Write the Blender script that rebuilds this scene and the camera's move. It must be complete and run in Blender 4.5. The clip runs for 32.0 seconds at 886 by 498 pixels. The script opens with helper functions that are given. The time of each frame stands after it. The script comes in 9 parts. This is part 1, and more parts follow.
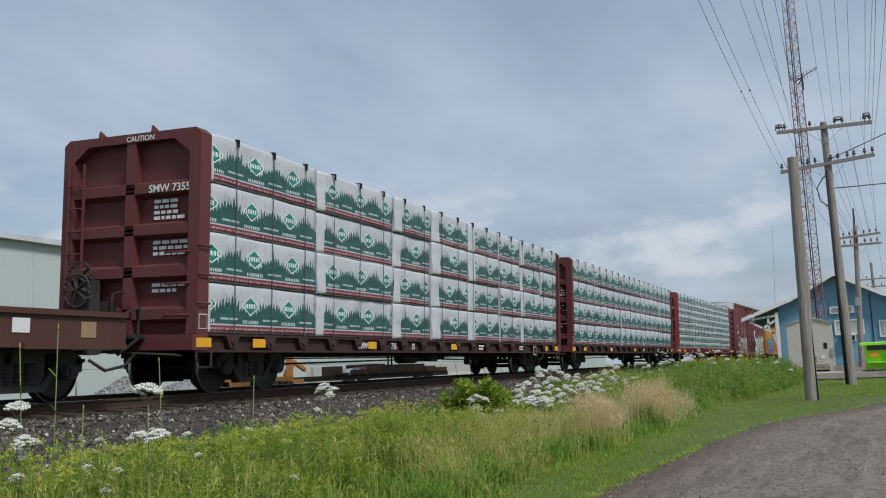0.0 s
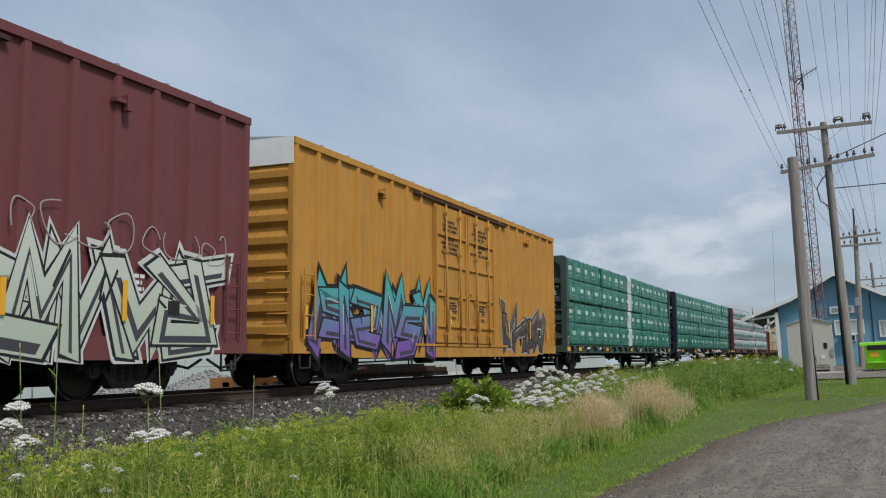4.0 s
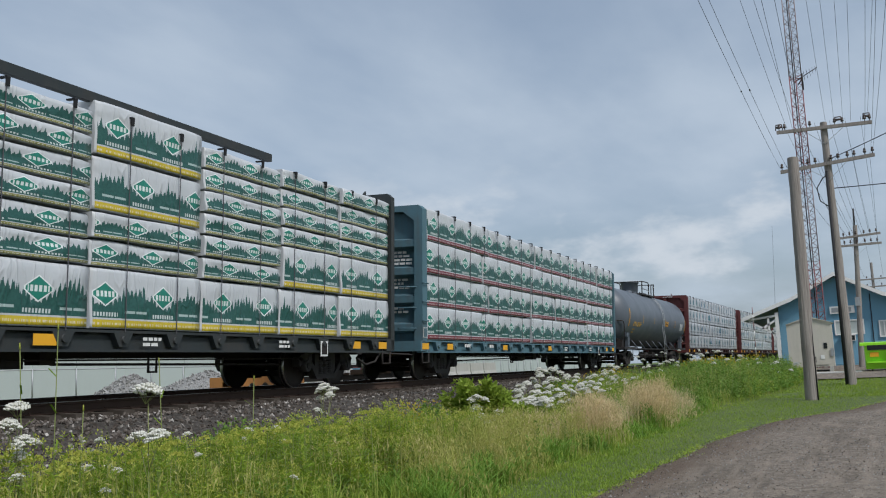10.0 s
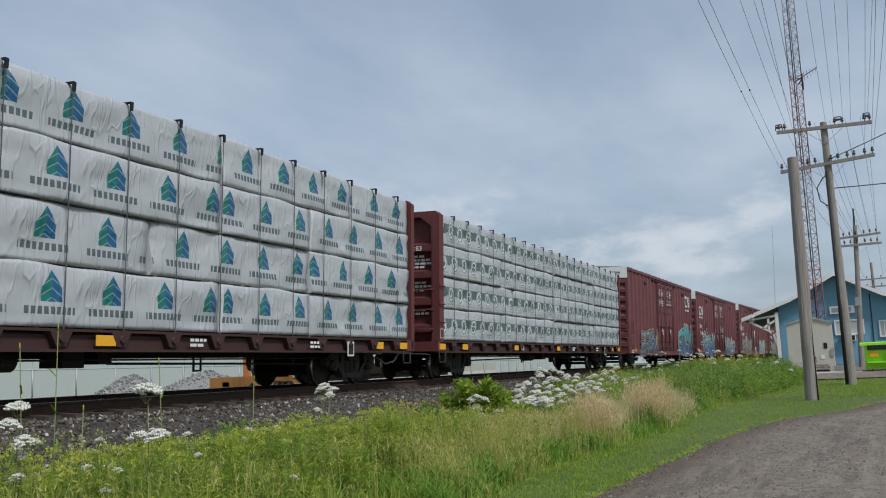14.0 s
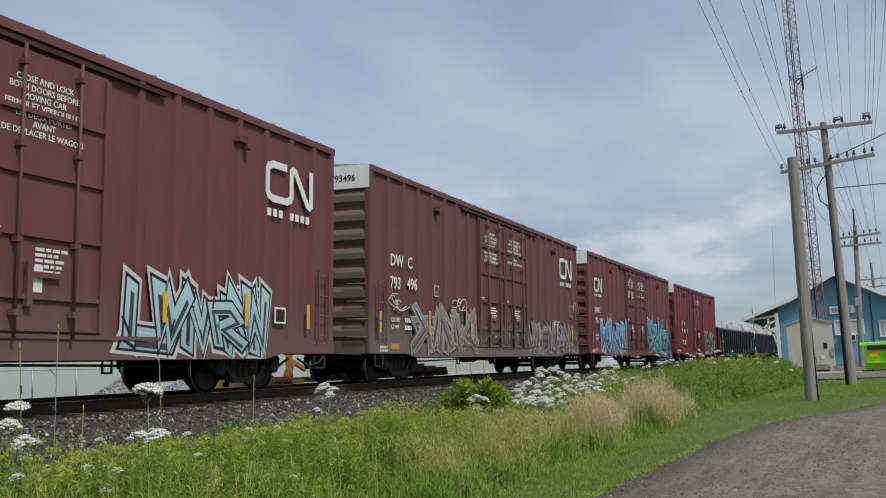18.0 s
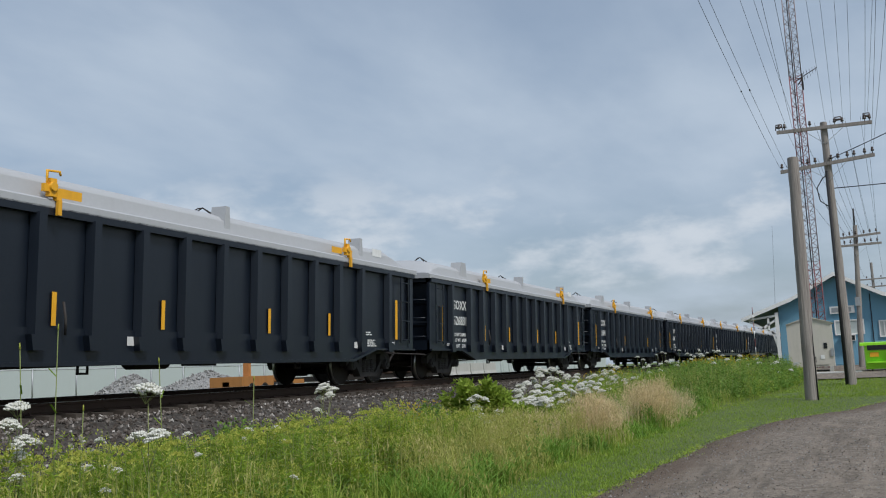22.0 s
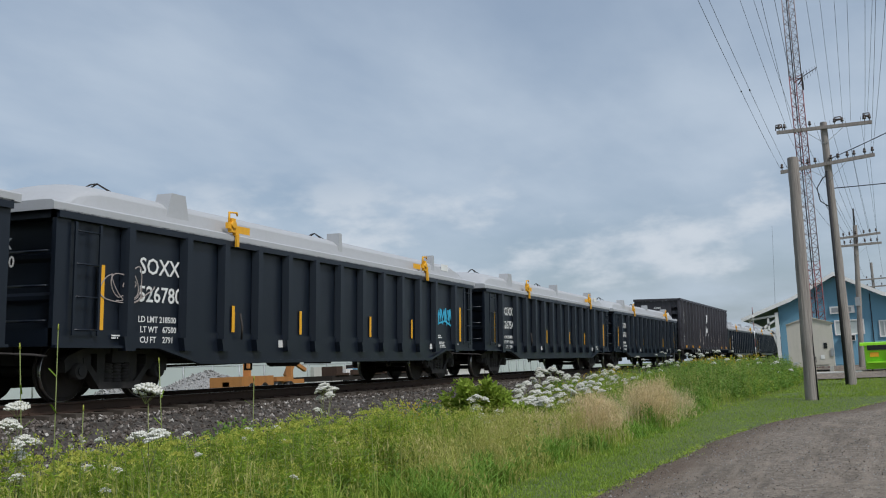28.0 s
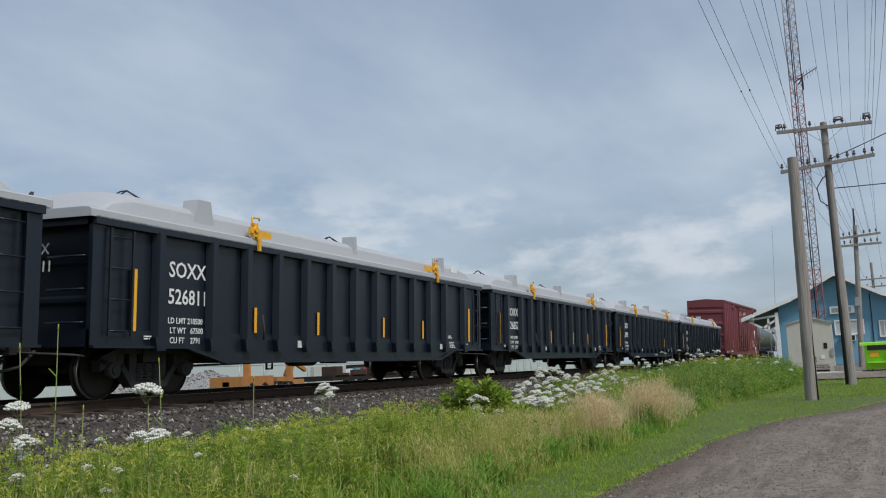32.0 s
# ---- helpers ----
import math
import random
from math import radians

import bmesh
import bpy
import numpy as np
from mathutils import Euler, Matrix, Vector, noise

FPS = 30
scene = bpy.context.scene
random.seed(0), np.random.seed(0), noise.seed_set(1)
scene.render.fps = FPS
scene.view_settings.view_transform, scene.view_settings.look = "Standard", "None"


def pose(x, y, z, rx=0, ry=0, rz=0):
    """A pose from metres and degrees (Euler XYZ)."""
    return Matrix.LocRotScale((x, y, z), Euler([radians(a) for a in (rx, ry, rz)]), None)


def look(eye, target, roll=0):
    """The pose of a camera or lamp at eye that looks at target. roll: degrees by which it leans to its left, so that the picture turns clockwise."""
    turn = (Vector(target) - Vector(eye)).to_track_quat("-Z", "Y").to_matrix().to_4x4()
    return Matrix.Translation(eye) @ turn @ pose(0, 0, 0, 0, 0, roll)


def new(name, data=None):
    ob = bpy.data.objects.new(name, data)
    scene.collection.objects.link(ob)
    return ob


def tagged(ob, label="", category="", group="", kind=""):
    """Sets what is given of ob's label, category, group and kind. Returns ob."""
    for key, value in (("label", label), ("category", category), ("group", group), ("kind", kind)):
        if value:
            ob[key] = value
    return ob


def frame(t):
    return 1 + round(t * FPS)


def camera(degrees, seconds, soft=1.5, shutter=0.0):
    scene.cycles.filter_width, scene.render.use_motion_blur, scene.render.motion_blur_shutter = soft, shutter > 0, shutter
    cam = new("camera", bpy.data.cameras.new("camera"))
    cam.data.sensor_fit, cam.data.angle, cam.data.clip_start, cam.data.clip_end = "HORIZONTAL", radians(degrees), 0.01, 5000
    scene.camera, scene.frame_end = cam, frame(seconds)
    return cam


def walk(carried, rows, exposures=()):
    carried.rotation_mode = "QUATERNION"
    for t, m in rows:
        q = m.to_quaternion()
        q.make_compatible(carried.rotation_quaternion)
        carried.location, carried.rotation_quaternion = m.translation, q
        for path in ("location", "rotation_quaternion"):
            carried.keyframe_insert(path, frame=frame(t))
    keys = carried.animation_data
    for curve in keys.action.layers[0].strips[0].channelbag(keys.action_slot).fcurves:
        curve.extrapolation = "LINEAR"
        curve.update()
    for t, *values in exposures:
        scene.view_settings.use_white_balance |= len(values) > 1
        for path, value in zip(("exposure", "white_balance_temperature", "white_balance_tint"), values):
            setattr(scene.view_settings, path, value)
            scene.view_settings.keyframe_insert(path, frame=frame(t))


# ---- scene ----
# ---- camera: on a tripod beside the line ----
CANT = 2.5                      # the track leans towards the camera
EYE = (0.0, 0.0, 1.5)
cam = camera(50.17, 32.0, soft=1.1)
walk(cam, [(0.0, pose(*EYE, 97.417, 2.658, -67.284)), (32.0, pose(*EYE, 97.417, 2.658, -67.284))],
     exposures=[(0.0, 0.0, 6250, 10), (32.0, 0.0, 6250, 10)])

# track space: x along the rails, z = 0 on the rail tops, y = 0 on the centre line
TRACK = Matrix.Translation(EYE) @ pose(0, 0, 0, CANT) @ Matrix.Translation((0, 11.678, -0.6504))


def bend(s):
    """How far the line swings towards the station, s metres along it: two easy opposite curves."""
    s0, s1, radius = 28.0, 95.0, 1100.0
    reach = s1 - s0
    if s < s0:
        return 0.0
    if s < s1:
        return -(s - s0) ** 2 / (2 * radius)
    u = max(0.0, s1 + reach - s)
    return -reach * reach / radius + u * u / (2 * radius)


def on_line(s):
    """Where a car with its leading end s metres along the line stands."""
    return TRACK @ pose(s, bend(s), 0, 0, 0, math.degrees(math.atan2(bend(s + 18) - bend(s), 18)))



# ---- node shorthand ----


class Nodes:
    """A few calls to write a node tree as sums."""

    def __init__(self, tree):
        self.t = tree

    def node(self, kind, **inputs):
        n = self.t.nodes.new(kind)
        for k, v in inputs.items():
            s = n.inputs[int(k[1:])] if k[0] == "i" and k[1:].isdigit() else n.inputs[k.replace("_", " ")]
            self.feed(s, v)
        return n

    def feed(self, s, v):
        if hasattr(v, "is_output"):
            self.t.links.new(v, s)
        elif isinstance(v, (tuple, list)) and s.type == "RGBA" and len(v) == 3:
            s.default_value = (*v, 1)
        else:
            s.default_value = v

    def m(self, op, a, b=0.0, c=0.0, clamp=False):
        n = self.t.nodes.new("ShaderNodeMath")
        n.operation, n.use_clamp = op, clamp
        for s, v in zip(n.inputs, (a, b, c)):
            self.feed(s, v)
        return n.outputs[0]

    def add(self, a, b): return self.m("ADD", a, b)
    def sub(self, a, b): return self.m("SUBTRACT", a, b)
    def mul(self, a, b): return self.m("MULTIPLY", a, b)
    def lt(self, a, b): return self.m("LESS_THAN", a, b)
    def gt(self, a, b): return self.m("GREATER_THAN", a, b)
    def ab(self, a): return self.m("ABSOLUTE", a)
    def fract(self, a): return self.m("FRACT", a)

    def span(self, a, lo, hi):
        return self.mul(self.gt(a, lo), self.lt(a, hi))

    def step(self, a, lo, hi):
        n = self.t.nodes.new("ShaderNodeMapRange")
        n.interpolation_type = "SMOOTHSTEP"
        for s, v in zip(n.inputs, (a, lo, hi, 0.0, 1.0)):
            self.feed(s, v)
        return n.outputs[0]

    def mix(self, f, a, b):
        n = self.t.nodes.new("ShaderNodeMix")
        n.data_type = "RGBA"
        self.feed(n.inputs[0], f), self.feed(n.inputs[6], a), self.feed(n.inputs[7], b)
        return n.outputs[2]

    def xyz(self, v):
        return self.node("ShaderNodeSeparateXYZ", i0=v).outputs

    def vec(self, x, y, z):
        return self.node("ShaderNodeCombineXYZ", i0=x, i1=y, i2=z).outputs[0]

    def noise(self, scale, v=None, detail=3.0, rough=0.55, colour=False):
        n = self.node("ShaderNodeTexNoise", Scale=scale, Detail=detail, Roughness=rough)
        if v is not None:
            self.t.links.new(v, n.inputs["Vector"])
        return n.outputs[1 if colour else 0]

    def voronoi(self, scale, v=None, out=0, feature="F1"):
        n = self.t.nodes.new("ShaderNodeTexVoronoi")
        n.feature = feature
        n.inputs["Scale"].default_value = scale
        if v is not None:
            self.t.links.new(v, n.inputs["Vector"])
        return n.outputs[out]

    def ramp(self, f, stops):
        n = self.t.nodes.new("ShaderNodeValToRGB")
        self.t.links.new(f, n.inputs[0])
        while len(n.color_ramp.elements) < len(stops):
            n.color_ramp.elements.new(0.5)
        for e, (pos, col) in zip(n.color_ramp.elements, stops):
            e.position, e.color = pos, (*col, 1)
        return n.outputs[0]

    def bump(self, height, strength=0.3, distance=0.02):
        n = self.node("ShaderNodeBump", Strength=strength, Distance=distance, Height=height)
        return n.outputs[0]

    def coord(self, which="Object"):
        return self.t.nodes.new("ShaderNodeTexCoord").outputs[which]


def material(name, fill):
    """fill(n, bsdf) links the node tree of a principled material."""
    mat = bpy.data.materials.new(name)
    mat.use_nodes = True
    n = Nodes(mat.node_tree)
    fill(n, mat.node_tree.nodes["Principled BSDF"].inputs)
    return mat


def painted(name, col, rough=0.55, metal=0.0, dirt=0.35, scale=1.2, dirtcol=(0.10, 0.075, 0.055), bump=0.08, spec=0.3):
    """Weathered paint: fading, grime and a little orange-peel."""
    def fill(n, b):
        v = n.coord()
        big, fine = n.noise(scale, v, 4), n.noise(scale * 14, v, 3)
        streak = n.noise(3.0, n.node("ShaderNodeMapping", i0=v, Scale=(2.2, 2.2, 0.18)).outputs[0], 4)
        f = n.mul(n.step(n.add(n.mul(big, 0.6), n.mul(streak, 0.5)), 0.48, 0.85), dirt)
        c = n.mix(n.mul(fine, 0.3), tuple(col), tuple(min(1, x * 1.35 + 0.01) for x in col))
        n.feed(b["Base Color"], n.mix(f, c, dirtcol))
        n.feed(b["Roughness"], n.add(rough - 0.12, n.mul(big, 0.3)))
        b["Metallic"].default_value = metal
        b["Specular IOR Level"].default_value = spec
        n.feed(b["Normal"], n.bump(n.add(n.mul(fine, 0.3), big), bump, 0.02))
    return material(name, fill)


# ---- sky and sun: bright, thinly overcast ----
SUN_EL, SUN_ROT = radians(48), radians(208)
world = bpy.data.worlds.new("sky")
scene.world = world
world.use_nodes = True
wn = Nodes(world.node_tree)
for nd in list(world.node_tree.nodes):
    world.node_tree.nodes.remove(nd)
sky = wn.node("ShaderNodeTexSky")
sky.sky_type, sky.sun_disc, sky.sun_elevation, sky.sun_rotation = "NISHITA", False, SUN_EL, SUN_ROT
sky.air_density, sky.dust_density, sky.ozone_density = 1.2, 2.0, 1.5
dirn = wn.coord("Generated")
dx, dy, dz = wn.xyz(dirn)
lift = wn.add(wn.m("MAXIMUM", dz, 0.0), 0.14)
plane = wn.vec(wn.m("DIVIDE", dx, lift), wn.m("DIVIDE", dy, lift), 0.0)
veil = wn.noise(0.55, plane, 5, 0.52)
wisp = wn.noise(1.7, wn.node("ShaderNodeMapping", i0=plane, Rotation=(0, 0, 0.5), Scale=(0.6, 1.1, 1)).outputs[0], 6, 0.52)
puff = wn.noise(5.5, wn.node("ShaderNodeMapping", i0=dirn, Scale=(1, 1, 2.4)).outputs[0], 6, 0.55)
clear = wn.node("ShaderNodeVectorMath", i0=sky.outputs[0], i1=(0.075, 0.080, 0.086))
clear.operation = "MULTIPLY"
cover = wn.step(wn.add(wn.mul(veil, 0.6), wn.mul(wisp, 0.4)), 0.34, 0.66)
grey = wn.mix(wn.step(wisp, 0.3, 0.7), (0.445, 0.525, 0.62), (0.51, 0.585, 0.67))
mixed = wn.mix(wn.add(0.5, wn.mul(cover, 0.42)), clear.outputs[0], grey)
low = wn.mul(wn.step(puff, 0.48, 0.62), wn.mul(wn.step(dz, 0.02, 0.09), wn.sub(1.0, wn.step(dz, 0.15, 0.24))))
mixed = wn.mix(wn.mul(low, 0.75), mixed, (0.66, 0.695, 0.73))
bg = wn.node("ShaderNodeBackground", Color=mixed, Strength=1.0)
out = wn.node("ShaderNodeOutputWorld", Surface=bg.outputs[0])

sun = new("sun", bpy.data.lights.new("sun", "SUN"))
sun.data.energy, sun.data.angle, sun.data.color = 2.8, radians(12), (1.0, 0.965, 0.92)
sun.matrix_world = look((0, 0, 60), Vector((0, 0, 60)) + Vector((math.cos(SUN_EL) * 0.45, math.cos(SUN_EL) * 0.85, -math.sin(SUN_EL))))

# ---- mesh shorthand ----


def part(name, bm, mats, parent, label="", smooth=False):
    """One mesh object out of bm, under a thing or a part."""
    me = bpy.data.meshes.new(name)
    bm.to_mesh(me)
    bm.free()
    for m in mats if isinstance(mats, (list, tuple)) else [mats]:
        me.materials.append(m)
    if smooth:
        me.polygons.foreach_set("use_smooth", [True] * len(me.polygons))
    return put(name, me, parent, None, label)


def put(name, me, parent, m=None, label=""):
    """An object on a mesh that may be shared."""
    ob = new(name, me)
    ob.parent = parent
    if m is not None:
        ob.matrix_basis = m
    if label:
        ob["label"] = label
    return ob


def thing(name, m, label, category, group="", kind=""):
    ob = new(name)
    ob.empty_display_size = 0.3
    ob.matrix_basis = m
    return tagged(ob, label, category, group, kind)


def solo(name, bm, mats, label, category="", group="", kind="", smooth=False):
    ob = part(name, bm, mats, None, "", smooth)
    return tagged(ob, label, category, group, kind)


HEX = ((0, 1, 2, 3), (7, 6, 5, 4), (0, 4, 5, 1), (1, 5, 6, 2), (2, 6, 7, 3), (3, 7, 4, 0))


def box(bm, x0, x1, y0, y1, z0, z1, mi=0):
    vs = [bm.verts.new(p) for p in ((x0, y0, z0), (x0, y1, z0), (x1, y1, z0), (x1, y0, z0),
                                    (x0, y0, z1), (x0, y1, z1), (x1, y1, z1), (x1, y0, z1))]
    for f in HEX:
        bm.faces.new([vs[i] for i in f]).material_index = mi
    return vs


def beam(bm, a, b, w, h, mi=0):
    """A square bar from a to b: w across, h high."""
    a, b = Vector(a), Vector(b)
    d = (b - a).normalized()
    s = d.cross(Vector((0, 0, 1)))
    s = s.normalized() if s.length > 1e-4 else Vector((1, 0, 0))
    u = s.cross(d)
    vs = []
    for p in (a, b):
        for i, j in ((-1, -1), (1, -1), (1, 1), (-1, 1)):
            vs.append(bm.verts.new(p + s * (i * w / 2) + u * (j * h / 2)))
    for f in HEX:
        bm.faces.new([vs[i] for i in f]).material_index = mi


def rod(bm, a, b, r, n=8, r2=None, caps=True, mi=0, smooth=True):
    """A round bar or cone from a to b."""
    a, b = Vector(a), Vector(b)
    d = (b - a).normalized()
    s = d.orthogonal().normalized()
    u = d.cross(s)
    r2 = r if r2 is None else r2
    rings = []
    for p, q in ((a, r), (b, r2)):
        rings.append([bm.verts.new(p + (s * math.cos(k * math.tau / n) + u * math.sin(k * math.tau / n)) * q) for k in range(n)])
    for k in range(n):
        f = bm.faces.new((rings[0][k], rings[0][(k + 1) % n], rings[1][(k + 1) % n], rings[1][k]))
        f.material_index, f.smooth = mi, smooth
    if caps:
        bm.faces.new(rings[0][::-1]).material_index = mi
        bm.faces.new(rings[1]).material_index = mi


def pipe(bm, pts, r, n=6, mi=0):
    """A round bar bent along points, one closed skin."""
    pts = [Vector(p) for p in pts]
    dirs = [(b - a).normalized() for a, b in zip(pts[:-1], pts[1:])]
    s = dirs[0].orthogonal().normalized()
    rings = []
    for i, p in enumerate(pts):
        d = dirs[0] if i == 0 else dirs[-1] if i == len(dirs) else (dirs[i - 1] + dirs[i]).normalized()
        s = (s - d * s.dot(d))
        s = s.normalized() if s.length > 1e-4 else d.orthogonal().normalized()
        u = d.cross(s)
        q = r / max(0.6, d.dot(dirs[min(i, len(dirs) - 1)]))
        rings.append([bm.verts.new(p + (s * math.cos(k * math.tau / n) + u * math.sin(k * math.tau / n)) * q) for k in range(n)])
    for ra, rb in zip(rings[:-1], rings[1:]):
        for k in range(n):
            f = bm.faces.new((ra[k], ra[(k + 1) % n], rb[(k + 1) % n], rb[k]))
            f.material_index, f.smooth = mi, True
    bm.faces.new(rings[0][::-1]).material_index = mi
    bm.faces.new(rings[-1]).material_index = mi


def prism(bm, outline, y0, y1, mi=0):
    """An outline of (x, z) pulled from y0 to y1."""
    lo = [bm.verts.new((x, y0, z)) for x, z in outline]
    hi = [bm.verts.new((x, y1, z)) for x, z in outline]
    k = len(lo)
    fs = [bm.faces.new(lo), bm.faces.new(hi[::-1])]
    for i in range(k):
        fs.append(bm.faces.new((lo[i], hi[i], hi[(i + 1) % k], lo[(i + 1) % k])))
    for f in fs:
        f.material_index = mi


def lathe(bm, profile, n, axis="y", c=(0, 0, 0), mi=0, smooth=True):
    """Rings of (along, radius) about an axis through c."""
    rings = []
    for a, r in profile:
        ring = []
        for k in range(n):
            p, q = r * math.cos(k * math.tau / n), r * math.sin(k * math.tau / n)
            v = {"y": (p, a, q), "x": (a, p, q), "z": (p, q, a)}[axis]
            ring.append(bm.verts.new((v[0] + c[0], v[1] + c[1], v[2] + c[2])))
        rings.append(ring)
    for r0, r1 in zip(rings[:-1], rings[1:]):
        for k in range(n):
            f = bm.faces.new((r0[k], r0[(k + 1) % n], r1[(k + 1) % n], r1[k]))
            f.material_index, f.smooth = mi, smooth
    bm.faces.new(rings[0][::-1]).material_index = mi
    bm.faces.new(rings[-1]).material_index = mi


MESHES = {}


def cached(key, build, mats, smooth=False):
    """A mesh that alike parts share."""
    if key not in MESHES:
        bm = bmesh.new()
        build(bm)
        bmesh.ops.recalc_face_normals(bm, faces=bm.faces)
        me = bpy.data.meshes.new(key if isinstance(key, str) else str(key[0]))
        bm.to_mesh(me)
        bm.free()
        for m in mats if isinstance(mats, (list, tuple)) else [mats]:
            me.materials.append(m)
        if smooth:
            me.polygons.foreach_set("use_smooth", [True] * len(me.polygons))
        MESHES[key] = me
    return MESHES[key]


def letters(text, size, mat, parent, x, z, y=-1.56, align="LEFT", name="lettering", end=False, label=""):
    """Painted lettering on a car's near side, or on its leading end."""
    key = ("text", text, size, align, mat.name)
    if key not in MESHES:
        cu = bpy.data.curves.new("lettering", "FONT")
        cu.body, cu.size, cu.align_x, cu.resolution_u, cu.extrude = text, size, align, 2, 0.002
        cu.offset = 0.012 * size
        ob = bpy.data.objects.new("lettering", cu)
        scene.collection.objects.link(ob)
        me = bpy.data.meshes.new_from_object(ob)
        bpy.data.objects.remove(ob)
        me.materials.clear()
        me.materials.append(mat)
        MESHES[key] = me
    m = pose(x, y, z, 90, 0, -90) if end else pose(x, y, z, 90)
    return put(name, MESHES[key], parent, m, label)

# ---- materials ----
MAROON = painted("maroon_paint", (0.115, 0.030, 0.030), 0.6, dirt=0.45)
BROWN = painted("brown_paint", (0.075, 0.030, 0.024), 0.6, dirt=0.5)
PINKRED = painted("faded_red_paint", (0.24, 0.055, 0.060), 0.6, dirt=0.35)
NAVY = painted("navy_paint", (0.012, 0.017, 0.035), 0.5, dirt=0.3)
CHARCOAL = painted("charcoal_paint", (0.028, 0.034, 0.036), 0.55, dirt=0.35)
BLUEGREY = painted("blue_grey_paint", (0.075, 0.150, 0.185), 0.6, dirt=0.55)
GREENSILL = painted("dark_green_paint", (0.045, 0.075, 0.062), 0.6, dirt=0.5)
BLACKCAR = painted("black_car_paint", (0.0046, 0.0080, 0.0150), 0.34, dirt=0.25, dirtcol=(0.020, 0.024, 0.033), spec=0.42)
DUSTYBLACK = painted("dusty_black_paint", (0.030, 0.028, 0.034), 0.48, dirt=0.65, dirtcol=(0.075, 0.068, 0.074), spec=0.4)
TANKGREY = painted("tank_grey_paint", (0.086, 0.100, 0.118), 0.40, dirt=0.45, dirtcol=(0.125, 0.136, 0.150), spec=0.42)
COVERGREY = painted("cover_grey", (0.37, 0.375, 0.385), 0.5, dirt=0.2, dirtcol=(0.3, 0.29, 0.27))
WHITEPAINT = painted("white_paint", (0.74, 0.73, 0.70), 0.6, dirt=0.3, dirtcol=(0.35, 0.30, 0.26))
OCHRE = painted("yellow_paint", (0.46, 0.22, 0.03), 0.55, dirt=0.3, dirtcol=(0.16, 0.09, 0.03))
SAFETY = painted("safety_yellow", (0.72, 0.36, 0.02), 0.5, dirt=0.2)
STENCIL = painted("stencil_white", (0.66, 0.66, 0.64), 0.7, dirt=0.3)
STENCILYELLOW = painted("stencil_yellow", (0.60, 0.36, 0.06), 0.7, dirt=0.35)
STENCILBLACK = painted("stencil_black", (0.03, 0.03, 0.03), 0.7, dirt=0.1)
UNDER = painted("underframe_grime", (0.020, 0.017, 0.016), 0.8, dirt=0.6, dirtcol=(0.05, 0.038, 0.03))
TRUCKIRON = painted("cast_iron_grime", (0.030, 0.027, 0.026), 0.7, dirt=0.7, dirtcol=(0.080, 0.070, 0.062), scale=4)
WHEELSTEEL = painted("wheel_steel", (0.026, 0.020, 0.018), 0.6, metal=0.3, dirt=0.5, dirtcol=(0.055, 0.035, 0.024), scale=5)
TREAD = painted("bright_tread", (0.42, 0.41, 0.40), 0.28, metal=1.0, dirt=0.2, scale=8)
STRAP = painted("strap_dark", (0.09, 0.09, 0.10), 0.5, dirt=0.1)
RUSTRAIL = painted("rail_rust", (0.050, 0.030, 0.021), 0.8, dirt=0.4, scale=3)
CREOSOTE = painted("creosoted_timber", (0.060, 0.048, 0.038), 0.85, dirt=0.5, scale=5, dirtcol=(0.15, 0.13, 0.11))
# red and pale tower tones are greyed: distance haze is in the colour
RED = painted("tower_red", (0.23, 0.085, 0.085), 0.6, dirt=0.3)
TOWERPALE = painted("tower_hazed_pink", (0.24, 0.20, 0.205), 0.6, dirt=0.3)
# grime on the sills; on box cars' upper door rails, painted-in eaves shade
GRIMYSHADEMAROON = painted("grimy_shaded_maroon", (0.050, 0.022, 0.021), 0.7, dirt=0.5, dirtcol=(0.045, 0.034, 0.030))
GALV = painted("galvanised", (0.36, 0.37, 0.38), 0.5, metal=0.6, dirt=0.3)
BLUEWALL = painted("blue_siding_paint", (0.155, 0.32, 0.43), 0.65, dirt=0.18, scale=0.6, dirtcol=(0.06, 0.14, 0.2))
BEIGE = painted("beige_cabinet_paint", (0.47, 0.44, 0.38), 0.6, dirt=0.2)
LIME = painted("lime_paint", (0.30, 0.72, 0.03), 0.45, dirt=0.15)
DARKGLASS = painted("dark_opening", (0.015, 0.017, 0.018), 0.25, dirt=0.1)
ROOFGREY = painted("roof_sheet", (0.50, 0.52, 0.54), 0.45, dirt=0.3)
ORANGE = painted("machine_orange", (0.42, 0.19, 0.06), 0.5, dirt=0.3)
WALLWHITE = painted("pale_panel", (0.42, 0.46, 0.445), 0.6, dirt=0.25, dirtcol=(0.4, 0.42, 0.4))
CONCRETE = painted("concrete", (0.42, 0.41, 0.38), 0.9, dirt=0.4, dirtcol=(0.2, 0.19, 0.17))
CERAMIC = painted("insulator", (0.06, 0.045, 0.04), 0.25, dirt=0.1)
CABLE = painted("cable", (0.020, 0.020, 0.022), 0.6, dirt=0.1)
DARKTAG = painted("black_tab", (0.012, 0.012, 0.014), 0.6, dirt=0.1)


def pole_fill(n, b):
    v = n.coord()
    g = n.noise(9, n.node("ShaderNodeMapping", i0=v, Scale=(3, 3, 0.12)).outputs[0], 6, 0.65)
    big = n.noise(0.8, v, 3)
    n.feed(b["Base Color"], n.mix(n.mul(big, 0.6), n.ramp(g, [(0.3, (0.15, 0.130, 0.115)), (0.55, (0.29, 0.26, 0.232)), (0.8, (0.44, 0.405, 0.37))]), (0.24, 0.212, 0.19)))
    b["Roughness"].default_value = 0.9
    n.feed(b["Normal"], n.bump(g, 0.6, 0.02))


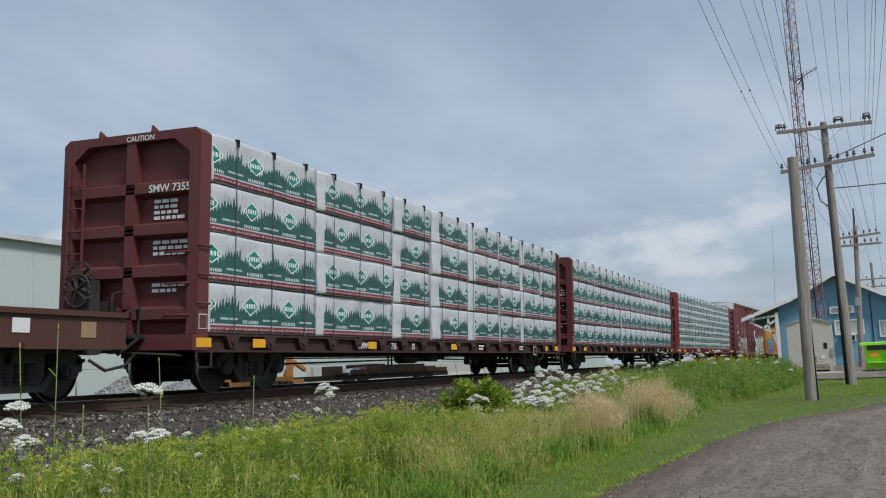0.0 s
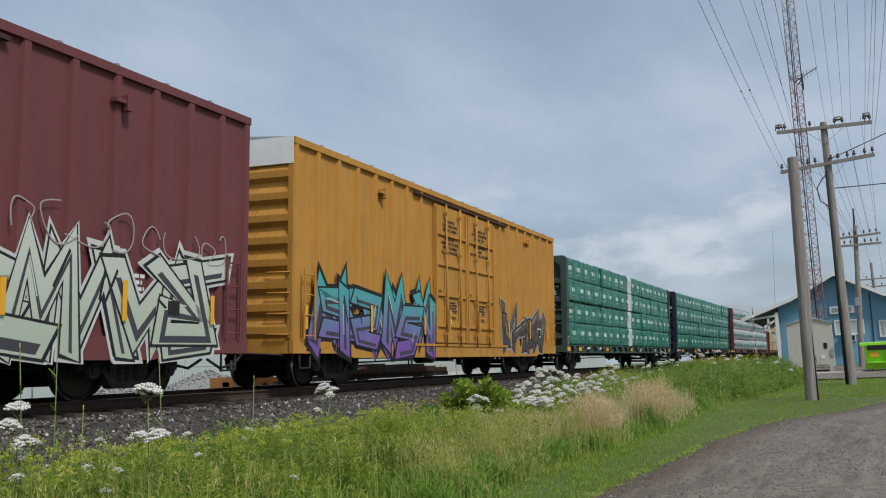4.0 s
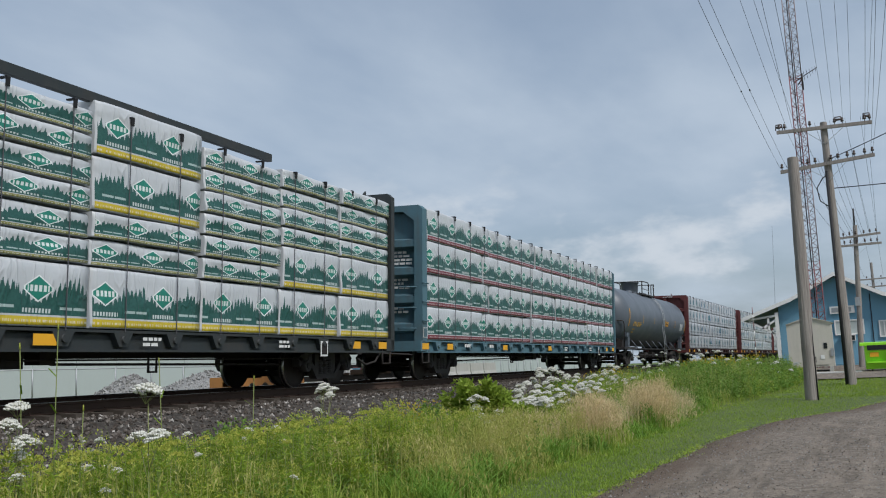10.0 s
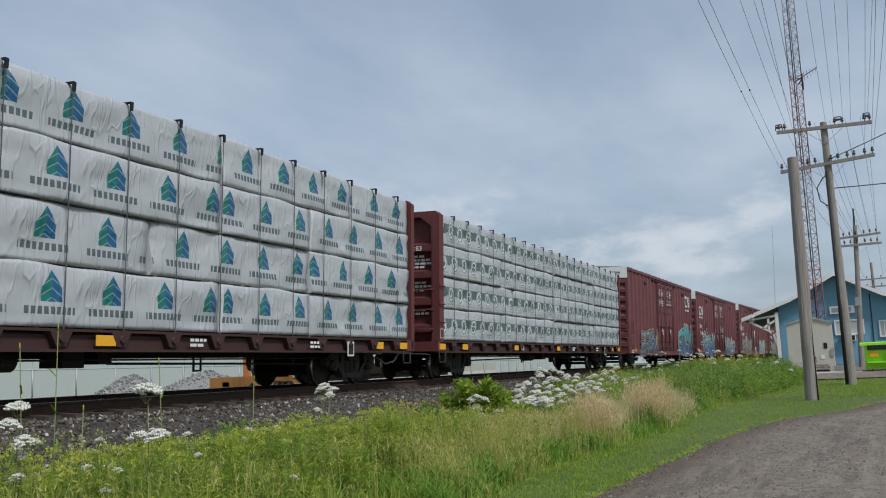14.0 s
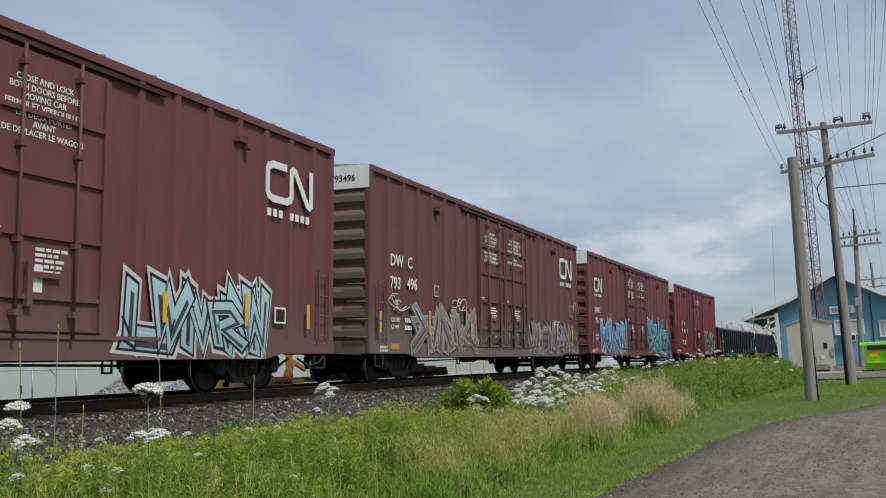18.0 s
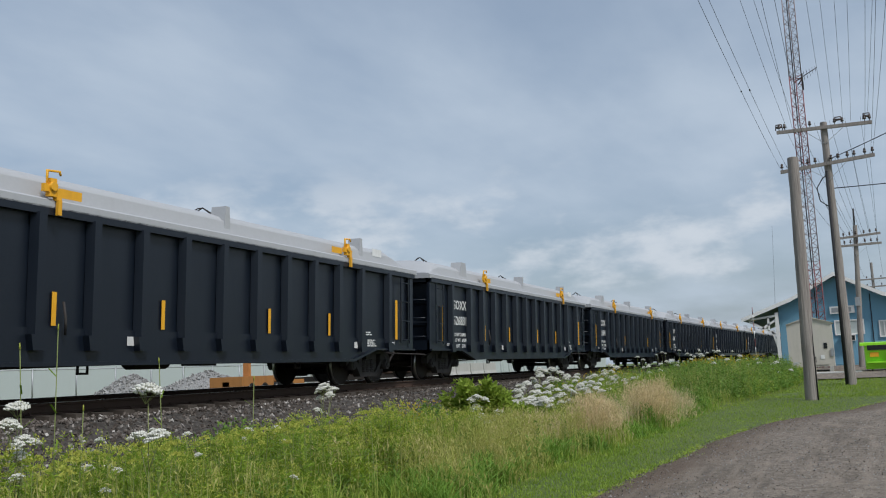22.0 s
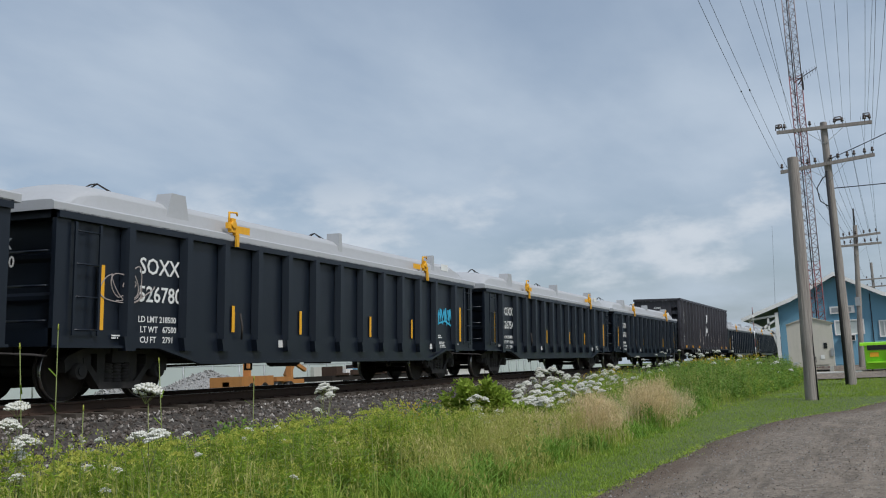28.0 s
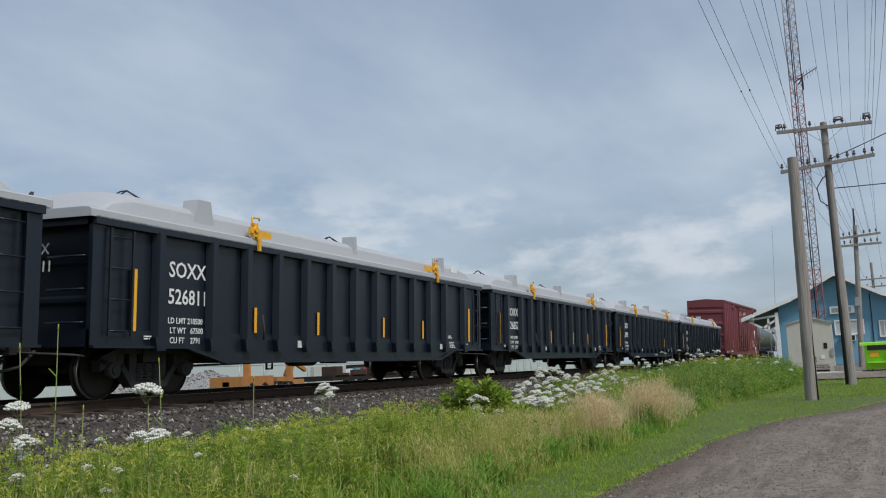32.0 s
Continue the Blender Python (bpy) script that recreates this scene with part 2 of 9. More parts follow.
POLEWOOD = material("weathered_pole", pole_fill)


def wrap_base(n, b, wrinkle=0.5):
    """Creases of plastic sheet; returns the plane (metres along, 0..1 up)."""
    uv = n.coord("UV")
    u, v, _ = n.xyz(uv)
    obj = n.coord()
    crease = n.noise(0.9, n.node("ShaderNodeMapping", i0=obj, Rotation=(0, 0.5, 0), Scale=(0.8, 1, 2.0)).outputs[0], 2, 0.45)
    height = n.mul(crease, 0.7)
    for turn, size in ((-0.75, 0.8), (0.95, 1.0), (0.2, 0.7)):
        fold = n.noise(size, n.node("ShaderNodeMapping", i0=obj, Rotation=(0, turn, 0), Scale=(2.0, 1, 0.6), Location=(turn * 7, 0, 0)).outputs[0], 2, 0.55)
        height = n.add(height, n.mul(n.step(n.ab(n.sub(fold, 0.5)), 0.022, 0.0), 0.10))
    n.feed(b["Normal"], n.bump(height, wrinkle, 0.11))
    b["Roughness"].default_value = 0.42
    b["Specular IOR Level"].default_value = 0.45
    return u, v, n.noise(1.3, obj, 3)


def sheet_out(n, b, col):
    """The print stops short of the pack's end, where the plain sheet is folded over."""
    edge = n.node("ShaderNodeUVMap")
    edge.uv_map = "Edge"
    e = n.xyz(edge.outputs[0])[0]
    n.feed(b["Base Color"], n.mix(n.gt(e, 0.0), n.mix(n.noise(2.0, n.coord(), 3), (0.47, 0.485, 0.50), (0.58, 0.59, 0.60)), col))


def tree_print(strip, half):
    """White sheet with a fir-wood band, an eight-sided badge and a coloured foot strip."""
    def fill(n, b):
        u, v, dirt = wrap_base(n, b)
        per = 1.32 if not half else 1.05
        wood = n.noise(5.0, n.vec(n.mul(u, 1.0), 0.0, 0.0), 2, 0.7)
        cell = n.node("ShaderNodeTexWhiteNoise", i0=n.vec(n.m("FLOOR", n.mul(u, 11.0)), 2.0, 0.0)).outputs[0]
        saw = n.mul(n.sub(1.0, n.mul(n.ab(n.sub(n.fract(n.mul(u, 11.0)), 0.5)), 2.0)), n.add(0.03, n.mul(cell, 0.20)))
        cell2 = n.node("ShaderNodeTexWhiteNoise", i0=n.vec(n.m("FLOOR", n.mul(u, 26.0)), 5.0, 0.0)).outputs[0]
        saw = n.add(saw, n.mul(n.sub(1.0, n.mul(n.ab(n.sub(n.fract(n.mul(u, 26.0)), 0.5)), 2.0)), n.mul(cell2, 0.11)))
        saw = n.add(saw, n.mul(n.sub(n.noise(34, n.vec(u, v, 0.0), 2), 0.5), 0.09))
        hill = n.mul(n.m("COSINE", n.mul(u, 6.28318 / per)), 0.10)
        top = n.add(n.add(0.46, n.mul(n.sub(wood, 0.5), 0.20)), n.add(saw, n.mul(hill, 1.0)))
        foot = 0.15 if not half else 0.13
        band = n.mul(n.lt(v, top), n.gt(v, foot + 0.03))
        col = n.mix(dirt, (0.44, 0.462, 0.485), (0.54, 0.556, 0.57))
        col = n.mix(band, col, n.mix(n.noise(19, n.vec(u, v, 3.0), 3), (0.006, 0.045, 0.042), (0.040, 0.140, 0.118)))
        # pale lines of print inside the band
        du = n.sub(n.fract(n.m("DIVIDE", u, per)), 0.5)
        line = n.mul(n.mul(n.span(n.ab(n.sub(v, foot + 0.14)), -1, 0.022), n.span(n.ab(n.sub(n.ab(du), 0.40)), -1, 0.09)), band)
        col = n.mix(n.mul(line, 0.65), col, (0.55, 0.66, 0.64))
        # badge
        ax, ay = n.ab(n.mul(du, per)), n.ab(n.mul(n.sub(v, 0.58), 0.92 if not half else 0.62))
        d = n.m("MAXIMUM", n.mul(n.add(ax, n.mul(ay, 1.55)), 0.78), n.m("MAXIMUM", n.mul(ax, 0.9), ay))
        col = n.mix(n.lt(d, 0.235), col, (0.72, 0.75, 0.74))
        col = n.mix(n.lt(d, 0.205), col, (0.018, 0.20, 0.145))
        word = n.mul(n.lt(ay, 0.045), n.mul(n.lt(ax, 0.19), n.gt(n.fract(n.mul(u, 13.0)), 0.35)))
        col = n.mix(n.mul(word, 0.9), col, (0.72, 0.76, 0.74))
        word2 = n.mul(n.span(n.sub(v, 0.24), -0.035, 0.035), n.mul(n.lt(ax, 0.26), n.gt(n.fract(n.mul(u, 17.0)), 0.4)))
        col = n.mix(n.mul(word2, 0.75), col, (0.7, 0.74, 0.72))
        # foot strip with a thin pale line of print
        stripe = n.mul(n.lt(v, foot), n.gt(v, 0.02))
        col = n.mix(stripe, col, strip)
        prn = n.mul(n.span(n.sub(v, foot * 0.55), -0.02, 0.02), n.gt(n.noise(26, n.vec(u, 7.0, 0.0), 1), 0.5))
        col = n.mix(n.mul(prn, 0.55), col, (0.7, 0.68, 0.66))
        sheet_out(n, b, col)
    return fill


WRAP_RED = material("fir_print_sheet_red", tree_print((0.19, 0.035, 0.050), False))
WRAP_YEL = material("fir_print_sheet_yellow", tree_print((0.55, 0.42, 0.03), False))
# olive print strip, darkened to carry the shadow at each row's foot
WRAP_YEL_HALF = material("fir_print_sheet_yellow_low", tree_print((0.26, 0.25, 0.08), True))


def green_print(n, b):
    u, v, dirt = wrap_base(n, b, 1.0)
    per = 1.22
    k = n.m("FLOOR", n.m("DIVIDE", u, per))
    du = n.mul(n.sub(n.fract(n.m("DIVIDE", u, per)), 0.5), per)
    leaf = n.noise(1.6, n.coord(), 2)
    col = n.mix(dirt, (0.018, 0.118, 0.080), (0.034, 0.185, 0.130))
    glow = n.mul(n.step(n.ab(n.add(du, 0.42)), 0.2, 0.02), n.step(n.ab(n.sub(v, 0.62)), 0.22, 0.05))
    col = n.mix(n.mul(glow, n.mul(leaf, 1.1)), col, (0.02, 0.36, 0.14))
    # five block shapes in a row, and a small line below
    cell = n.fract(n.mul(n.add(du, 0.02), 9.2))
    blocks = n.mul(n.mul(n.span(du, -0.24, 0.26), n.gt(cell, 0.22)), n.span(v, 0.45, 0.65))
    col = n.mix(n.mul(blocks, 0.9), col, (0.72, 0.76, 0.74))
    col = n.mix(n.mul(n.mul(n.span(du, -0.16, 0.2), n.span(v, 0.275, 0.305)), 0.7), col, (0.6, 0.7, 0.64))
    sheet_out(n, b, col)


WRAP_GREEN = material("green_sheet", green_print)


def fir_print(n, b):
    u, v, dirt = wrap_base(n, b, 0.6)
    per = 1.22
    du = n.mul(n.sub(n.fract(n.m("DIVIDE", u, per)), 0.5), per)
    col = n.mix(dirt, (0.35, 0.37, 0.385), (0.46, 0.475, 0.485))
    ax = n.ab(du)
    tree = n.mul(n.span(v, 0.40, 0.92), n.lt(ax, n.m("MINIMUM", n.mul(n.sub(0.92, v), 0.66), 0.19)))
    slash = n.gt(n.fract(n.add(n.mul(v, 6.5), n.mul(ax, 4.6))), 0.14)
    shade = n.mix(n.gt(du, 0.0), (0.010, 0.150, 0.135), (0.012, 0.095, 0.20))
    col = n.mix(n.mul(tree, n.add(n.mul(slash, 0.5), 0.5)), col, shade)
    word = n.mul(n.mul(n.span(v, 0.20, 0.325), n.lt(ax, 0.46)), n.gt(n.fract(n.mul(u, 9.2)), 0.32))
    col = n.mix(n.mul(word, 0.85), col, (0.03, 0.06, 0.065))
    sheet_out(n, b, col)


WRAP_FIR = material("white_sheet_fir", fir_print)


def ring_print(n, b):
    u, v, dirt = wrap_base(n, b, 0.9)
    per = 0.76
    du = n.mul(n.sub(n.fract(n.m("DIVIDE", u, per)), 0.5), per)
    dv = n.mul(n.sub(v, 0.47), 0.80)
    r = n.m("SQRT", n.add(n.mul(du, du), n.mul(dv, dv)))
    blot = n.noise(11, n.vec(u, v, 0.0), 2)
    col = n.mix(dirt, (0.36, 0.38, 0.395), (0.46, 0.475, 0.485))
    edge = n.add(0.44, n.mul(n.sub(n.noise(5, n.vec(u, 2.0, 0.0), 2), 0.5), 0.22))
    band = n.mul(n.span(v, n.sub(edge, 0.04), 0.70), n.gt(n.ab(du), 0.10))
    col = n.mix(n.mul(band, 0.85), col, (0.035, 0.075, 0.065))
    col = n.mix(n.lt(r, 0.225), col, (0.60, 0.62, 0.62))
    col = n.mix(n.mul(n.span(r, 0.175, 0.215), 0.9), col, (0.10, 0.14, 0.14))
    col = n.mix(n.mul(n.lt(r, 0.13), n.gt(blot, 0.44)), col, (0.08, 0.12, 0.12))
    col = n.mix(n.mul(n.mul(n.span(v, 0.12, 0.17), n.lt(n.ab(du), 0.3)), 0.35), col, (0.1, 0.12, 0.12))
    sheet_out(n, b, col)


WRAP_RING = material("white_sheet_ring", ring_print)


def board_fill(n, b):
    v = n.coord()
    r = n.node("ShaderNodeNewGeometry").outputs["Random Per Island"]
    grain = n.noise(3, n.node("ShaderNodeMapping", i0=v, Scale=(0.5, 1, 30)).outputs[0], 4)
    stain = n.noise(1.1, v, 3)
    col = n.ramp(n.add(n.mul(r, 0.50), n.add(n.mul(grain, 0.38), n.mul(n.sub(stain, 0.5), 0.5))), [(0.15, (0.35, 0.235, 0.140)), (0.5, (0.515, 0.36, 0.22)), (0.9, (0.66, 0.495, 0.33))])
    n.feed(b["Base Color"], col)
    b["Roughness"].default_value = 0.8
    b["Specular IOR Level"].default_value = 0.2
    n.feed(b["Normal"], n.bump(grain, 0.35, 0.008))


def board_end_fill(n, b):
    r = n.node("ShaderNodeNewGeometry").outputs["Random Per Island"]
    n.feed(b["Base Color"], n.mix(n.mul(n.noise(30, n.coord(), 2), 0.4), n.ramp(r, [(0.0, (0.20, 0.105, 0.045)), (0.5, (0.33, 0.185, 0.085)), (1.0, (0.46, 0.29, 0.15))]), (0.2, 0.12, 0.06)))
    b["Roughness"].default_value = 0.85


BOARDS = material("sawn_boards", board_fill)
END_BOARDS = material("sawn_board_ends", board_end_fill)
ENDGRAIN = painted("sawn_dunnage", (0.30, 0.20, 0.11), 0.8, dirt=0.4, scale=6)
SHEETWHITE = painted("plain_white_sheet", (0.50, 0.515, 0.53), 0.45, dirt=0.2, dirtcol=(0.45, 0.45, 0.45), scale=2)


def tagged_paint(name, base, patches, dust=0.0, rough=0.6):
    """Car paint with sprayed pictures: patches of (x0, x1, z0, z1, fill, line, second fill)."""
    def fill(n, b):
        v = n.coord()
        x, y, z = n.xyz(v)
        near = n.lt(y, -1.40)
        big, fine = n.noise(1.1, v, 4), n.noise(16, v, 3)
        streak = n.noise(3.0, n.node("ShaderNodeMapping", i0=v, Scale=(2.4, 2.4, 0.16)).outputs[0], 4)
        col = n.mix(n.mul(fine, 0.35), base, tuple(c * 1.4 for c in base))
        col = n.mix(n.mul(n.step(n.add(n.mul(big, 0.5), n.mul(streak, 0.55)), 0.42, 0.80), 0.6), col, tuple(0.50 * c + 0.022 for c in base))
        pale = n.noise(0.7, n.node("ShaderNodeMapping", i0=v, Scale=(1.2, 1, 0.5)).outputs[0], 4, 0.6)
        col = n.mix(n.mul(n.step(pale, 0.50, 0.72), 0.30), col, tuple(1.25 * c + 0.03 for c in base))
        rust = n.noise(5.5, n.node("ShaderNodeMapping", i0=v, Scale=(1.6, 1, 0.22)).outputs[0], 5, 0.68)
        col = n.mix(n.mul(n.step(rust, 0.60, 0.72), 0.5), col, (0.060, 0.030, 0.022))
        if dust:
            col = n.mix(n.mul(n.step(n.add(z, n.mul(n.sub(streak, 0.5), 1.2)), 2.1, 1.0), dust), col, (0.16, 0.135, 0.115))
        flat = n.vec(x, 0.0, z)
        warp = n.noise(1.7, flat, 2, 0.5)
        warp2 = n.noise(1.3, n.vec(x, 5.0, z), 2, 0.5)
        for i, (x0, x1, z0, z1, c1, line, c2) in enumerate(patches):
            wx, wz = n.add(x, n.mul(n.sub(warp, 0.5), 0.9)), n.add(z, n.mul(n.sub(warp2, 0.5), 0.9))
            cells = n.ab(n.sub(n.fract(n.mul(wx, 0.95)), 0.5))
            rim = n.add(z1, n.sub(n.mul(cells, -0.55), n.mul(n.sub(warp2, 0.5), -1.3)))
            inside = n.mul(n.mul(n.span(wx, x0, x1), n.gt(wz, z0)), n.mul(n.lt(z, rim), near))
            vec = n.vec(n.mul(wx, 1.0), float(i) * 7.3, n.mul(wz, 0.75))
            edge = n.voronoi(1.75, vec, 0, "DISTANCE_TO_EDGE")
            tone = n.xyz(n.voronoi(1.75, vec, 1))[0]
            hue = n.step(n.add(n.mul(n.sub(z, z0), 0.55), n.mul(tone, 0.6)), 0.15, 1.05)
            pic = n.mix(hue, c2, c1)
            pic = n.mix(n.mul(n.gt(tone, 0.78), 0.85), pic, tuple(0.3 * a for a in line) if max(line) > 0.3 else tuple(0.5 * a + 0.25 for a in c1))
            pic = n.mix(n.lt(edge, 0.055), pic, line)
            halo = n.mul(n.mul(n.span(wx, x0 - 0.1, x1 + 0.1), n.gt(wz, z0 - 0.1)), n.mul(n.lt(z, n.add(rim, 0.09)), near))
            col = n.mix(n.mul(halo, 0.9), col, line)
            col = n.mix(n.mul(inside, 0.94), col, pic)
        n.feed(b["Base Color"], col)
        n.feed(b["Roughness"], n.add(rough - 0.12, n.mul(big, 0.3)))
        b["Specular IOR Level"].default_value = 0.3
        n.feed(b["Normal"], n.bump(n.add(n.mul(fine, 0.3), big), 0.08, 0.02))
    return material(name, fill)


def spray(name, low, high, z0, z1):
    """Sprayed paint that fades from one colour at its foot to another at its top."""
    def fill(n, b):
        v = n.coord()
        z = n.xyz(v)[2]
        mist, fine = n.noise(2.2, v, 4), n.noise(40, v, 2)
        t = n.step(n.add(z, n.mul(n.sub(mist, 0.5), 0.9)), z0, z1)
        col = n.mix(t, low, high)
        n.feed(b["Base Color"], n.mix(n.mul(fine, 0.25), col, tuple(c * 0.6 for c in low)))
        b["Roughness"].default_value = 0.6
    return material(name, fill)


GREENEND = painted("plain_green_sheet", (0.016, 0.115, 0.078), 0.45, dirt=0.2, scale=2)
SPRAYBLACK = painted("spray_black", (0.013, 0.013, 0.016), 0.6, dirt=0.15)
SPRAYWHITE = painted("spray_white", (0.52, 0.52, 0.49), 0.6, dirt=0.3, dirtcol=(0.25, 0.22, 0.2))
SPRAYSHADE = painted("spray_shade", (0.05, 0.05, 0.06), 0.6, dirt=0.3)
SPRAYGREY = painted("spray_grey", (0.27, 0.25, 0.23), 0.6, dirt=0.4, dirtcol=(0.15, 0.11, 0.10))
SPRAYPURPLE = painted("spray_dark_purple", (0.05, 0.025, 0.06), 0.6, dirt=0.2)
GHOST = painted("faded_spray", (0.085, 0.062, 0.056), 0.7, dirt=0.5)
CHALK = painted("chalk_line", (0.34, 0.30, 0.28), 0.7, dirt=0.4, dirtcol=(0.18, 0.12, 0.11))

# ---- the train: each car is built in its own space, x = 0 at its leading corner, z = 0 on the rails ----
CARS = []          # (thing, its place along the track at 0 s)
AXLES = []         # (axle, place of the car)
SPEED, SLOW = 22.859, 0.0084
WHEEL = 0.457


def wheel_mesh(bm):
    for s in (-1, 1):
        lathe(bm, [(s * 0.69, 0.14), (s * 0.69, 0.36), (s * 0.675, 0.395), (s * 0.675, 0.485), (s * 0.70, 0.487), (s * 0.712, 0.462)], 32, "y")
        lathe(bm, [(s * 0.711, 0.462), (s * 0.805, WHEEL)], 32, "y", mi=1)
        lathe(bm, [(s * 0.806, WHEEL - 0.002), (s * 0.806, 0.395), (s * 0.765, 0.37), (s * 0.735, 0.20), (s * 0.79, 0.145), (s * 0.79, 0.10)], 32, "y")
        # handling holes make the turning readable
        for k in range(3):
            a = k * math.tau / 3
            rod(bm, (0.29 * math.cos(a), s * 0.735, 0.29 * math.sin(a)), (0.29 * math.cos(a), s * 0.763, 0.29 * math.sin(a)), 0.035, 8, mi=0)
    rod(bm, (0, -1.02, 0), (0, 1.02, 0), 0.085, 12)


def frame_mesh(bm):
    for s in (1,):
        a, b = s * 0.90, s * 1.08
        y0, y1 = min(a, b), max(a, b)
        prism(bm, [(-1.18, 0.60), (-1.10, 0.68), (-0.62, 0.86), (0.62, 0.86), (1.10, 0.68), (1.18, 0.60), (1.05, 0.55), (0.60, 0.72), (-0.60, 0.72), (-1.05, 0.55)], y0, y1)
        prism(bm, [(-0.72, 0.52), (-0.42, 0.17), (0.42, 0.17), (0.72, 0.52), (0.62, 0.55), (0.36, 0.28), (-0.36, 0.28), (-0.62, 0.55)], y0, y1)
        for q in (-1, 1):
            beam(bm, (q * 0.36, (y0 + y1) / 2, 0.24), (q * 0.36, (y0 + y1) / 2, 0.78), 0.18, 0.10)
            prism(bm, [(q * 1.16, 0.64), (q * 1.14, 0.44), (q * 1.02, 0.50), (q * 1.0, 0.62)], y0, y1)
            prism(bm, [(q * 0.78, 0.66), (q * 0.76, 0.46), (q * 0.62, 0.5), (q * 0.62, 0.70)], y0, y1)
            # bearing cap and adapter
            rod(bm, (q * 0.89, s * 0.95, WHEEL), (q * 0.89, s * 1.15, WHEEL), 0.125, 14)
            rod(bm, (q * 0.89, s * 1.15, WHEEL), (q * 0.89, s * 1.17, WHEEL), 0.07, 10)
            box(bm, q * 0.89 - 0.14, q * 0.89 + 0.14, y0 + 0.01, y1 - 0.01, 0.55, 0.64)
        # brake hanger
        beam(bm, (-0.55, s * 0.86, 0.45), (0.55, s * 0.86, 0.45), 0.05, 0.08)


def spring_mesh(bm):
    """Three coil springs on the plank, close wound."""
    prof = []
    for k in range(6):
        z = 0.275 + k * 0.05
        prof += [(z, 0.078), (z + 0.012, 0.098), (z + 0.034, 0.098), (z + 0.046, 0.078)]
    for q in (-0.2, 0.0, 0.2):
        lathe(bm, prof, 10, "z", (q, 1.0, 0))
    # plain block added behind the coils so no daylight shows through
    box(bm, -0.30, 0.30, 0.72, 0.86, 0.26, 0.60)


def bolster_mesh(bm):
    prism(bm, [(-0.22, 0.58), (0.22, 0.58), (0.20, 0.84), (-0.20, 0.84)], -1.12, 1.12)
    rod(bm, (0, 0, 0.80), (0, 0, 0.92), 0.18, 14)
    box(bm, -0.30, 0.30, -0.72, 0.72, 0.22, 0.34)
    for q in (-0.42, 0.42):
        rod(bm, (q, -0.72, 0.44), (q, 0.72, 0.44), 0.06, 8)
        beam(bm, (q, 0, 0.44), (q * 0.5, 0, 0.60), 0.10, 0.05)


def truck(car, x, place):
    """A two-axle bogie: frames, bolster, springs and two axles that turn."""
    t = put("truck", cached("bolster", bolster_mesh, TRUCKIRON), car, pose(x, 0, 0))
    for turn in (0, 180):
        put("side_frame", cached("side_frame", frame_mesh, TRUCKIRON), t, pose(0, 0, 0, 0, 0, turn))
        put("spring_nest", cached("springs", spring_mesh, TRUCKIRON, True), t, pose(0, 0, 0, 0, 0, turn), "stacked coil springs")
    for q in (-0.89, 0.89):
        w = put("wheelset", cached("wheelset", wheel_mesh, [WHEELSTEEL, TREAD]), t, pose(q, 0, WHEEL), "steel wheels with bright treads")
        AXLES.append((w, place, q))


def coupler_mesh(bm):
    box(bm, -0.75, 0.35, -0.09, 0.09, 0.78, 0.98)
    prism(bm, [(-0.95, 0.72), (-0.70, 0.70), (-0.70, 1.06), (-0.95, 1.04)], -0.16, 0.16)
    box(bm, 0.0, 0.40, -0.28, 0.28, 0.72, 1.06)
    pipe(bm, [(0.1, -0.35, 0.82), (-0.25, -0.34, 0.52), (-0.62, -0.25, 0.44), (-0.85, -0.1, 0.62)], 0.028)
    pipe(bm, [(0.05, -1.3, 0.68), (-0.12, -1.25, 0.70), (-0.12, -0.1, 0.74), (-0.3, 0.0, 0.95)], 0.016)


def running_gear(car, length, place, inset=2.6, sill=(0.72, 1.05), stub=False):
    """Trucks, couplers, centre sill and brake gear of a car."""
    for x in (inset, length - inset):
        truck(car, x, place)
    put("coupler", cached("coupler", coupler_mesh, TRUCKIRON), car, pose(0, 0, 0))
    put("coupler", cached("coupler", coupler_mesh, TRUCKIRON), car, pose(length, 0, 0, 0, 0, 180))
    bm = bmesh.new()
    if stub:
        box(bm, 0.4, 3.2, -0.32, 0.32, sill[0] - 0.08, sill[1])
        box(bm, length - 3.2, length - 0.4, -0.32, 0.32, sill[0] - 0.08, sill[1])
    else:
        box(bm, 0.4, length - 0.4, -0.32, 0.32, sill[0] - 0.08, sill[1])
        for k in range(2, int(length) - 1, 3):
            box(bm, k, k + 0.12, -1.3, 1.3, sill[1] - 0.22, sill[1])
    part("centre_sill", bm, UNDER, car)
    mid = length / 2
    bm = bmesh.new()
    rod(bm, (mid - 1.6, -0.75, 0.62), (mid - 0.7, -0.75, 0.62), 0.17, 12)
    part("brake_cylinder", bm, UNDER, car)
    for nm, dims in (("control_valve", (mid + 0.1, mid + 0.55, -0.95, -0.5, 0.50, 0.80)), ("valve_bracket", (mid + 0.9, mid + 1.2, -0.9, -0.6, 0.55, 0.78))):
        bm = bmesh.new()
        box(bm, *dims)
        part(nm, bm, UNDER, car)
    bm = bmesh.new()
    pipe(bm, [(inset + 1.3, -0.7, 0.50), (mid - 1.6, -0.8, 0.56)], 0.022)
    pipe(bm, [(mid + 1.2, -0.8, 0.56), (length - inset - 1.3, -0.7, 0.50)], 0.022)
    pipe(bm, [(inset + 1.2, -0.95, 0.62), (length - inset - 1.2, -0.95, 0.62)], 0.016)
    for x in (mid - 3.2, mid + 2.9):
        pipe(bm, [(x, -1.2, 0.72), (x, -1.2, 0.42), (x + 0.2, -1.2, 0.42), (x + 0.2, -1.2, 0.72)], 0.018)
    part("brake_rigging", bm, UNDER, car)


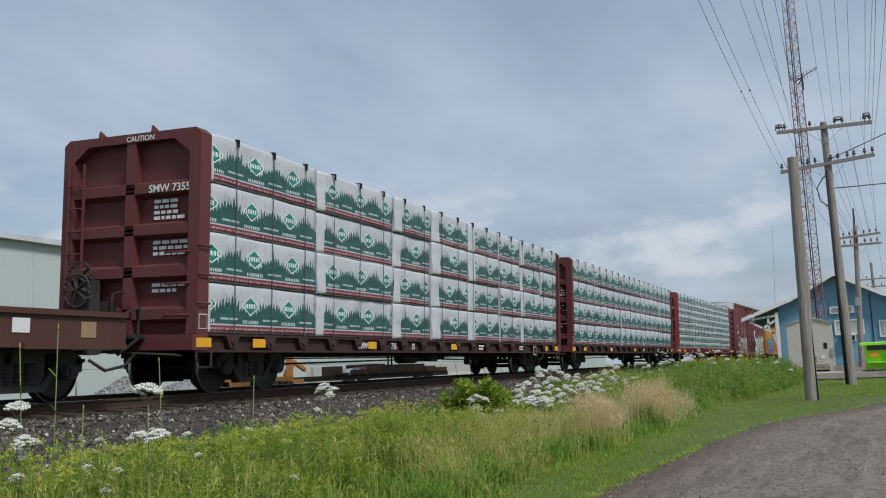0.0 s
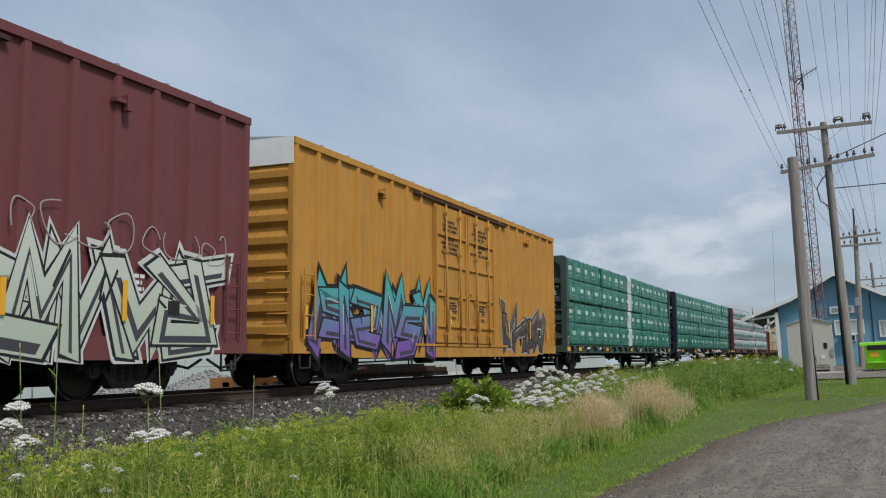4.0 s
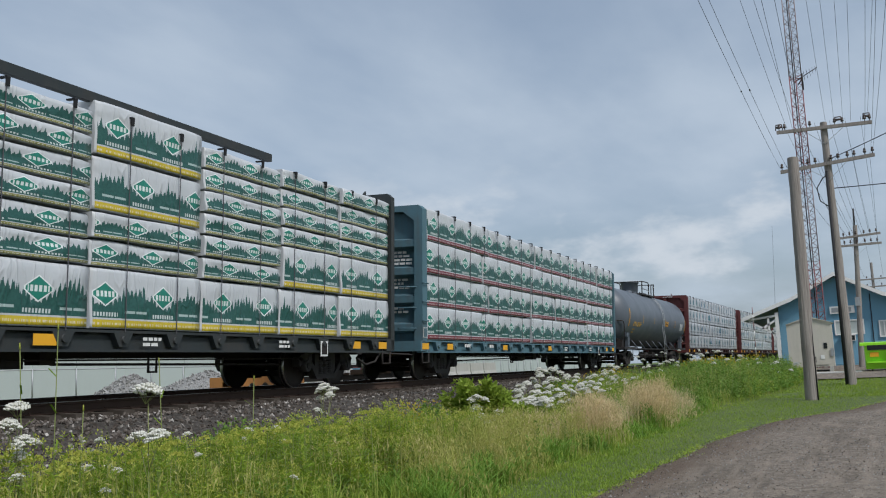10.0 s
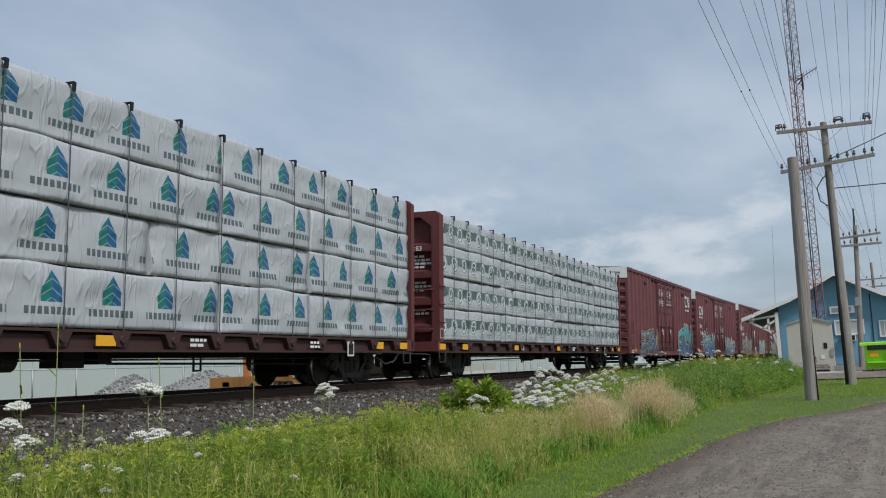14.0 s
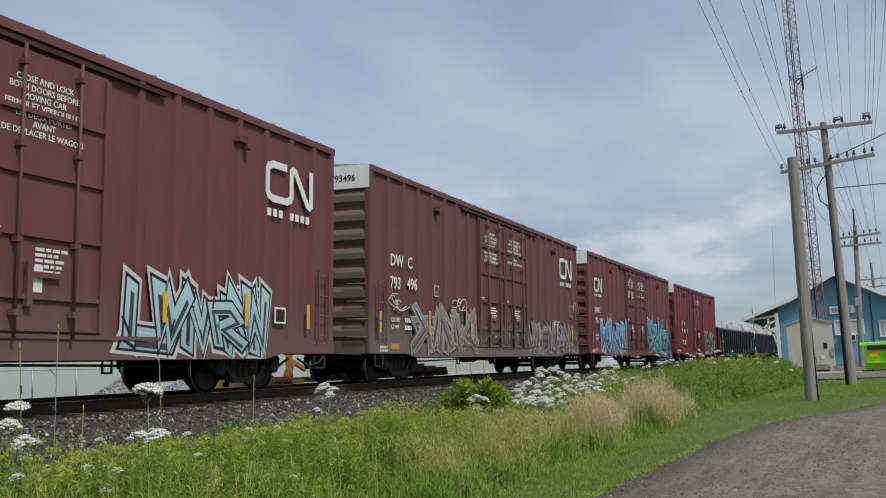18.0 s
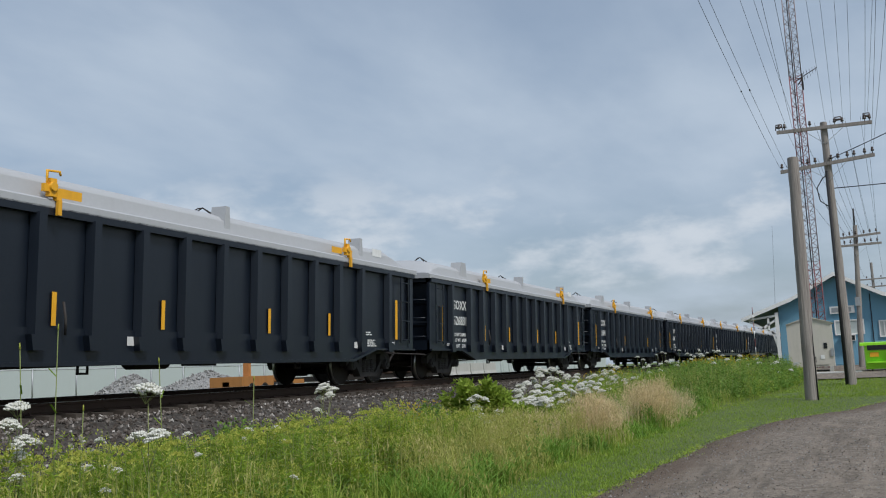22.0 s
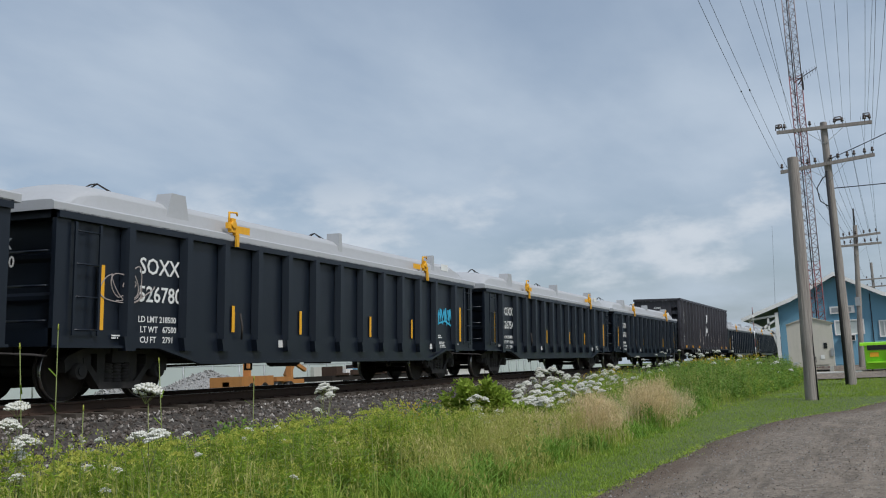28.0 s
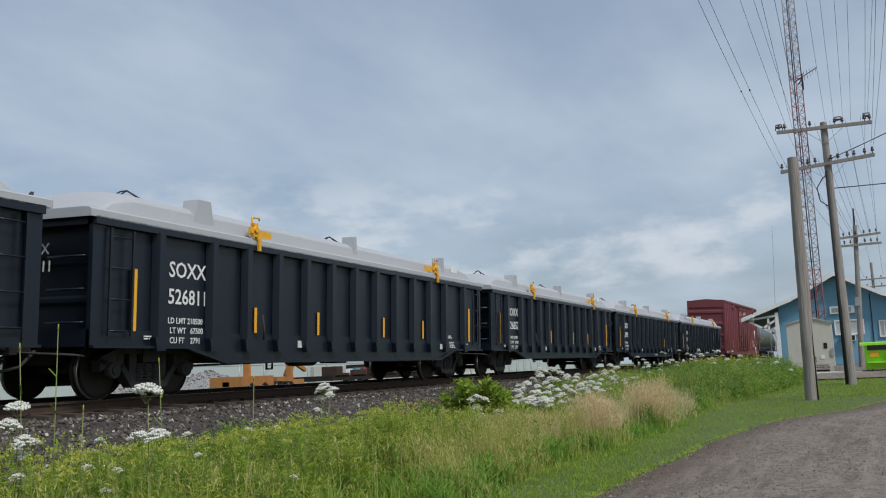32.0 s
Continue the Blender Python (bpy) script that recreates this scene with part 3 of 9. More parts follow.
def ladder(car, x, z0, z1, y=-1.60, w=0.45, step=0.38, mat=None, across=False, name="ladder", stiles=True):
    """Rungs and stiles on a car's side, or across its end."""
    bm = bmesh.new()
    P = (lambda a, z: (x, y + a, z)) if across else (lambda a, z: (x + a, y, z))
    if stiles:
        for a in (0, w):
            beam(bm, P(a, z0), P(a, z1), 0.045, 0.03)
    z = z0 + 0.08
    while z < z1:
        if stiles:
            rod(bm, P(0, z), P(w, z), 0.014, 6)
        else:
            key = ("grab_iron", across, w, mat.name)
            back = (lambda a: (0.06, a, 0)) if across else (lambda a: (a, 0.06, 0))
            front = (lambda a: (0, a, 0)) if across else (lambda a: (a, 0, 0))
            put(name, cached(key, lambda b2: pipe(b2, [back(0), front(0), front(w), back(w)], 0.014, 6), mat), car, Matrix.Translation((x, y, z)))
        z += step
    if not stiles:
        bm.free()
        return None
    return part(name, bm, mat, car)


def stirrup(car, x, z, mat, y=-1.52):
    bm = bmesh.new()
    pipe(bm, [(x, y, z), (x, y, z - 0.32), (x + 0.42, y, z - 0.32), (x + 0.42, y, z)], 0.02)
    part("step", bm, mat, car)


def plate(car, name, x0, x1, z0, z1, mat, y=-1.556, label=""):
    bm = bmesh.new()
    box(bm, x0, x1, y - 0.006, y, z0, z1)
    return part(name, bm, mat, car, label)


def bars(car, x, z, rows, w, h=0.05, mat=None, y=-1.558, gap=1.7):
    """Lines of small print that cannot be read."""
    bm = bmesh.new()
    rnd = random.Random(int(x * 97 + z * 31 + rows))
    for r in range(rows):
        a, end = x, x + w * rnd.uniform(0.7, 1.0)
        while a < end:
            b = min(end, a + rnd.uniform(0.06, 0.2))
            box(bm, a, b, y - 0.004, y, z - r * h * gap, z - r * h * gap + h)
            a = b + 0.03
    part("small_print", bm, mat or STENCIL, car)["kind"] = "stuff"


def brake_wheel(car, x, y, z, mat):
    bm = bmesh.new()
    for k in range(18):
        a, b = k * math.tau / 18, (k + 1) * math.tau / 18
        rod(bm, (x, y + 0.27 * math.cos(a), z + 0.27 * math.sin(a)), (x, y + 0.27 * math.cos(b), z + 0.27 * math.sin(b)), 0.02, 6)
    for k in range(5):
        a = k * math.tau / 5
        beam(bm, (x, y, z), (x, y + 0.27 * math.cos(a), z + 0.27 * math.sin(a)), 0.06, 0.015)
    rod(bm, (x, y, z), (x + 0.25, y, z), 0.05, 8)
    box(bm, x + 0.08, x + 0.3, y - 0.2, y + 0.2, z - 0.55, z - 0.05)
    part("brake_wheel", bm, mat, car)


def new_car(name, at, label, category="rail car", group="cars of the freight train"):
    car = thing(name, on_line(at), label, category, group)
    CARS.append((car, at))
    return car


# -- centre-beam flat cars and their loads --
CB_LEN, CB_H = 22.94, 4.68


def bulkhead(car, paint, m, d0, d1):
    """The end wall from d0 to d1: a recessed sheet, corner posts with a gusset, head beam and ribs; it looks to -x."""
    W, n = 1.55, (paint.name, d0)
    sheet = put("bulkhead", cached(("bulk_sheet", n), lambda b: box(b, d1 - 0.10, d1 - 0.04, -W + 0.05, W - 0.05, 1.05, CB_H - 0.1), paint), car, m)

    def post(b):
        prism_x(b, [(-W, 0.80), (-W + 0.24, 0.80), (-W + 0.24, CB_H - 0.42), (-W + 0.58, CB_H - 0.16), (-W + 0.58, CB_H), (-W + 0.12, CB_H), (-W, CB_H - 0.10)], d0, d1)

    def post2(b):
        prism_x(b, [(W, 0.80), (W, CB_H - 0.10), (W - 0.12, CB_H), (W - 0.58, CB_H), (W - 0.58, CB_H - 0.16), (W - 0.24, CB_H - 0.42), (W - 0.24, 0.80)], d0, d1)
    put("corner_post", cached(("bulk_post", n), post, paint), sheet)
    put("corner_post", cached(("bulk_post2", n), post2, paint), sheet)
    put("head_beam", cached(("bulk_head", n), lambda b: box(b, d0, d1, -W + 0.58, W - 0.58, CB_H - 0.16, CB_H), paint), sheet)
    put("centre_post", cached(("bulk_mid", n), lambda b: box(b, d0 + 0.02, d1 - 0.09, -0.10, 0.10, 1.05, CB_H - 0.16), paint), sheet)
    put("end_sill", cached(("bulk_sill", n), lambda b: box(b, 0.0, 0.42, -W, W, 0.78, 1.05), paint), sheet)
    rib = cached(("bulk_rib", n), lambda b: prism(b, [(d0 + 0.02, 0.02), (d1 - 0.10, -0.05), (d1 - 0.10, 0.26), (d0 + 0.02, 0.20)], -W + 0.24, W - 0.24), paint)
    for z in (1.30, 2.05, 2.80, 3.55):
        put("rib", rib, sheet, pose(0, 0, z))
    fin = cached(("bulk_fin", n), lambda b: prism(b, [(d0 + 0.02, CB_H), (d1 + 0.03, CB_H), (d0 + 0.04, CB_H + 0.13)], -0.02, 0.02), paint)
    for y in (-0.45, 0.75):
        put("gusset", fin, sheet, pose(0, y, 0))


def prism_x(bm, outline, x0, x1):
    lo = [bm.verts.new((x0, y, z)) for y, z in outline]
    hi = [bm.verts.new((x1, y, z)) for y, z in outline]
    k = len(lo)
    bm.faces.new(lo[::-1]), bm.faces.new(hi)
    for i in range(k):
        bm.faces.new((lo[i], lo[(i + 1) % k], hi[(i + 1) % k], hi[i]))


def prism_y(bm, outline, y0, y1):
    prism(bm, outline, y0, y1)


def deck_mesh(bm):
    box(bm, 0.3, CB_LEN - 0.3, -1.45, 1.45, 0.99, 1.07)


def sill_mesh(bm):
    """A channel along the car's side, at y = -1.38 to -1.53."""
    prism_x(bm, [(-1.38, 0.74), (-1.38, 1.07), (-1.53, 1.07), (-1.53, 1.03), (-1.45, 1.03), (-1.45, 0.78), (-1.53, 0.78), (-1.53, 0.74)], 0.1, CB_LEN - 0.1)


def winch_mesh(bm):
    prism(bm, [(0, 1.03), (0.42, 1.03), (0.30, 0.82), (0.12, 0.82)], -1.56, -1.45)
    rod(bm, (0.21, -1.60, 0.93), (0.21, -1.50, 0.93), 0.055, 8)


def centre_beam_mesh(bm):
    box(bm, 0.4, CB_LEN - 0.4, -0.10, 0.10, CB_H - 0.18, CB_H - 0.02)
    for k in range(19):
        x = 1.2 + k * (CB_LEN - 2.4) / 18
        box(bm, x - 0.06, x + 0.06, -0.06, 0.06, 1.07, CB_H - 0.16)
    box(bm, 0.4, CB_LEN - 0.4, -0.04, 0.04, 1.07, 1.9)


def pack_mesh(length, height, seed, puff=0.03, margin=0.05, seg=0.19):
    """A strapped stack in its sheet: sagging top edge, creased faces, rounded corners."""
    key = ("pack", round(length, 2), round(height, 2), seed, puff, margin)
    if key in MESHES:
        return key
    nx, nz, d = max(4, int(length / seg)), 5, 1.30
    rnd = random.Random(seed * 7 + int(length * 100))
    bm = bmesh.new()
    uvl = bm.loops.layers.uv.new("UVMap")
    uve = bm.loops.layers.uv.new("Edge")
    u0 = rnd.uniform(0, 5)
    ring = []
    prof = [(0.0, 0.0), (0.0, 0.08)] + [(0.0, t) for t in (0.22, 0.36, 0.5, 0.64, 0.78)] + [(0.0, 0.94), (0.022, 1.0)]
    for i in range(nx + 1):
        x = length * i / nx
        end = min(i, nx - i)
        row = []
        for off, t in prof:
            amp = puff * (0.35 if t < 0.05 or t > 0.98 else 1.0)
            w = noise.noise(Vector((x * 1.3, t * 2.1, seed * 3.7))) * amp + noise.noise(Vector((x * 4.1 + t * 3.0, t * 4 - x * 1.5, seed * 1.9))) * amp * 0.32
            y = off + w + (0.03 if end == 0 else 0.0)
            z = t * height + (noise.noise(Vector((x * 0.9, 5.0, seed))) * puff * 0.9 if t > 0.9 else 0)
            row.append(bm.verts.new((x, y, z)))
        ring.append(row)
    for a, b in zip(range(nx), range(1, nx + 1)):
        for j in range(len(prof) - 1):
            f = bm.faces.new((ring[a][j], ring[b][j], ring[b][j + 1], ring[a][j + 1]))
            f.smooth = True
    back = [[bm.verts.new((length * i / nx, d, z)) for z in (0.012 * height, height)] for i in range(nx + 1)]
    for a, b in zip(range(nx), range(1, nx + 1)):
        bm.faces.new((ring[a][-1], ring[b][-1], back[b][1], back[a][1]))
        bm.faces.new((ring[b][0], ring[a][0], back[a][0], back[b][0]))
        bm.faces.new((back[b][0], back[a][0], back[a][1], back[b][1]))
    for i, flip in ((0, False), (nx, True)):
        loop = ring[i] + [back[i][1], back[i][0]]
        f = bm.faces.new(loop if flip else loop[::-1])
        f.material_index = 1
    bmesh.ops.recalc_face_normals(bm, faces=bm.faces)
    for f in bm.faces:
        for lp in f.loops:
            lp[uvl].uv = (lp.vert.co.x + u0, lp.vert.co.z / height)
            lp[uve].uv = (lp.vert.co.x - margin, 0.0)
    me = bpy.data.meshes.new("pack")
    bm.to_mesh(me)
    bm.free()
    MESHES[key] = me
    return key


def board_stack(length, height, seed):
    """Layer on layer of sawn boards, none quite in line with the next."""
    def build(bm):
        q = random.Random(seed * 31 + int(length * 100))
        n = max(6, round(height / 0.0425))
        t = height / n
        lean = q.uniform(-0.01, 0.01)
        for i in range(n):
            y = q.uniform(-0.012, 0.012) + lean * i / n
            a, b = q.uniform(-0.012, 0.018), length + q.uniform(-0.018, 0.012)
            gap = q.choice((0.002, 0.003, 0.004, 0.004, 0.008))
            for w in (0.14, 0.19, 0.24, 0.32, 0.40):
                f0 = len(bm.faces)
                box(bm, a + q.uniform(-0.01, 0.01), b + q.uniform(-0.01, 0.01), y, y + w - 0.004, i * t, (i + 1) * t - gap)
                bm.faces.ensure_lookup_table()
                bm.faces[f0 + 2].material_index = bm.faces[f0 + 4].material_index = 1
                y += w
    return build


def pack_of(length, height, seed, sheet, end=None, puff=0.03, margin=0.05):
    if sheet is BOARDS:
        return cached(("boards", round(length, 2), round(height, 2), seed), board_stack(length, height, seed), [BOARDS, END_BOARDS])
    k = pack_mesh(length, height, seed, puff, margin)
    key = (*k, sheet.name)
    if key not in MESHES:
        me = MESHES[k].copy()
        me.materials.append(sheet)
        me.materials.append(end or (GREENEND if sheet is WRAP_GREEN else SHEETWHITE))
        MESHES[key] = me
    return MESHES[key]


LENGTHS = {"e": (3.8, 3.84, 2.38, 2.81, 2.85, 2.27, 2.45, 2.2), "g": (5.5, 5.48, 3.35, 2.45, 2.6, 2.9), "a": (4.88, 4.88, 3.66, 4.88, 3.66), "b": (4.27, 4.88, 4.88, 3.05, 4.88), "c": (4.88, 6.10, 6.10, 4.88), "d": (3.66, 4.88, 4.88, 4.88, 3.66)}


def load_side(car, rows, plan, sheet, h_all, seed, side=-1, label="", end=None, x0=0.46, names="lumber_pack", margins=None, puff=0.03, z0=1.09):
    """Rows of packs along one side of the beam."""
    rnd = random.Random(seed)
    slit = 0.022
    hgt = (h_all - slit * (rows - 1)) / rows
    span = CB_LEN - 0.65
    for r in range(rows):
        lens = list(LENGTHS[plan])
        if r % 2 and not margins:
            rnd.shuffle(lens)
        k = span / sum(lens)
        x = x0
        for j, ln in enumerate(lens):
            ln *= k
            z = z0 + r * (hgt + slit)
            jut = rnd.uniform(-0.035, 0.03)
            me = pack_of(ln - 0.05, hgt, (seed + r * 3 + j) % 6, sheet, end, puff, (margins or {}).get(j, 0.0 if sheet is WRAP_GREEN or (r + j) % 3 else 0.06))
            m = pose(x + 0.025, -1.50 + jut, z) if side < 0 else pose(x + ln - 0.025, 1.50, z, 0, 0, 180)
            put(names, me, car, m, label)
            x += ln
    # runners between the rows
    if side < 0:
        bm = bmesh.new()
        for r in range(rows):
            z = z0 + r * (hgt + slit)
            x = x0 + 0.3
            while x < x0 + span - 0.3:
                box(bm, x, x + 0.09, -1.46, -0.3, z - 0.021, z + 0.004)
                x += 1.22
        part("dunnage", bm, ENDGRAIN, car)["kind"] = "stuff"


def straps(car, h_top, step, seed, z0=1.05, mat=None, guards=True):
    """Tie-down cables and their corner guards, one pair every bay."""
    k, x = 0, 1.2
    me = cached(("strap", round(h_top, 2), (mat or STRAP).name), lambda bm: box(bm, -0.006, 0.006, -1.560, -1.548, z0, h_top), mat or STRAP)
    mg = cached(("guard", round(h_top, 2)), lambda bm: prism_x(bm, [(-1.40, h_top), (-1.40, h_top + 0.022), (-1.565, h_top + 0.022), (-1.572, h_top + 0.005), (-1.565, h_top - 0.12), (-1.545, h_top - 0.12), (-1.54, h_top)], -0.030, 0.030), DARKTAG)
    while x < CB_LEN - 0.8:
        put("strap", me, car, pose(x, 0, 0))
        if guards:
            put("corner_guard", mg, car, pose(x + 0.02, 0, 0))
        x += step
        k += 1


def centrebeam(at, paint, label, number="", sillmat=None, end_lines=True, sill_marks=()):
    car = new_car("centre_beam_flat_car", at, label)
    bulkhead(car, paint, pose(0, 0, 0), 0.12, 0.42)
    bulkhead(car, paint, pose(CB_LEN, 0, 0, 0, 0, 180), -0.02, 0.16)
    sm = sillmat or (GRIMYSHADEMAROON if paint is MAROON else paint)
    put("deck", cached(("deck", sm.name), deck_mesh, sm), car)
    for m, turn in ((pose(0, 0, 0), 0), (pose(CB_LEN, 0, 0, 0, 0, 180), 180)):
        side = put("side_sill", cached(("cb_sill", sm.name), sill_mesh, sm), car, m)
        for k in range(18):
            put("winch", cached(("winch", sm.name), winch_mesh, sm), side, pose(0.95 + 1.22 * k, 0, 0))
    put("centre_beam", cached(("beam", paint.name), centre_beam_mesh, paint), car)
    running_gear(car, CB_LEN, at, 2.5)
    ladder(car, 0.08, 1.2, 4.2, y=1.02, w=0.36, step=0.42, mat=paint, across=True)
    ladder(car, 0.08, 1.3, 2.9, y=-1.36, w=0.5, step=0.55, mat=paint, across=True, stiles=False, name="grab_iron")
    ladder(car, 0.12, 1.5, 2.6, y=-1.60, w=0.28, step=0.5, mat=paint, stiles=False, name="grab_iron")
    brake_wheel(car, -0.12, 0.85, 2.1, TRUCKIRON)
    bm = bmesh.new()
    box(bm, -0.30, 0.0, 0.10, 0.62, 1.10, 1.62)
    part("air_reservoir", bm, UNDER, car)
    bm = bmesh.new()
    pipe(bm, [(-0.28, -0.05, 1.05), (-0.28, -0.05, 1.75), (-0.10, -0.05, 1.80), (-0.02, -0.05, 1.80)], 0.02)
    part("brake_pipe", bm, UNDER, car)
    bm = bmesh.new()
    box(bm, -0.42, 0.0, -0.55, 0.75, 0.98, 1.03)
    part("brake_step", bm, UNDER, car)
    plate(car, "notice_frame", 0.15, 0.38, 1.14, 1.40, STENCIL, -1.556)
    plate(car, "notice", 0.165, 0.365, 1.155, 1.385, paint, -1.561)
    stirrup(car, 0.15, 0.80, UNDER)
    stirrup(car, CB_LEN - 0.6, 0.80, UNDER)
    for x in (0.10, 1.80, 6.5, 11.6, CB_LEN - 2.2, CB_LEN - 0.85):
        plate(car, "reflector", x, x + 0.42, 0.83, 0.99, SAFETY, -1.55, "yellow reflective plate")
    plate(car, "placard_frame", CB_LEN - 3.6, CB_LEN - 3.3, 0.66, 0.98, STENCIL, -1.56)
    plate(car, "placard", CB_LEN - 3.56, CB_LEN - 3.34, 0.70, 0.94, UNDER, -1.567)
    if not sill_marks:
        bars(car, 3.1, 0.9, 1, 0.55, 0.09)
        bars(car, 5.2, 0.9, 1, 0.45, 0.09)
    bars(car, CB_LEN - 5.2, 0.92, 2, 0.5, 0.05)
    bars(car, 13.8, 0.92, 2, 0.5, 0.05)
    for x, txt in sill_marks:
        letters(txt, 0.2, STENCIL, car, x, 0.83, -1.562)
    if number:
        letters(number, 0.20, STENCIL, car, 0.134, 3.575, -0.42, end=True)
    if end_lines:
        bm = bmesh.new()
        rnd = random.Random(int(at))
        for z, nrow in ((3.40, 4), (2.66, 3), (1.90, 2)):
            for r in range(nrow):
                y = -0.45
                stop = y - rnd.uniform(0.45, 0.75)
                while y > stop:
                    w = rnd.uniform(0.06, 0.18)
                    box(bm, 0.262, 0.268, y - w, y, z - r * 0.10, z - r * 0.10 + 0.06)
                    y -= w + 0.035
        part("small_print", bm, STENCIL, car)["kind"] = "stuff"
        letters("CAUTION", 0.14, STENCIL, car, 0.115, CB_H - 0.145, 0.1, end=True)
    return car


def wrapped_car(at, paint, sheet, label, rows=4, plan="a", seed=1, number="", top=4.64, guards=True, packlabel="", sillmat=None, puff=0.03, strap_step=1.22, margins=None, **kw):
    car = centrebeam(at, paint, label, number, sillmat, **kw)
    for side in (-1, 1):
        load_side(car, rows, plan, sheet, top - 1.09, seed, side, packlabel, puff=puff, margins=margins)
    straps(car, top, strap_step, seed, mat=GREENEND if sheet is WRAP_GREEN else None, guards=guards)
    return car

# -- box cars --


DOOR_WORDS = ("-IMPORTANT-\nCLOSE THIS DOOR\nBEFORE CLOSING\nMAIN DOOR\n-IMPORTANT-\nFERMER CETTE PORTE\nAVANT DE FERMER\nLA PORTE PRINCIPALE", "CLOSE AND LOCK\nBOTH DOORS BEFORE\nMOVING CAR\nFERMER ET VERROUILLER\nLES DEUX PORTES\nAVANT\nDE DEPLACER LE WAGON")
SHORT_WORDS = ("CLOSE THIS DOOR\nBEFORE CLOSING\nMAIN DOOR", "CLOSE AND LOCK\nBOTH DOORS BEFORE\nMOVING CAR")


def boxcar(at, length, paint, label, top=5.19, door=(7.2, 11.95), leaves=2, end_band=True, number="", logo=(), posts=0.9, bottom=0.72, print_lines=True, name="box_car", marks=(), text=None, end_step=0.46, notices=DOOR_WORDS):
    """Riveted steel box car: sheathing, posts, plug doors, ribbed ends, roof and fittings."""
    text = text or STENCIL
    car = new_car(name, at, label)
    W = 1.52
    bm = bmesh.new()
    box(bm, 0.06, length - 0.06, -W + 0.03, W - 0.03, bottom + 0.25, top - 0.12)
    part("sheathing", bm, paint, car)
    stud = cached(("side_post", paint.name, round(top, 2), bottom), lambda b2: prism_z(b2, [(0, -W + 0.03), (0.03, -W - 0.035), (0.15, -W - 0.035), (0.18, -W + 0.03)], bottom + 0.16, top - 0.16), paint)
    for m, a0, a1 in ((None, door[0], door[1]), (pose(length, 0, 0, 0, 0, 180), length - door[1], length - door[0])):
        x = 0.0
        while x < length - 0.3:
            if not a0 - 0.25 < x < a1 + 0.05:
                put("side_post", stud, car, (m or Matrix()) @ pose(x, 0, 0))
            x += posts
        put("side_post", stud, car, (m or Matrix()) @ pose(length - 0.18, 0, 0))
    for s in (-1, 1):
        bm = bmesh.new()
        y0, y1 = sorted((s * (W - 0.05), s * (W + 0.045)))
        box(bm, 0.0, length, y0, y1, top - 0.17, top - 0.03)
        part("eaves_plate", bm, paint, car)
        bm = bmesh.new()
        prism(bm, [(0, bottom), (2.0, bottom), (2.6, bottom - 0.10), (length - 2.6, bottom - 0.10), (length - 2.0, bottom), (length, bottom), (length, bottom + 0.26), (0, bottom + 0.26)], *sorted((s * (W - 0.06), s * (W + 0.04))))
        part("side_sill", bm, paint, car)
    bm = bmesh.new()
    prism_x(bm, [(-W, top - 0.10), (W, top - 0.10), (W, top - 0.02), (0, top + 0.10), (-W, top - 0.02)], 0.02, length - 0.02)
    roof = part("roof", bm, GALV if end_band else paint, car)
    for k in range(1, 16):
        put("roof_rib", cached(("roof_rib", round(top, 2)), lambda b2: prism_x(b2, [(-W, top - 0.02), (W, top - 0.02), (W, top + 0.02), (0, top + 0.13), (-W, top + 0.02)], -0.03, 0.03), GALV), roof, pose(length * k / 16, 0, 0))
    for q, x in ((-1, 0.0), (1, length)):
        m = Matrix.Translation((x, 0, 0)) @ (Matrix() if q < 0 else pose(0, 0, 0, 0, 0, 180))
        wall = put("end_wall", cached(("end_sill", paint.name, bottom), lambda b2: box(b2, 0.02, 0.12, -W, W, bottom, bottom + 0.3), paint), car, m)
        for s in (-1, 1):
            put("corner_post", cached(("end_post", paint.name, bottom, top, s), lambda b2: box(b2, 0.0, 0.10, *sorted((s * W, s * (W - 0.12))), bottom + 0.3, top - 0.05), paint), wall)
        z = bottom + 0.3
        while z < top - 0.75:
            put("end_rib", cached(("end_rib", paint.name), lambda b2: prism(b2, [(0.06, 0), (-0.005, 0.10), (-0.005, 0.24), (0.06, 0.36)], -W + 0.12, W - 0.12), paint), wall, pose(0, 0, z))
            z += end_step
        bm = bmesh.new()
        box(bm, *sorted((x - q * 0.09, x + q * 0.012)), -W + 0.005, W - 0.005, top - 0.58, top - 0.02)
        part("end_band", bm, WHITEPAINT if end_band else paint, car, "white painted band" if end_band else "")
        ladder(car, x + q * 0.05, bottom + 0.3, bottom + 2.0, y=-1.45, w=0.5, step=0.42, mat=paint, across=True, stiles=False, name="grab_iron")
    if end_band and number:
        letters(number, 0.225, STENCILBLACK, car, -0.018, top - 0.40, 0.15, end=True)
    # plug doors on both sides, with their rods and rails
    dx0, dx1 = door
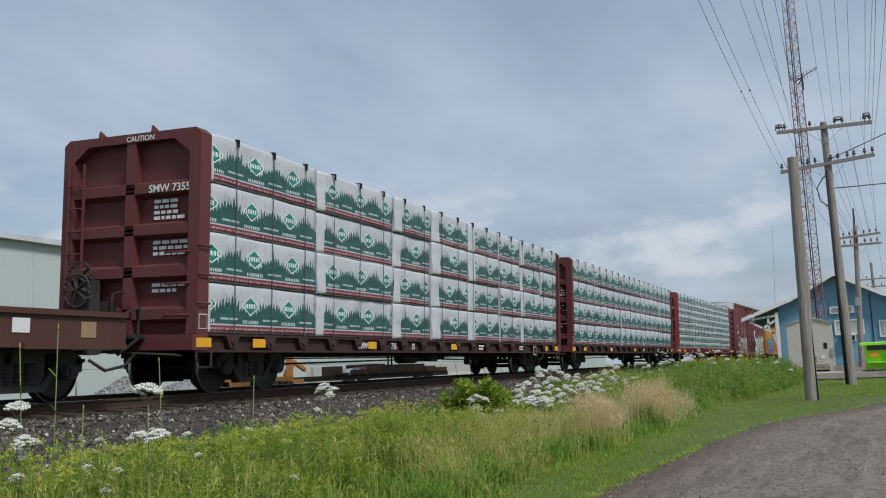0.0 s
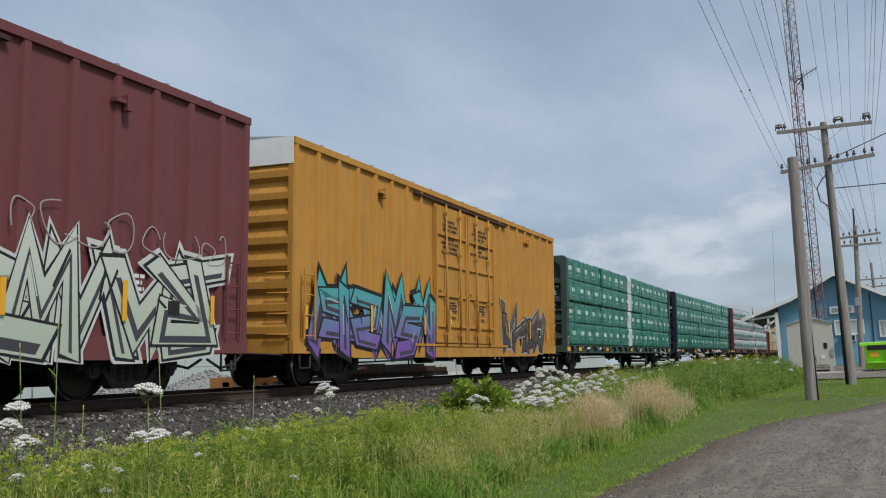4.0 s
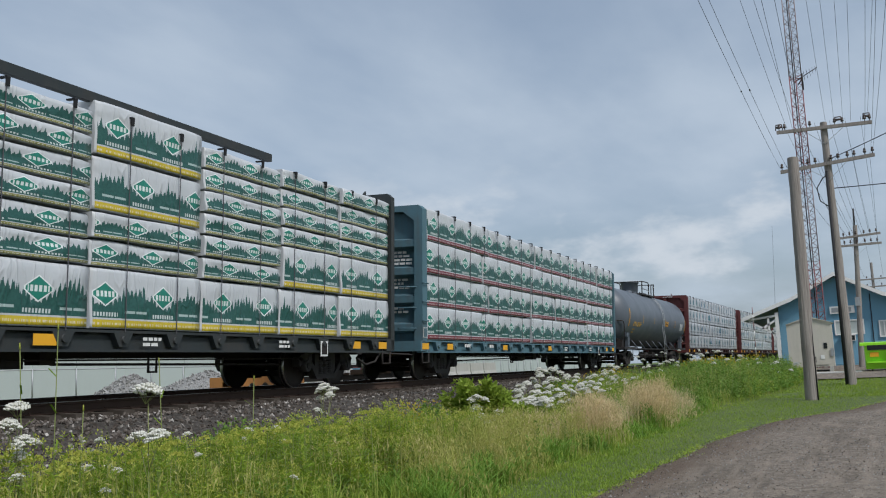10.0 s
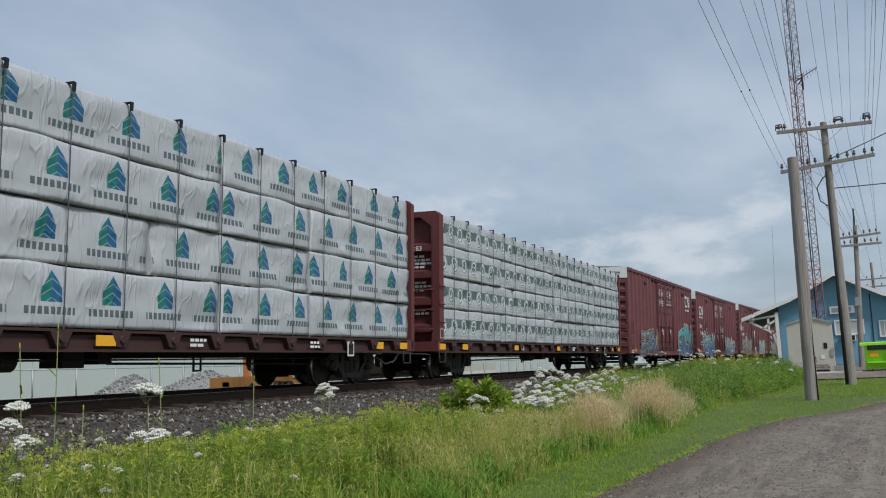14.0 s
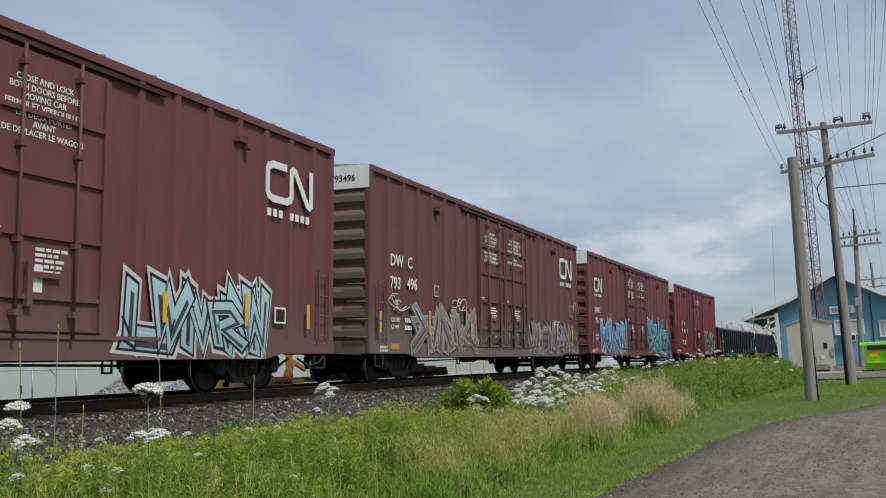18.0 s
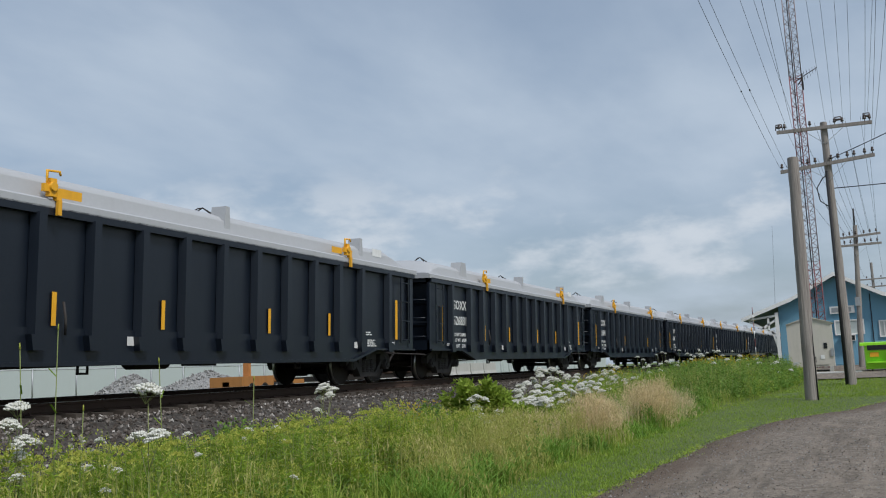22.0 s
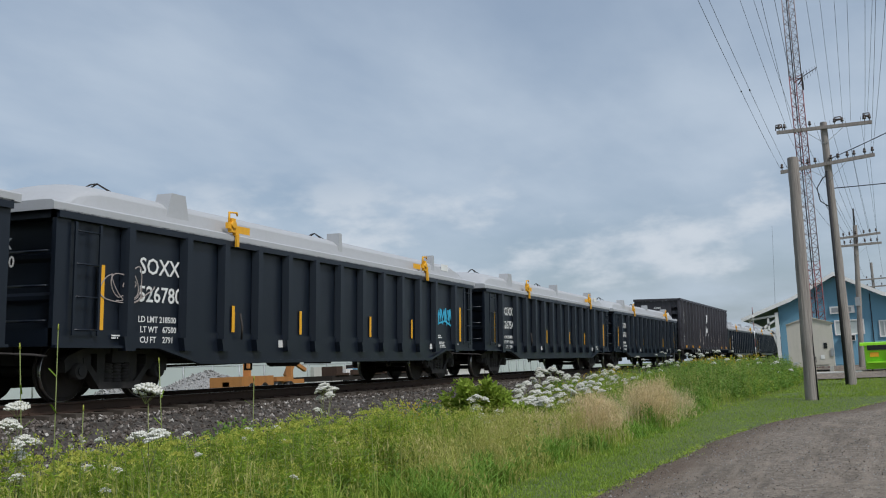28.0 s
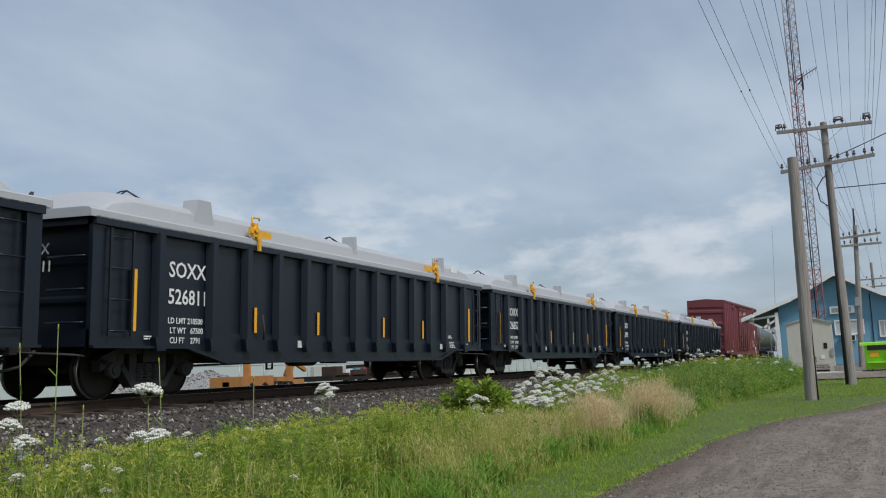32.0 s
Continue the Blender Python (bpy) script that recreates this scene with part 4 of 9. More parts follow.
    for s in (-1, 1):
        step = (dx1 - dx0) / leaves
        for k in range(leaves):
            a, b = dx0 + k * step, dx0 + (k + 1) * step
            bm = bmesh.new()
            y0, y1 = sorted((s * (W - 0.02), s * (W + 0.035)))
            box(bm, a + 0.03, b - 0.03, y0, y1, bottom + 0.30, top - 0.36)
            d = part("door", bm, paint, car)
            for z in (1.45, 2.3, 3.15, 4.0):
                if z < top - 0.6:
                    bm = bmesh.new()
                    box(bm, a + 0.13, b - 0.13, *sorted((s * (W + 0.03), s * (W + 0.085))), z, z + 0.07)
                    part("door_rib", bm, paint, d)
            for x in (a + 0.03, b - 0.12):
                bm = bmesh.new()
                box(bm, x, x + 0.09, *sorted((s * (W + 0.03), s * (W + 0.095))), bottom + 0.3, top - 0.42)
                part("door_stile", bm, paint, d)
            for f in (0.28, 0.72):
                x = a + f * step
                bm = bmesh.new()
                rod(bm, (x, s * (W + 0.125), bottom + 0.2), (x, s * (W + 0.125), top - 0.32), 0.026, 6)
                for z in (bottom + 0.5, 2.2, 3.5, top - 0.6):
                    box(bm, x - 0.05, x + 0.05, *sorted((s * (W + 0.05), s * (W + 0.16))), z, z + 0.08)
                part("lock_rod", bm, paint, d)
            bm = bmesh.new()
            box(bm, a + 0.36 * step, a + 0.40 * step, *sorted((s * (W + 0.05), s * (W + 0.13))), 1.35, 1.95)
            box(bm, a + 0.36 * step, a + 0.62 * step, *sorted((s * (W + 0.06), s * (W + 0.10))), 1.75, 1.83)
            part("door_lever", bm, paint, d)
        # the upper rail is coloured dark to stand for shade under the eaves
        for z0, z1, out in ((top - 0.30, top - 0.235, 0.075), (bottom + 0.20, bottom + 0.26, 0.065)):
            bm = bmesh.new()
            box(bm, dx0 - 1.3, dx1 + 1.3, *sorted((s * W, s * (W + out))), z0, z1)
            part("door_rail", bm, GRIMYSHADEMAROON if out > 0.07 else paint, car)
        for x in (dx0 - 3.45, dx1 + 3.3):
            bm = bmesh.new()
            box(bm, x, x + 0.32, *sorted((s * W, s * (W + 0.12))), top - 0.62, top - 0.55)
            box(bm, x + 0.22, x + 0.34, *sorted((s * W, s * (W + 0.14))), top - 0.72, top - 0.48)
            part("door_stop", bm, paint, car)
    running_gear(car, length, at, 2.55, (bottom - 0.05, 1.05))
    ladder(car, 0.32, bottom + 0.28, bottom + 1.75, y=-1.62, w=0.42, step=0.42, mat=paint)
    ladder(car, length - 0.75, bottom + 0.28, bottom + 1.75, y=-1.62, w=0.42, step=0.42, mat=paint)
    stirrup(car, 0.3, bottom + 0.02, UNDER)
    stirrup(car, length - 0.75, bottom + 0.02, UNDER)
    brake_wheel(car, -0.15, 0.7, 2.3, paint)
    k = 0
    for x in (0.38, 3.32, 6.4, dx1 + 1.3, dx1 + 3.6, length - 1.2):
        plate(car, "reflector", x, x + 0.10, 1.22, 1.22 + (0.62 if k in (1, 4) else 0.5), SAFETY, -1.605, "yellow reflective strip")
        k += 1
    plate(car, "notice", 1.06, 1.56, 0.82, 0.96, OCHRE, -1.562)
    plate(car, "placard", length - 2.35, length - 1.95, 1.3, 1.62, STENCIL, -1.562)
    plate(car, "placard_centre", length - 2.30, length - 2.0, 1.34, 1.58, UNDER, -1.569)
    for txt, x, z, size in marks:
        letters(txt, size, text, car, x, z, -1.562)
    if marks:
        x = marks[0][1]
        letters("LD LMT", 0.15, text, car, x + 0.06, 1.50, -1.562)
        letters("LT WT", 0.15, text, car, x + 0.06, 1.32, -1.562)
        bars(car, x + 0.85, 1.50, 2, 0.5, 0.11, text)
        if length < 17:
            marks = ()
    if marks:
        plate(car, "yard_mark_frame", 3.78, 4.06, 2.26, 2.56, text, -1.562)
        plate(car, "yard_mark", 3.80, 4.04, 2.28, 2.54, paint, -1.566)
        letters("F", 0.12, text, car, 3.88, 2.32, -1.570)
    if print_lines:
        step = (dx1 - dx0) / leaves
        for k in range(leaves):
            letters(notices[k], 0.125, text, car, dx0 + (k + 0.47) * step, top - 0.80, -1.562, "CENTER")
            bars(car, dx0 + (k + 0.06) * step, 2.42, 3, step * 0.17, 0.04, text, -1.562)
            bars(car, dx0 + (k + 0.44) * step, 2.12, 5, step * 0.25, 0.045, text, -1.562)
            plate(car, "notice", dx0 + (k + 0.42) * step, dx0 + (k + 0.50) * step, 1.55, 1.92, STENCIL, -1.562)
        bars(car, length - 3.6, 1.9, 6, 0.3, 0.06, text)
        bars(car, length - 3.1, 1.9, 6, 0.25, 0.06, text)
        bars(car, 0.5, 0.85, 2, 0.5, 0.05, text)
    for x, z, s in logo:
        rail_badge(car, x, z, s, text)
    return car


def prism_z(bm, outline, z0, z1):
    lo = [bm.verts.new((x, y, z0)) for x, y in outline]
    hi = [bm.verts.new((x, y, z1)) for x, y in outline]
    k = len(lo)
    bm.faces.new(lo[::-1]), bm.faces.new(hi)
    for i in range(k):
        bm.faces.new((lo[i], lo[(i + 1) % k], hi[(i + 1) % k], hi[i]))


def ribbon(bm, pts, w, y):
    """A flat painted band along (x, z) points."""
    for k, ((xa, za), (xb, zb)) in enumerate(zip(pts[:-1], pts[1:])):
        d = Vector((xb - xa, zb - za)).normalized()
        s = Vector((-d.y, d.x)) * w / 2
        e = d * w * 0.3
        quad = [(xa - e.x + s.x, za - e.y + s.y), (xa - e.x - s.x, za - e.y - s.y), (xb + e.x - s.x, zb + e.y - s.y), (xb + e.x + s.x, zb + e.y + s.y)]
        prism(bm, quad, y - 0.004 - 0.0004 * k, y)


def rail_badge(car, x, z, s, mat, wide=1.6):
    """A winding white band, the railway's sign, with a line of bars under it."""
    bm = bmesh.new()
    path = [(0.40, 1), (0.12, 1), (0.03, 0.93), (0, 0.82), (0, 0.18), (0.03, 0.07), (0.12, 0), (0.42, 0), (0.50, 0.07), (0.53, 0.18), (0.53, 0.93), (0.57, 1.0), (0.62, 0.95), (0.91, 0.05), (0.96, 0), (1.0, 0.07), (1.0, 1.05)]
    ribbon(bm, [(x + a * wide * s * 1.5, z + b * s) for a, b in path], 0.21 * s, -1.562)
    part("badge", bm, mat, car, "white winding band sign")
    bm = bmesh.new()
    for k in range(8):
        if k != 3:
            a = x + k * 0.30 * s
            box(bm, a, a + 0.2 * s, -1.566, -1.562, z - 0.52 * s, z - 0.30 * s)
    part("small_print", bm, mat, car)


# -- covered gondolas --
GO_LEN, GO_TOP = 16.55, 2.78
GO_POSTS = [1.49] + [2.92 + 1.071 * k for k in range(11)] + [15.06]


def gondola_body(bm):
    box(bm, 0.25, GO_LEN - 0.25, -1.38, 1.38, 1.0, GO_TOP - 0.1)


def gondola_sill(bm):
    """The deep side sill, fish-bellied between the trucks, with its bottom flange."""
    W, L = 1.38, GO_LEN
    prism(bm, [(0.0, 0.82), (2.2, 0.82), (3.3, 0.56), (L - 3.3, 0.56), (L - 2.2, 0.82), (L, 0.82), (L, 1.08), (0, 1.08)], -W - 0.05, -W + 0.02)
    prism(bm, [(0.0, 0.80), (2.2, 0.80), (3.3, 0.54), (L - 3.3, 0.54), (L - 2.2, 0.80), (L, 0.80), (L, 0.84), (L - 2.2, 0.84), (L - 3.3, 0.60), (3.3, 0.60), (2.2, 0.84), (0, 0.84)], -W - 0.13, -W - 0.05)


def gondola_end(bm):
    W = 1.38
    for z in (1.5, 2.1):
        prism(bm, [(0.26, z - 0.06), (0.21, z), (0.21, z + 0.06), (0.26, z + 0.12)], -W, W)
    for s in (-1, 1):
        box(bm, 0, 0.28, *sorted((s * (W - 0.02), s * (W + 0.06))), 0.82, GO_TOP)
    box(bm, 0, 0.3, -W, W, 0.82, 1.08)
    box(bm, 0, 0.3, -W, W, GO_TOP - 0.12, GO_TOP)


def gondola_post(bm):
    W = 1.38
    prism_z(bm, [(-0.12, -W - 0.02), (-0.07, -W - 0.15), (0.07, -W - 0.15), (0.12, -W - 0.02)], 0.92, GO_TOP - 0.10)
    prism(bm, [(-0.11, 0.76), (0.11, 0.76), (0.15, 0.98), (-0.15, 0.98)], -W - 0.17, -W - 0.02)


def cover_mesh(bm):
    """A moulded lid: flat rim, long rounded back and a step at each end."""
    n, L, W = 72, GO_LEN, 1.50
    rings = []
    for i in range(n + 1):
        x = -0.12 + (L + 0.24) * i / n
        e = min(x + 0.12, L + 0.12 - x)
        rise = 0.50 * min(1.0, max(0.0, (e - 0.45) / 0.75)) ** 0.5
        row = []
        for y, z in ((-W, GO_TOP - 0.02), (-W, GO_TOP + 0.09), (-W + 0.05, GO_TOP + 0.12)):
            row.append((x, y, z))
        for a in range(0, 13):
            t = math.pi * a / 12
            row.append((x, -1.30 * math.cos(t), GO_TOP + 0.13 + rise * math.sin(t) ** 0.55))
        for y, z in ((W - 0.05, GO_TOP + 0.12), (W, GO_TOP + 0.09), (W, GO_TOP - 0.02)):
            row.append((x, y, z))
        rings.append([bm.verts.new(p) for p in row])
    for r0, r1 in zip(rings[:-1], rings[1:]):
        for j in range(len(r0) - 1):
            bm.faces.new((r0[j], r0[j + 1], r1[j + 1], r1[j])).smooth = j > 3
    bm.faces.new(rings[0]), bm.faces.new(rings[-1][::-1])


def lug_mesh(bm):
    prism(bm, [(-0.34, 0.0), (0.34, 0.0), (0.20, 0.58), (-0.16, 0.58)], -0.16, 0.16)


def latch_mesh(bm):
    box(bm, -0.06, 0.06, -0.04, 0.05, 0.10, 0.36)
    box(bm, -0.16, -0.04, -0.03, 0.03, 0.16, 0.27)
    box(bm, 0.06, 0.15, -0.05, 0.03, 0.05, 0.22)
    box(bm, 0.07, 0.14, -0.07, -0.02, -0.16, 0.06)
    pipe(bm, [(-0.09, 0, 0.18), (-0.09, 0, 0.46), (0.14, 0, 0.48), (0.16, 0, 0.42)], 0.017)
    rod(bm, (-0.01, -0.07, 0.24), (-0.01, 0.06, 0.24), 0.065, 10)


def chain_mesh(bm):
    pipe(bm, [(-0.45, 0, 0.0), (-0.16, 0.0, 0.16), (0.0, 0.0, 0.20), (0.28, 0, 0.12), (0.42, 0, -0.04)], 0.014)
    pipe(bm, [(-0.2, 0.2, 0.0), (0.0, 0.0, 0.20), (0.25, -0.25, 0.0)], 0.014)


def gondola(at, number, load, tare):
    car = new_car("covered_gondola_car", at, "black steel gondola car with a pale grey moulded cover")
    put("body", cached("gondola_body", gondola_body, BLACKCAR), car)
    turned = pose(GO_LEN, 0, 0, 0, 0, 180)
    for m in (Matrix(), turned):
        put("side_sill", cached("gondola_sill", gondola_sill, BLACKCAR), car, m)
        put("end_frame", cached("gondola_end", gondola_end, BLACKCAR), car, m)
        put("top_chord", cached("gondola_chord", lambda b2: box(b2, 0, GO_LEN, -1.50, -1.33, GO_TOP - 0.12, GO_TOP), BLACKCAR), car, m)
    for x in GO_POSTS:
        put("side_post", cached("gondola_post", gondola_post, BLACKCAR), car, pose(x, 0, 0))
        put("side_post", cached("gondola_post", gondola_post, BLACKCAR), car, pose(x, 0, 0, 0, 0, 180))
    cover = put("cover", cached("cover", cover_mesh, COVERGREY), car, None, "pale grey moulded cover")
    for x in (2.87, 8.62, 13.95):
        put("lifting_lug", cached("lug", lug_mesh, COVERGREY), cover, pose(x, -1.12, GO_TOP + 0.08) @ Matrix.Diagonal((1.0 if x < 5 else 0.32, 1, 1, 1)))
    plate(car, "decal", GO_LEN - 2.0, GO_LEN - 1.5, GO_TOP + 0.30, GO_TOP + 0.48, STENCIL, -1.27)
    for x, r in ((4.14, 0), (12.85, 180)):
        put("latch", cached("latch", latch_mesh, SAFETY), cover, pose(x, -1.50, GO_TOP + 0.04), "yellow cover latch")
        plate(car, "latch_label", x + (0.17 if not r else -0.62), x + (0.62 if not r else -0.17), GO_TOP + 0.155, GO_TOP + 0.29, SAFETY, -1.46)
    for x in (2.1, 9.3):
        put("sling", cached("sling", chain_mesh, TRUCKIRON), cover, pose(x, -0.2, GO_TOP + 0.60))
    bm = bmesh.new()
    ribbon_end(bm)
    part("end_badge", bm, STENCILBLACK, cover, "dark slanted stroke sign")
    running_gear(car, GO_LEN, at, 1.78, (0.62, 1.0))
    for x in (0.32, GO_LEN - 0.82):
        ladder(car, x, 0.98, GO_TOP - 0.15, y=-1.50, w=0.5, step=0.48, mat=BLACKCAR)
    ladder(car, -0.03, 1.1, GO_TOP - 0.1, y=-1.3, w=0.7, step=0.5, mat=BLACKCAR, across=True, stiles=False, name="grab_iron")
    brake_wheel(car, -0.1, 0.75, 1.75, TRUCKIRON)
    for x, h in ((0.87, 0.98), (4.32, 0.48), (6.68, 0.48), (9.84, 0.48), (12.20, 0.48), (15.50, 0.98)):
        plate(car, "reflector", x, x + (0.12 if h > 0.5 else 0.085), (1.07 if h > 0.5 else 1.11), (1.07 if h > 0.5 else 1.11) + h, SAFETY, -1.405 if 1.5 < x < 15 else -1.44, "yellow reflective strip")
    for x in (5.85, 13.35):
        plate(car, "notice", x, x + 0.24, 0.84, 0.98, STENCIL, -1.435)
    letters("SOXX", 0.37, STENCIL, car, 1.82, 2.0, -1.39)
    letters(number, 0.36, STENCIL, car, 1.81, 1.55, -1.39)
    for k, txt in enumerate(("LD LMT " + load, "LT WT   " + tare, "CU FT    2791")):
        letters(txt, 0.14, STENCIL, car, 1.82, 1.22 - 0.165 * k, -1.39 if k < 1 else -1.435)
    letters("SOXX", 0.24, STENCIL, car, 0.09, 2.25, 0.15, end=True)
    letters(number, 0.24, STENCIL, car, 0.09, 1.98, 0.15, end=True)
    bars(car, GO_LEN - 2.55, 1.20, 2, 0.36, 0.03, y=-1.39)
    bars(car, GO_LEN - 2.55, 1.02, 4, 0.48, 0.026, y=-1.435)
    bars(car, 1.15, 0.98, 2, 0.2, 0.022, y=-1.465)
    bars(car, GO_LEN - 1.3, 0.98, 2, 0.2, 0.022, y=-1.465)
    for x in (4.45,):
        bm = bmesh.new()
        pipe(bm, [(x, -1.50, 1.45), (x, -1.55, 1.2), (x + 0.05, -1.5, 0.98)], 0.02)
        part("hose_hook", bm, TRUCKIRON, car)
    return car


def ribbon_end(bm):
    """Slanted strokes on the sloped nose of the cover."""
    for a, b in (((0.35, 0.02), (0.15, 0.24)), ((0.15, 0.24), (0.05, 0.02))):
        beam(bm, (0.18 + a[1] * 0.6, a[0], GO_TOP + 0.28 + a[1]), (0.18 + b[1] * 0.6, b[0], GO_TOP + 0.28 + b[1]), 0.05, 0.02)
    for k in range(6):
        y = 0.9 - k * 0.22
        beam(bm, (0.14, y, GO_TOP + 0.26), (0.17, y - 0.14, GO_TOP + 0.30), 0.06, 0.02)


# -- tank car --


def tankcar(at):
    L, zc, r = 17.0, 2.70, 1.56
    car = new_car("tank_car", at, "dark grey steel tank car with a top platform and stencilled marks")
    bm = bmesh.new()
    prof = [(-0.35 + 0.9 - math.cos(math.asin(min(1, q))) * 0.9, q * r) for q in (0.12, 0.35, 0.6, 0.8, 0.92, 0.98)] + [(0.58, r)]
    prof += [(L * k / 10, r) for k in range(1, 10)] + [(L - a, b) for a, b in prof[::-1]]
    lathe(bm, sorted(prof), 48, "x", (0, 0, zc))
    part("tank", bm, TANKGREY, car)
    for x in (1.9, L - 1.9):
        bm = bmesh.new()
        prism(bm, [(x - 0.9, 0.95), (x + 0.9, 0.95), (x + 0.7, 1.75), (x - 0.7, 1.75)], -0.9, 0.9)
        part("saddle", bm, UNDER, car)
        bm = bmesh.new()
        box(bm, *((x - 2.0, x + 0.4) if x < 5 else (x - 0.4, x + 2.0)), -1.42, 1.42, 0.96, 1.06)
        part("end_platform", bm, TRUCKIRON, car)
        bm = bmesh.new()
        q = 1 if x < 5 else -1
        box(bm, *sorted((x - q * 0.95, x - q * 0.63)), -1.34, -1.16, 1.06, 1.80)
        box(bm, *sorted((x - q * 1.22, x - q * 0.63)), -1.34, -1.16, 1.58, 1.80)
        part("saddle_plate", bm, TANKGREY, car)
    running_gear(car, L, at, 1.9, (0.66, 1.0), True)
    for s in (-1, 1):
        bm = bmesh.new()
        box(bm, 0.8, L - 0.8, *sorted((s * 1.30, s * 1.38)), 0.95, 1.0)
        part("running_board", bm, TRUCKIRON, car)
        for k in range(7):
            x = 3.2 + k * (L - 6.4) / 6
            bm = bmesh.new()
            pipe(bm, [(x, s * 1.34, 0.97), (x - 0.25, s * 1.05, 1.42)], 0.03)
            part("board_stay", bm, TANKGREY, car)
        bm = bmesh.new()
        pipe(bm, [(3.4, s * 1.34, 0.95), (3.4, s * 1.34, 0.66), (L - 3.4, s * 1.34, 0.66), (L - 3.4, s * 1.34, 0.95)], 0.018)
        part("safety_rail", bm, UNDER, car)
    zt = zc + r - 0.17
    for s in (-1, 1):
        bm = bmesh.new()
        box(bm, 6.7, 10.1, *sorted((s * 0.45, s * 0.88)), zt + 0.03, zt + 0.10)
        part("platform", bm, TRUCKIRON, car)
        bm = bmesh.new()
        pipe(bm, [(6.8, s * 0.85, zt - 0.1), (6.8, s * 0.85, 4.88), (8.42, s * 0.85, 4.92), (8.60, s * 0.85, 4.80), (8.62, s * 0.85, zt - 0.1)], 0.028)
        pipe(bm, [(6.8, s * 0.85, 4.46), (8.6, s * 0.85, 4.46)], 0.02)
        pipe(bm, [(9.28, s * 0.85, zt - 0.1), (9.28, s * 0.85, 4.74), (9.40, s * 0.85, 4.84), (10.0, s * 0.85, 4.90), (10.0, s * 0.85, zt - 0.1)], 0.028)
        part("railing", bm, TRUCKIRON, car)
    for x in (6.8, 10.0):
        bm = bmesh.new()
        pipe(bm, [(x, -0.85, 4.88), (x, 0.85, 4.88)], 0.026)
        part("cross_rail", bm, TRUCKIRON, car)
    bm = bmesh.new()
    lathe(bm, [(zt - 0.05, 0.70), (zt + 0.14, 0.70), (zt + 0.15, 0.42), (zt + 0.26, 0.48), (zt + 0.72, 0.50), (zt + 0.74, 0.56), (zt + 0.80, 0.56), (zt + 0.81, 0.30)], 24, "z", (7.34, 0, 0))
    dome = part("dome", bm, TANKGREY, car)
    for k in range(12):
        bm = bmesh.new()
        rod(bm, (7.34 + 0.60 * math.cos(k * 0.524), 0.60 * math.sin(k * 0.524), zt + 0.13), (7.34 + 0.60 * math.cos(k * 0.524), 0.60 * math.sin(k * 0.524), zt + 0.22), 0.03, 6)
        part("bolt", bm, TRUCKIRON, dome)
    for x, y, h2, q2 in ((6.2, -0.2, 0.24, 0.2), (8.6, -0.3, 0.22, 0.42), (9.3, 0.3, 0.25, 0.15)):
        bm = bmesh.new()
        lathe(bm, [(zt - 0.05, q2), (zt + h2 - 0.04, q2), (zt + h2, q2 * 0.7)], 16, "z", (x, y, 0))
        part("valve", bm, TANKGREY, car)
    R2 = r + 0.10
    for q in (0, 0.44):
        bm = bmesh.new()
        pipe(bm, [(8.62 + q, -1.70, 0.46), (8.62 + q, -1.68, 1.6)] + [(8.62 + q, -R2 * math.cos(a), zc + R2 * math.sin(a)) for a in (-0.3, -0.1, 0.1, 0.3, 0.5, 0.7, 0.9)], 0.020)
        part("ladder_rail", bm, GALV, car)
    for k in range(10):
        z = 0.55 + k * 0.36
        a = math.asin(min(1.0, max(-0.3, (z - zc) / R2)))
        y = -1.69 if z < 1.9 else -R2 * math.cos(a)
        bm = bmesh.new()
        rod(bm, (8.62, y, z), (9.06, y, z), 0.015, 6)
        part("ladder_rung", bm, GALV, car)
    # painted marks bent round the shell
    def band(x0, x1, a0, a1, mat, name, rows=6):
        b2 = bmesh.new()
        R = r + 0.006
        vs = []
        for i in range(rows + 1):
            a = a0 + (a1 - a0) * i / rows
            vs.append([b2.verts.new((x, -R * math.cos(a), zc + R * math.sin(a))) for x in (x0, x1)])
        for p, q in zip(vs[:-1], vs[1:]):
            b2.faces.new((p[0], p[1], q[1], q[0]))
        part(name, b2, mat, car)
    for x, w, z0, z1 in ((0.50, 0.11, 2.14, 3.03), (3.76, 0.08, 2.32, 2.77), (6.64, 0.07, 2.39, 2.73), (9.82, 0.08, 2.35, 2.74), (12.84, 0.08, 2.34, 2.74), (L - 0.62, 0.10, 2.14, 2.95)):
        band(x, x + w, math.asin((z0 - zc) / r), math.asin((z1 - zc) / r), STENCILYELLOW if 1 < x < 9 else SAFETY, "reflector")
    band(9.98, 10.74, -0.225, -0.05, SAFETY, "hazard_label")
    for a in (-0.085, -0.125, -0.19):
        band(10.05, 10.67, a, a + (0.018 if a > -0.15 else 0.05), STENCILBLACK, "label_line", 2)
    for k in range(7):
        for q in range(3):
            a = -0.33 + 0.040 * k
            band(14.62 + 0.31 * q, 14.62 + 0.31 * q + 0.26, a, a + 0.022, STENCIL, "stencil_bar", 1)
    R = r + 0.006
    for txt, size, x0, a0, mat in (("UTLX 207611", 0.335, 1.54, -0.355, STENCILYELLOW), ("LD LMT", 0.13, 1.72, -0.50, STENCILYELLOW), ("LT WT", 0.13, 1.72, -0.61, STENCILYELLOW)):
        t1 = letters(txt, size, mat, car, 0, 0, 0, label="worn yellow stencilled lettering")
        bent = t1.data.copy()
        for v in bent.vertices:
            a = a0 + v.co.y / R
            v.co = Vector((x0 + v.co.x, -(R + v.co.z) * math.cos(a), zc + (R + v.co.z) * math.sin(a)))
        t1.data, t1.matrix_basis = bent, Matrix()
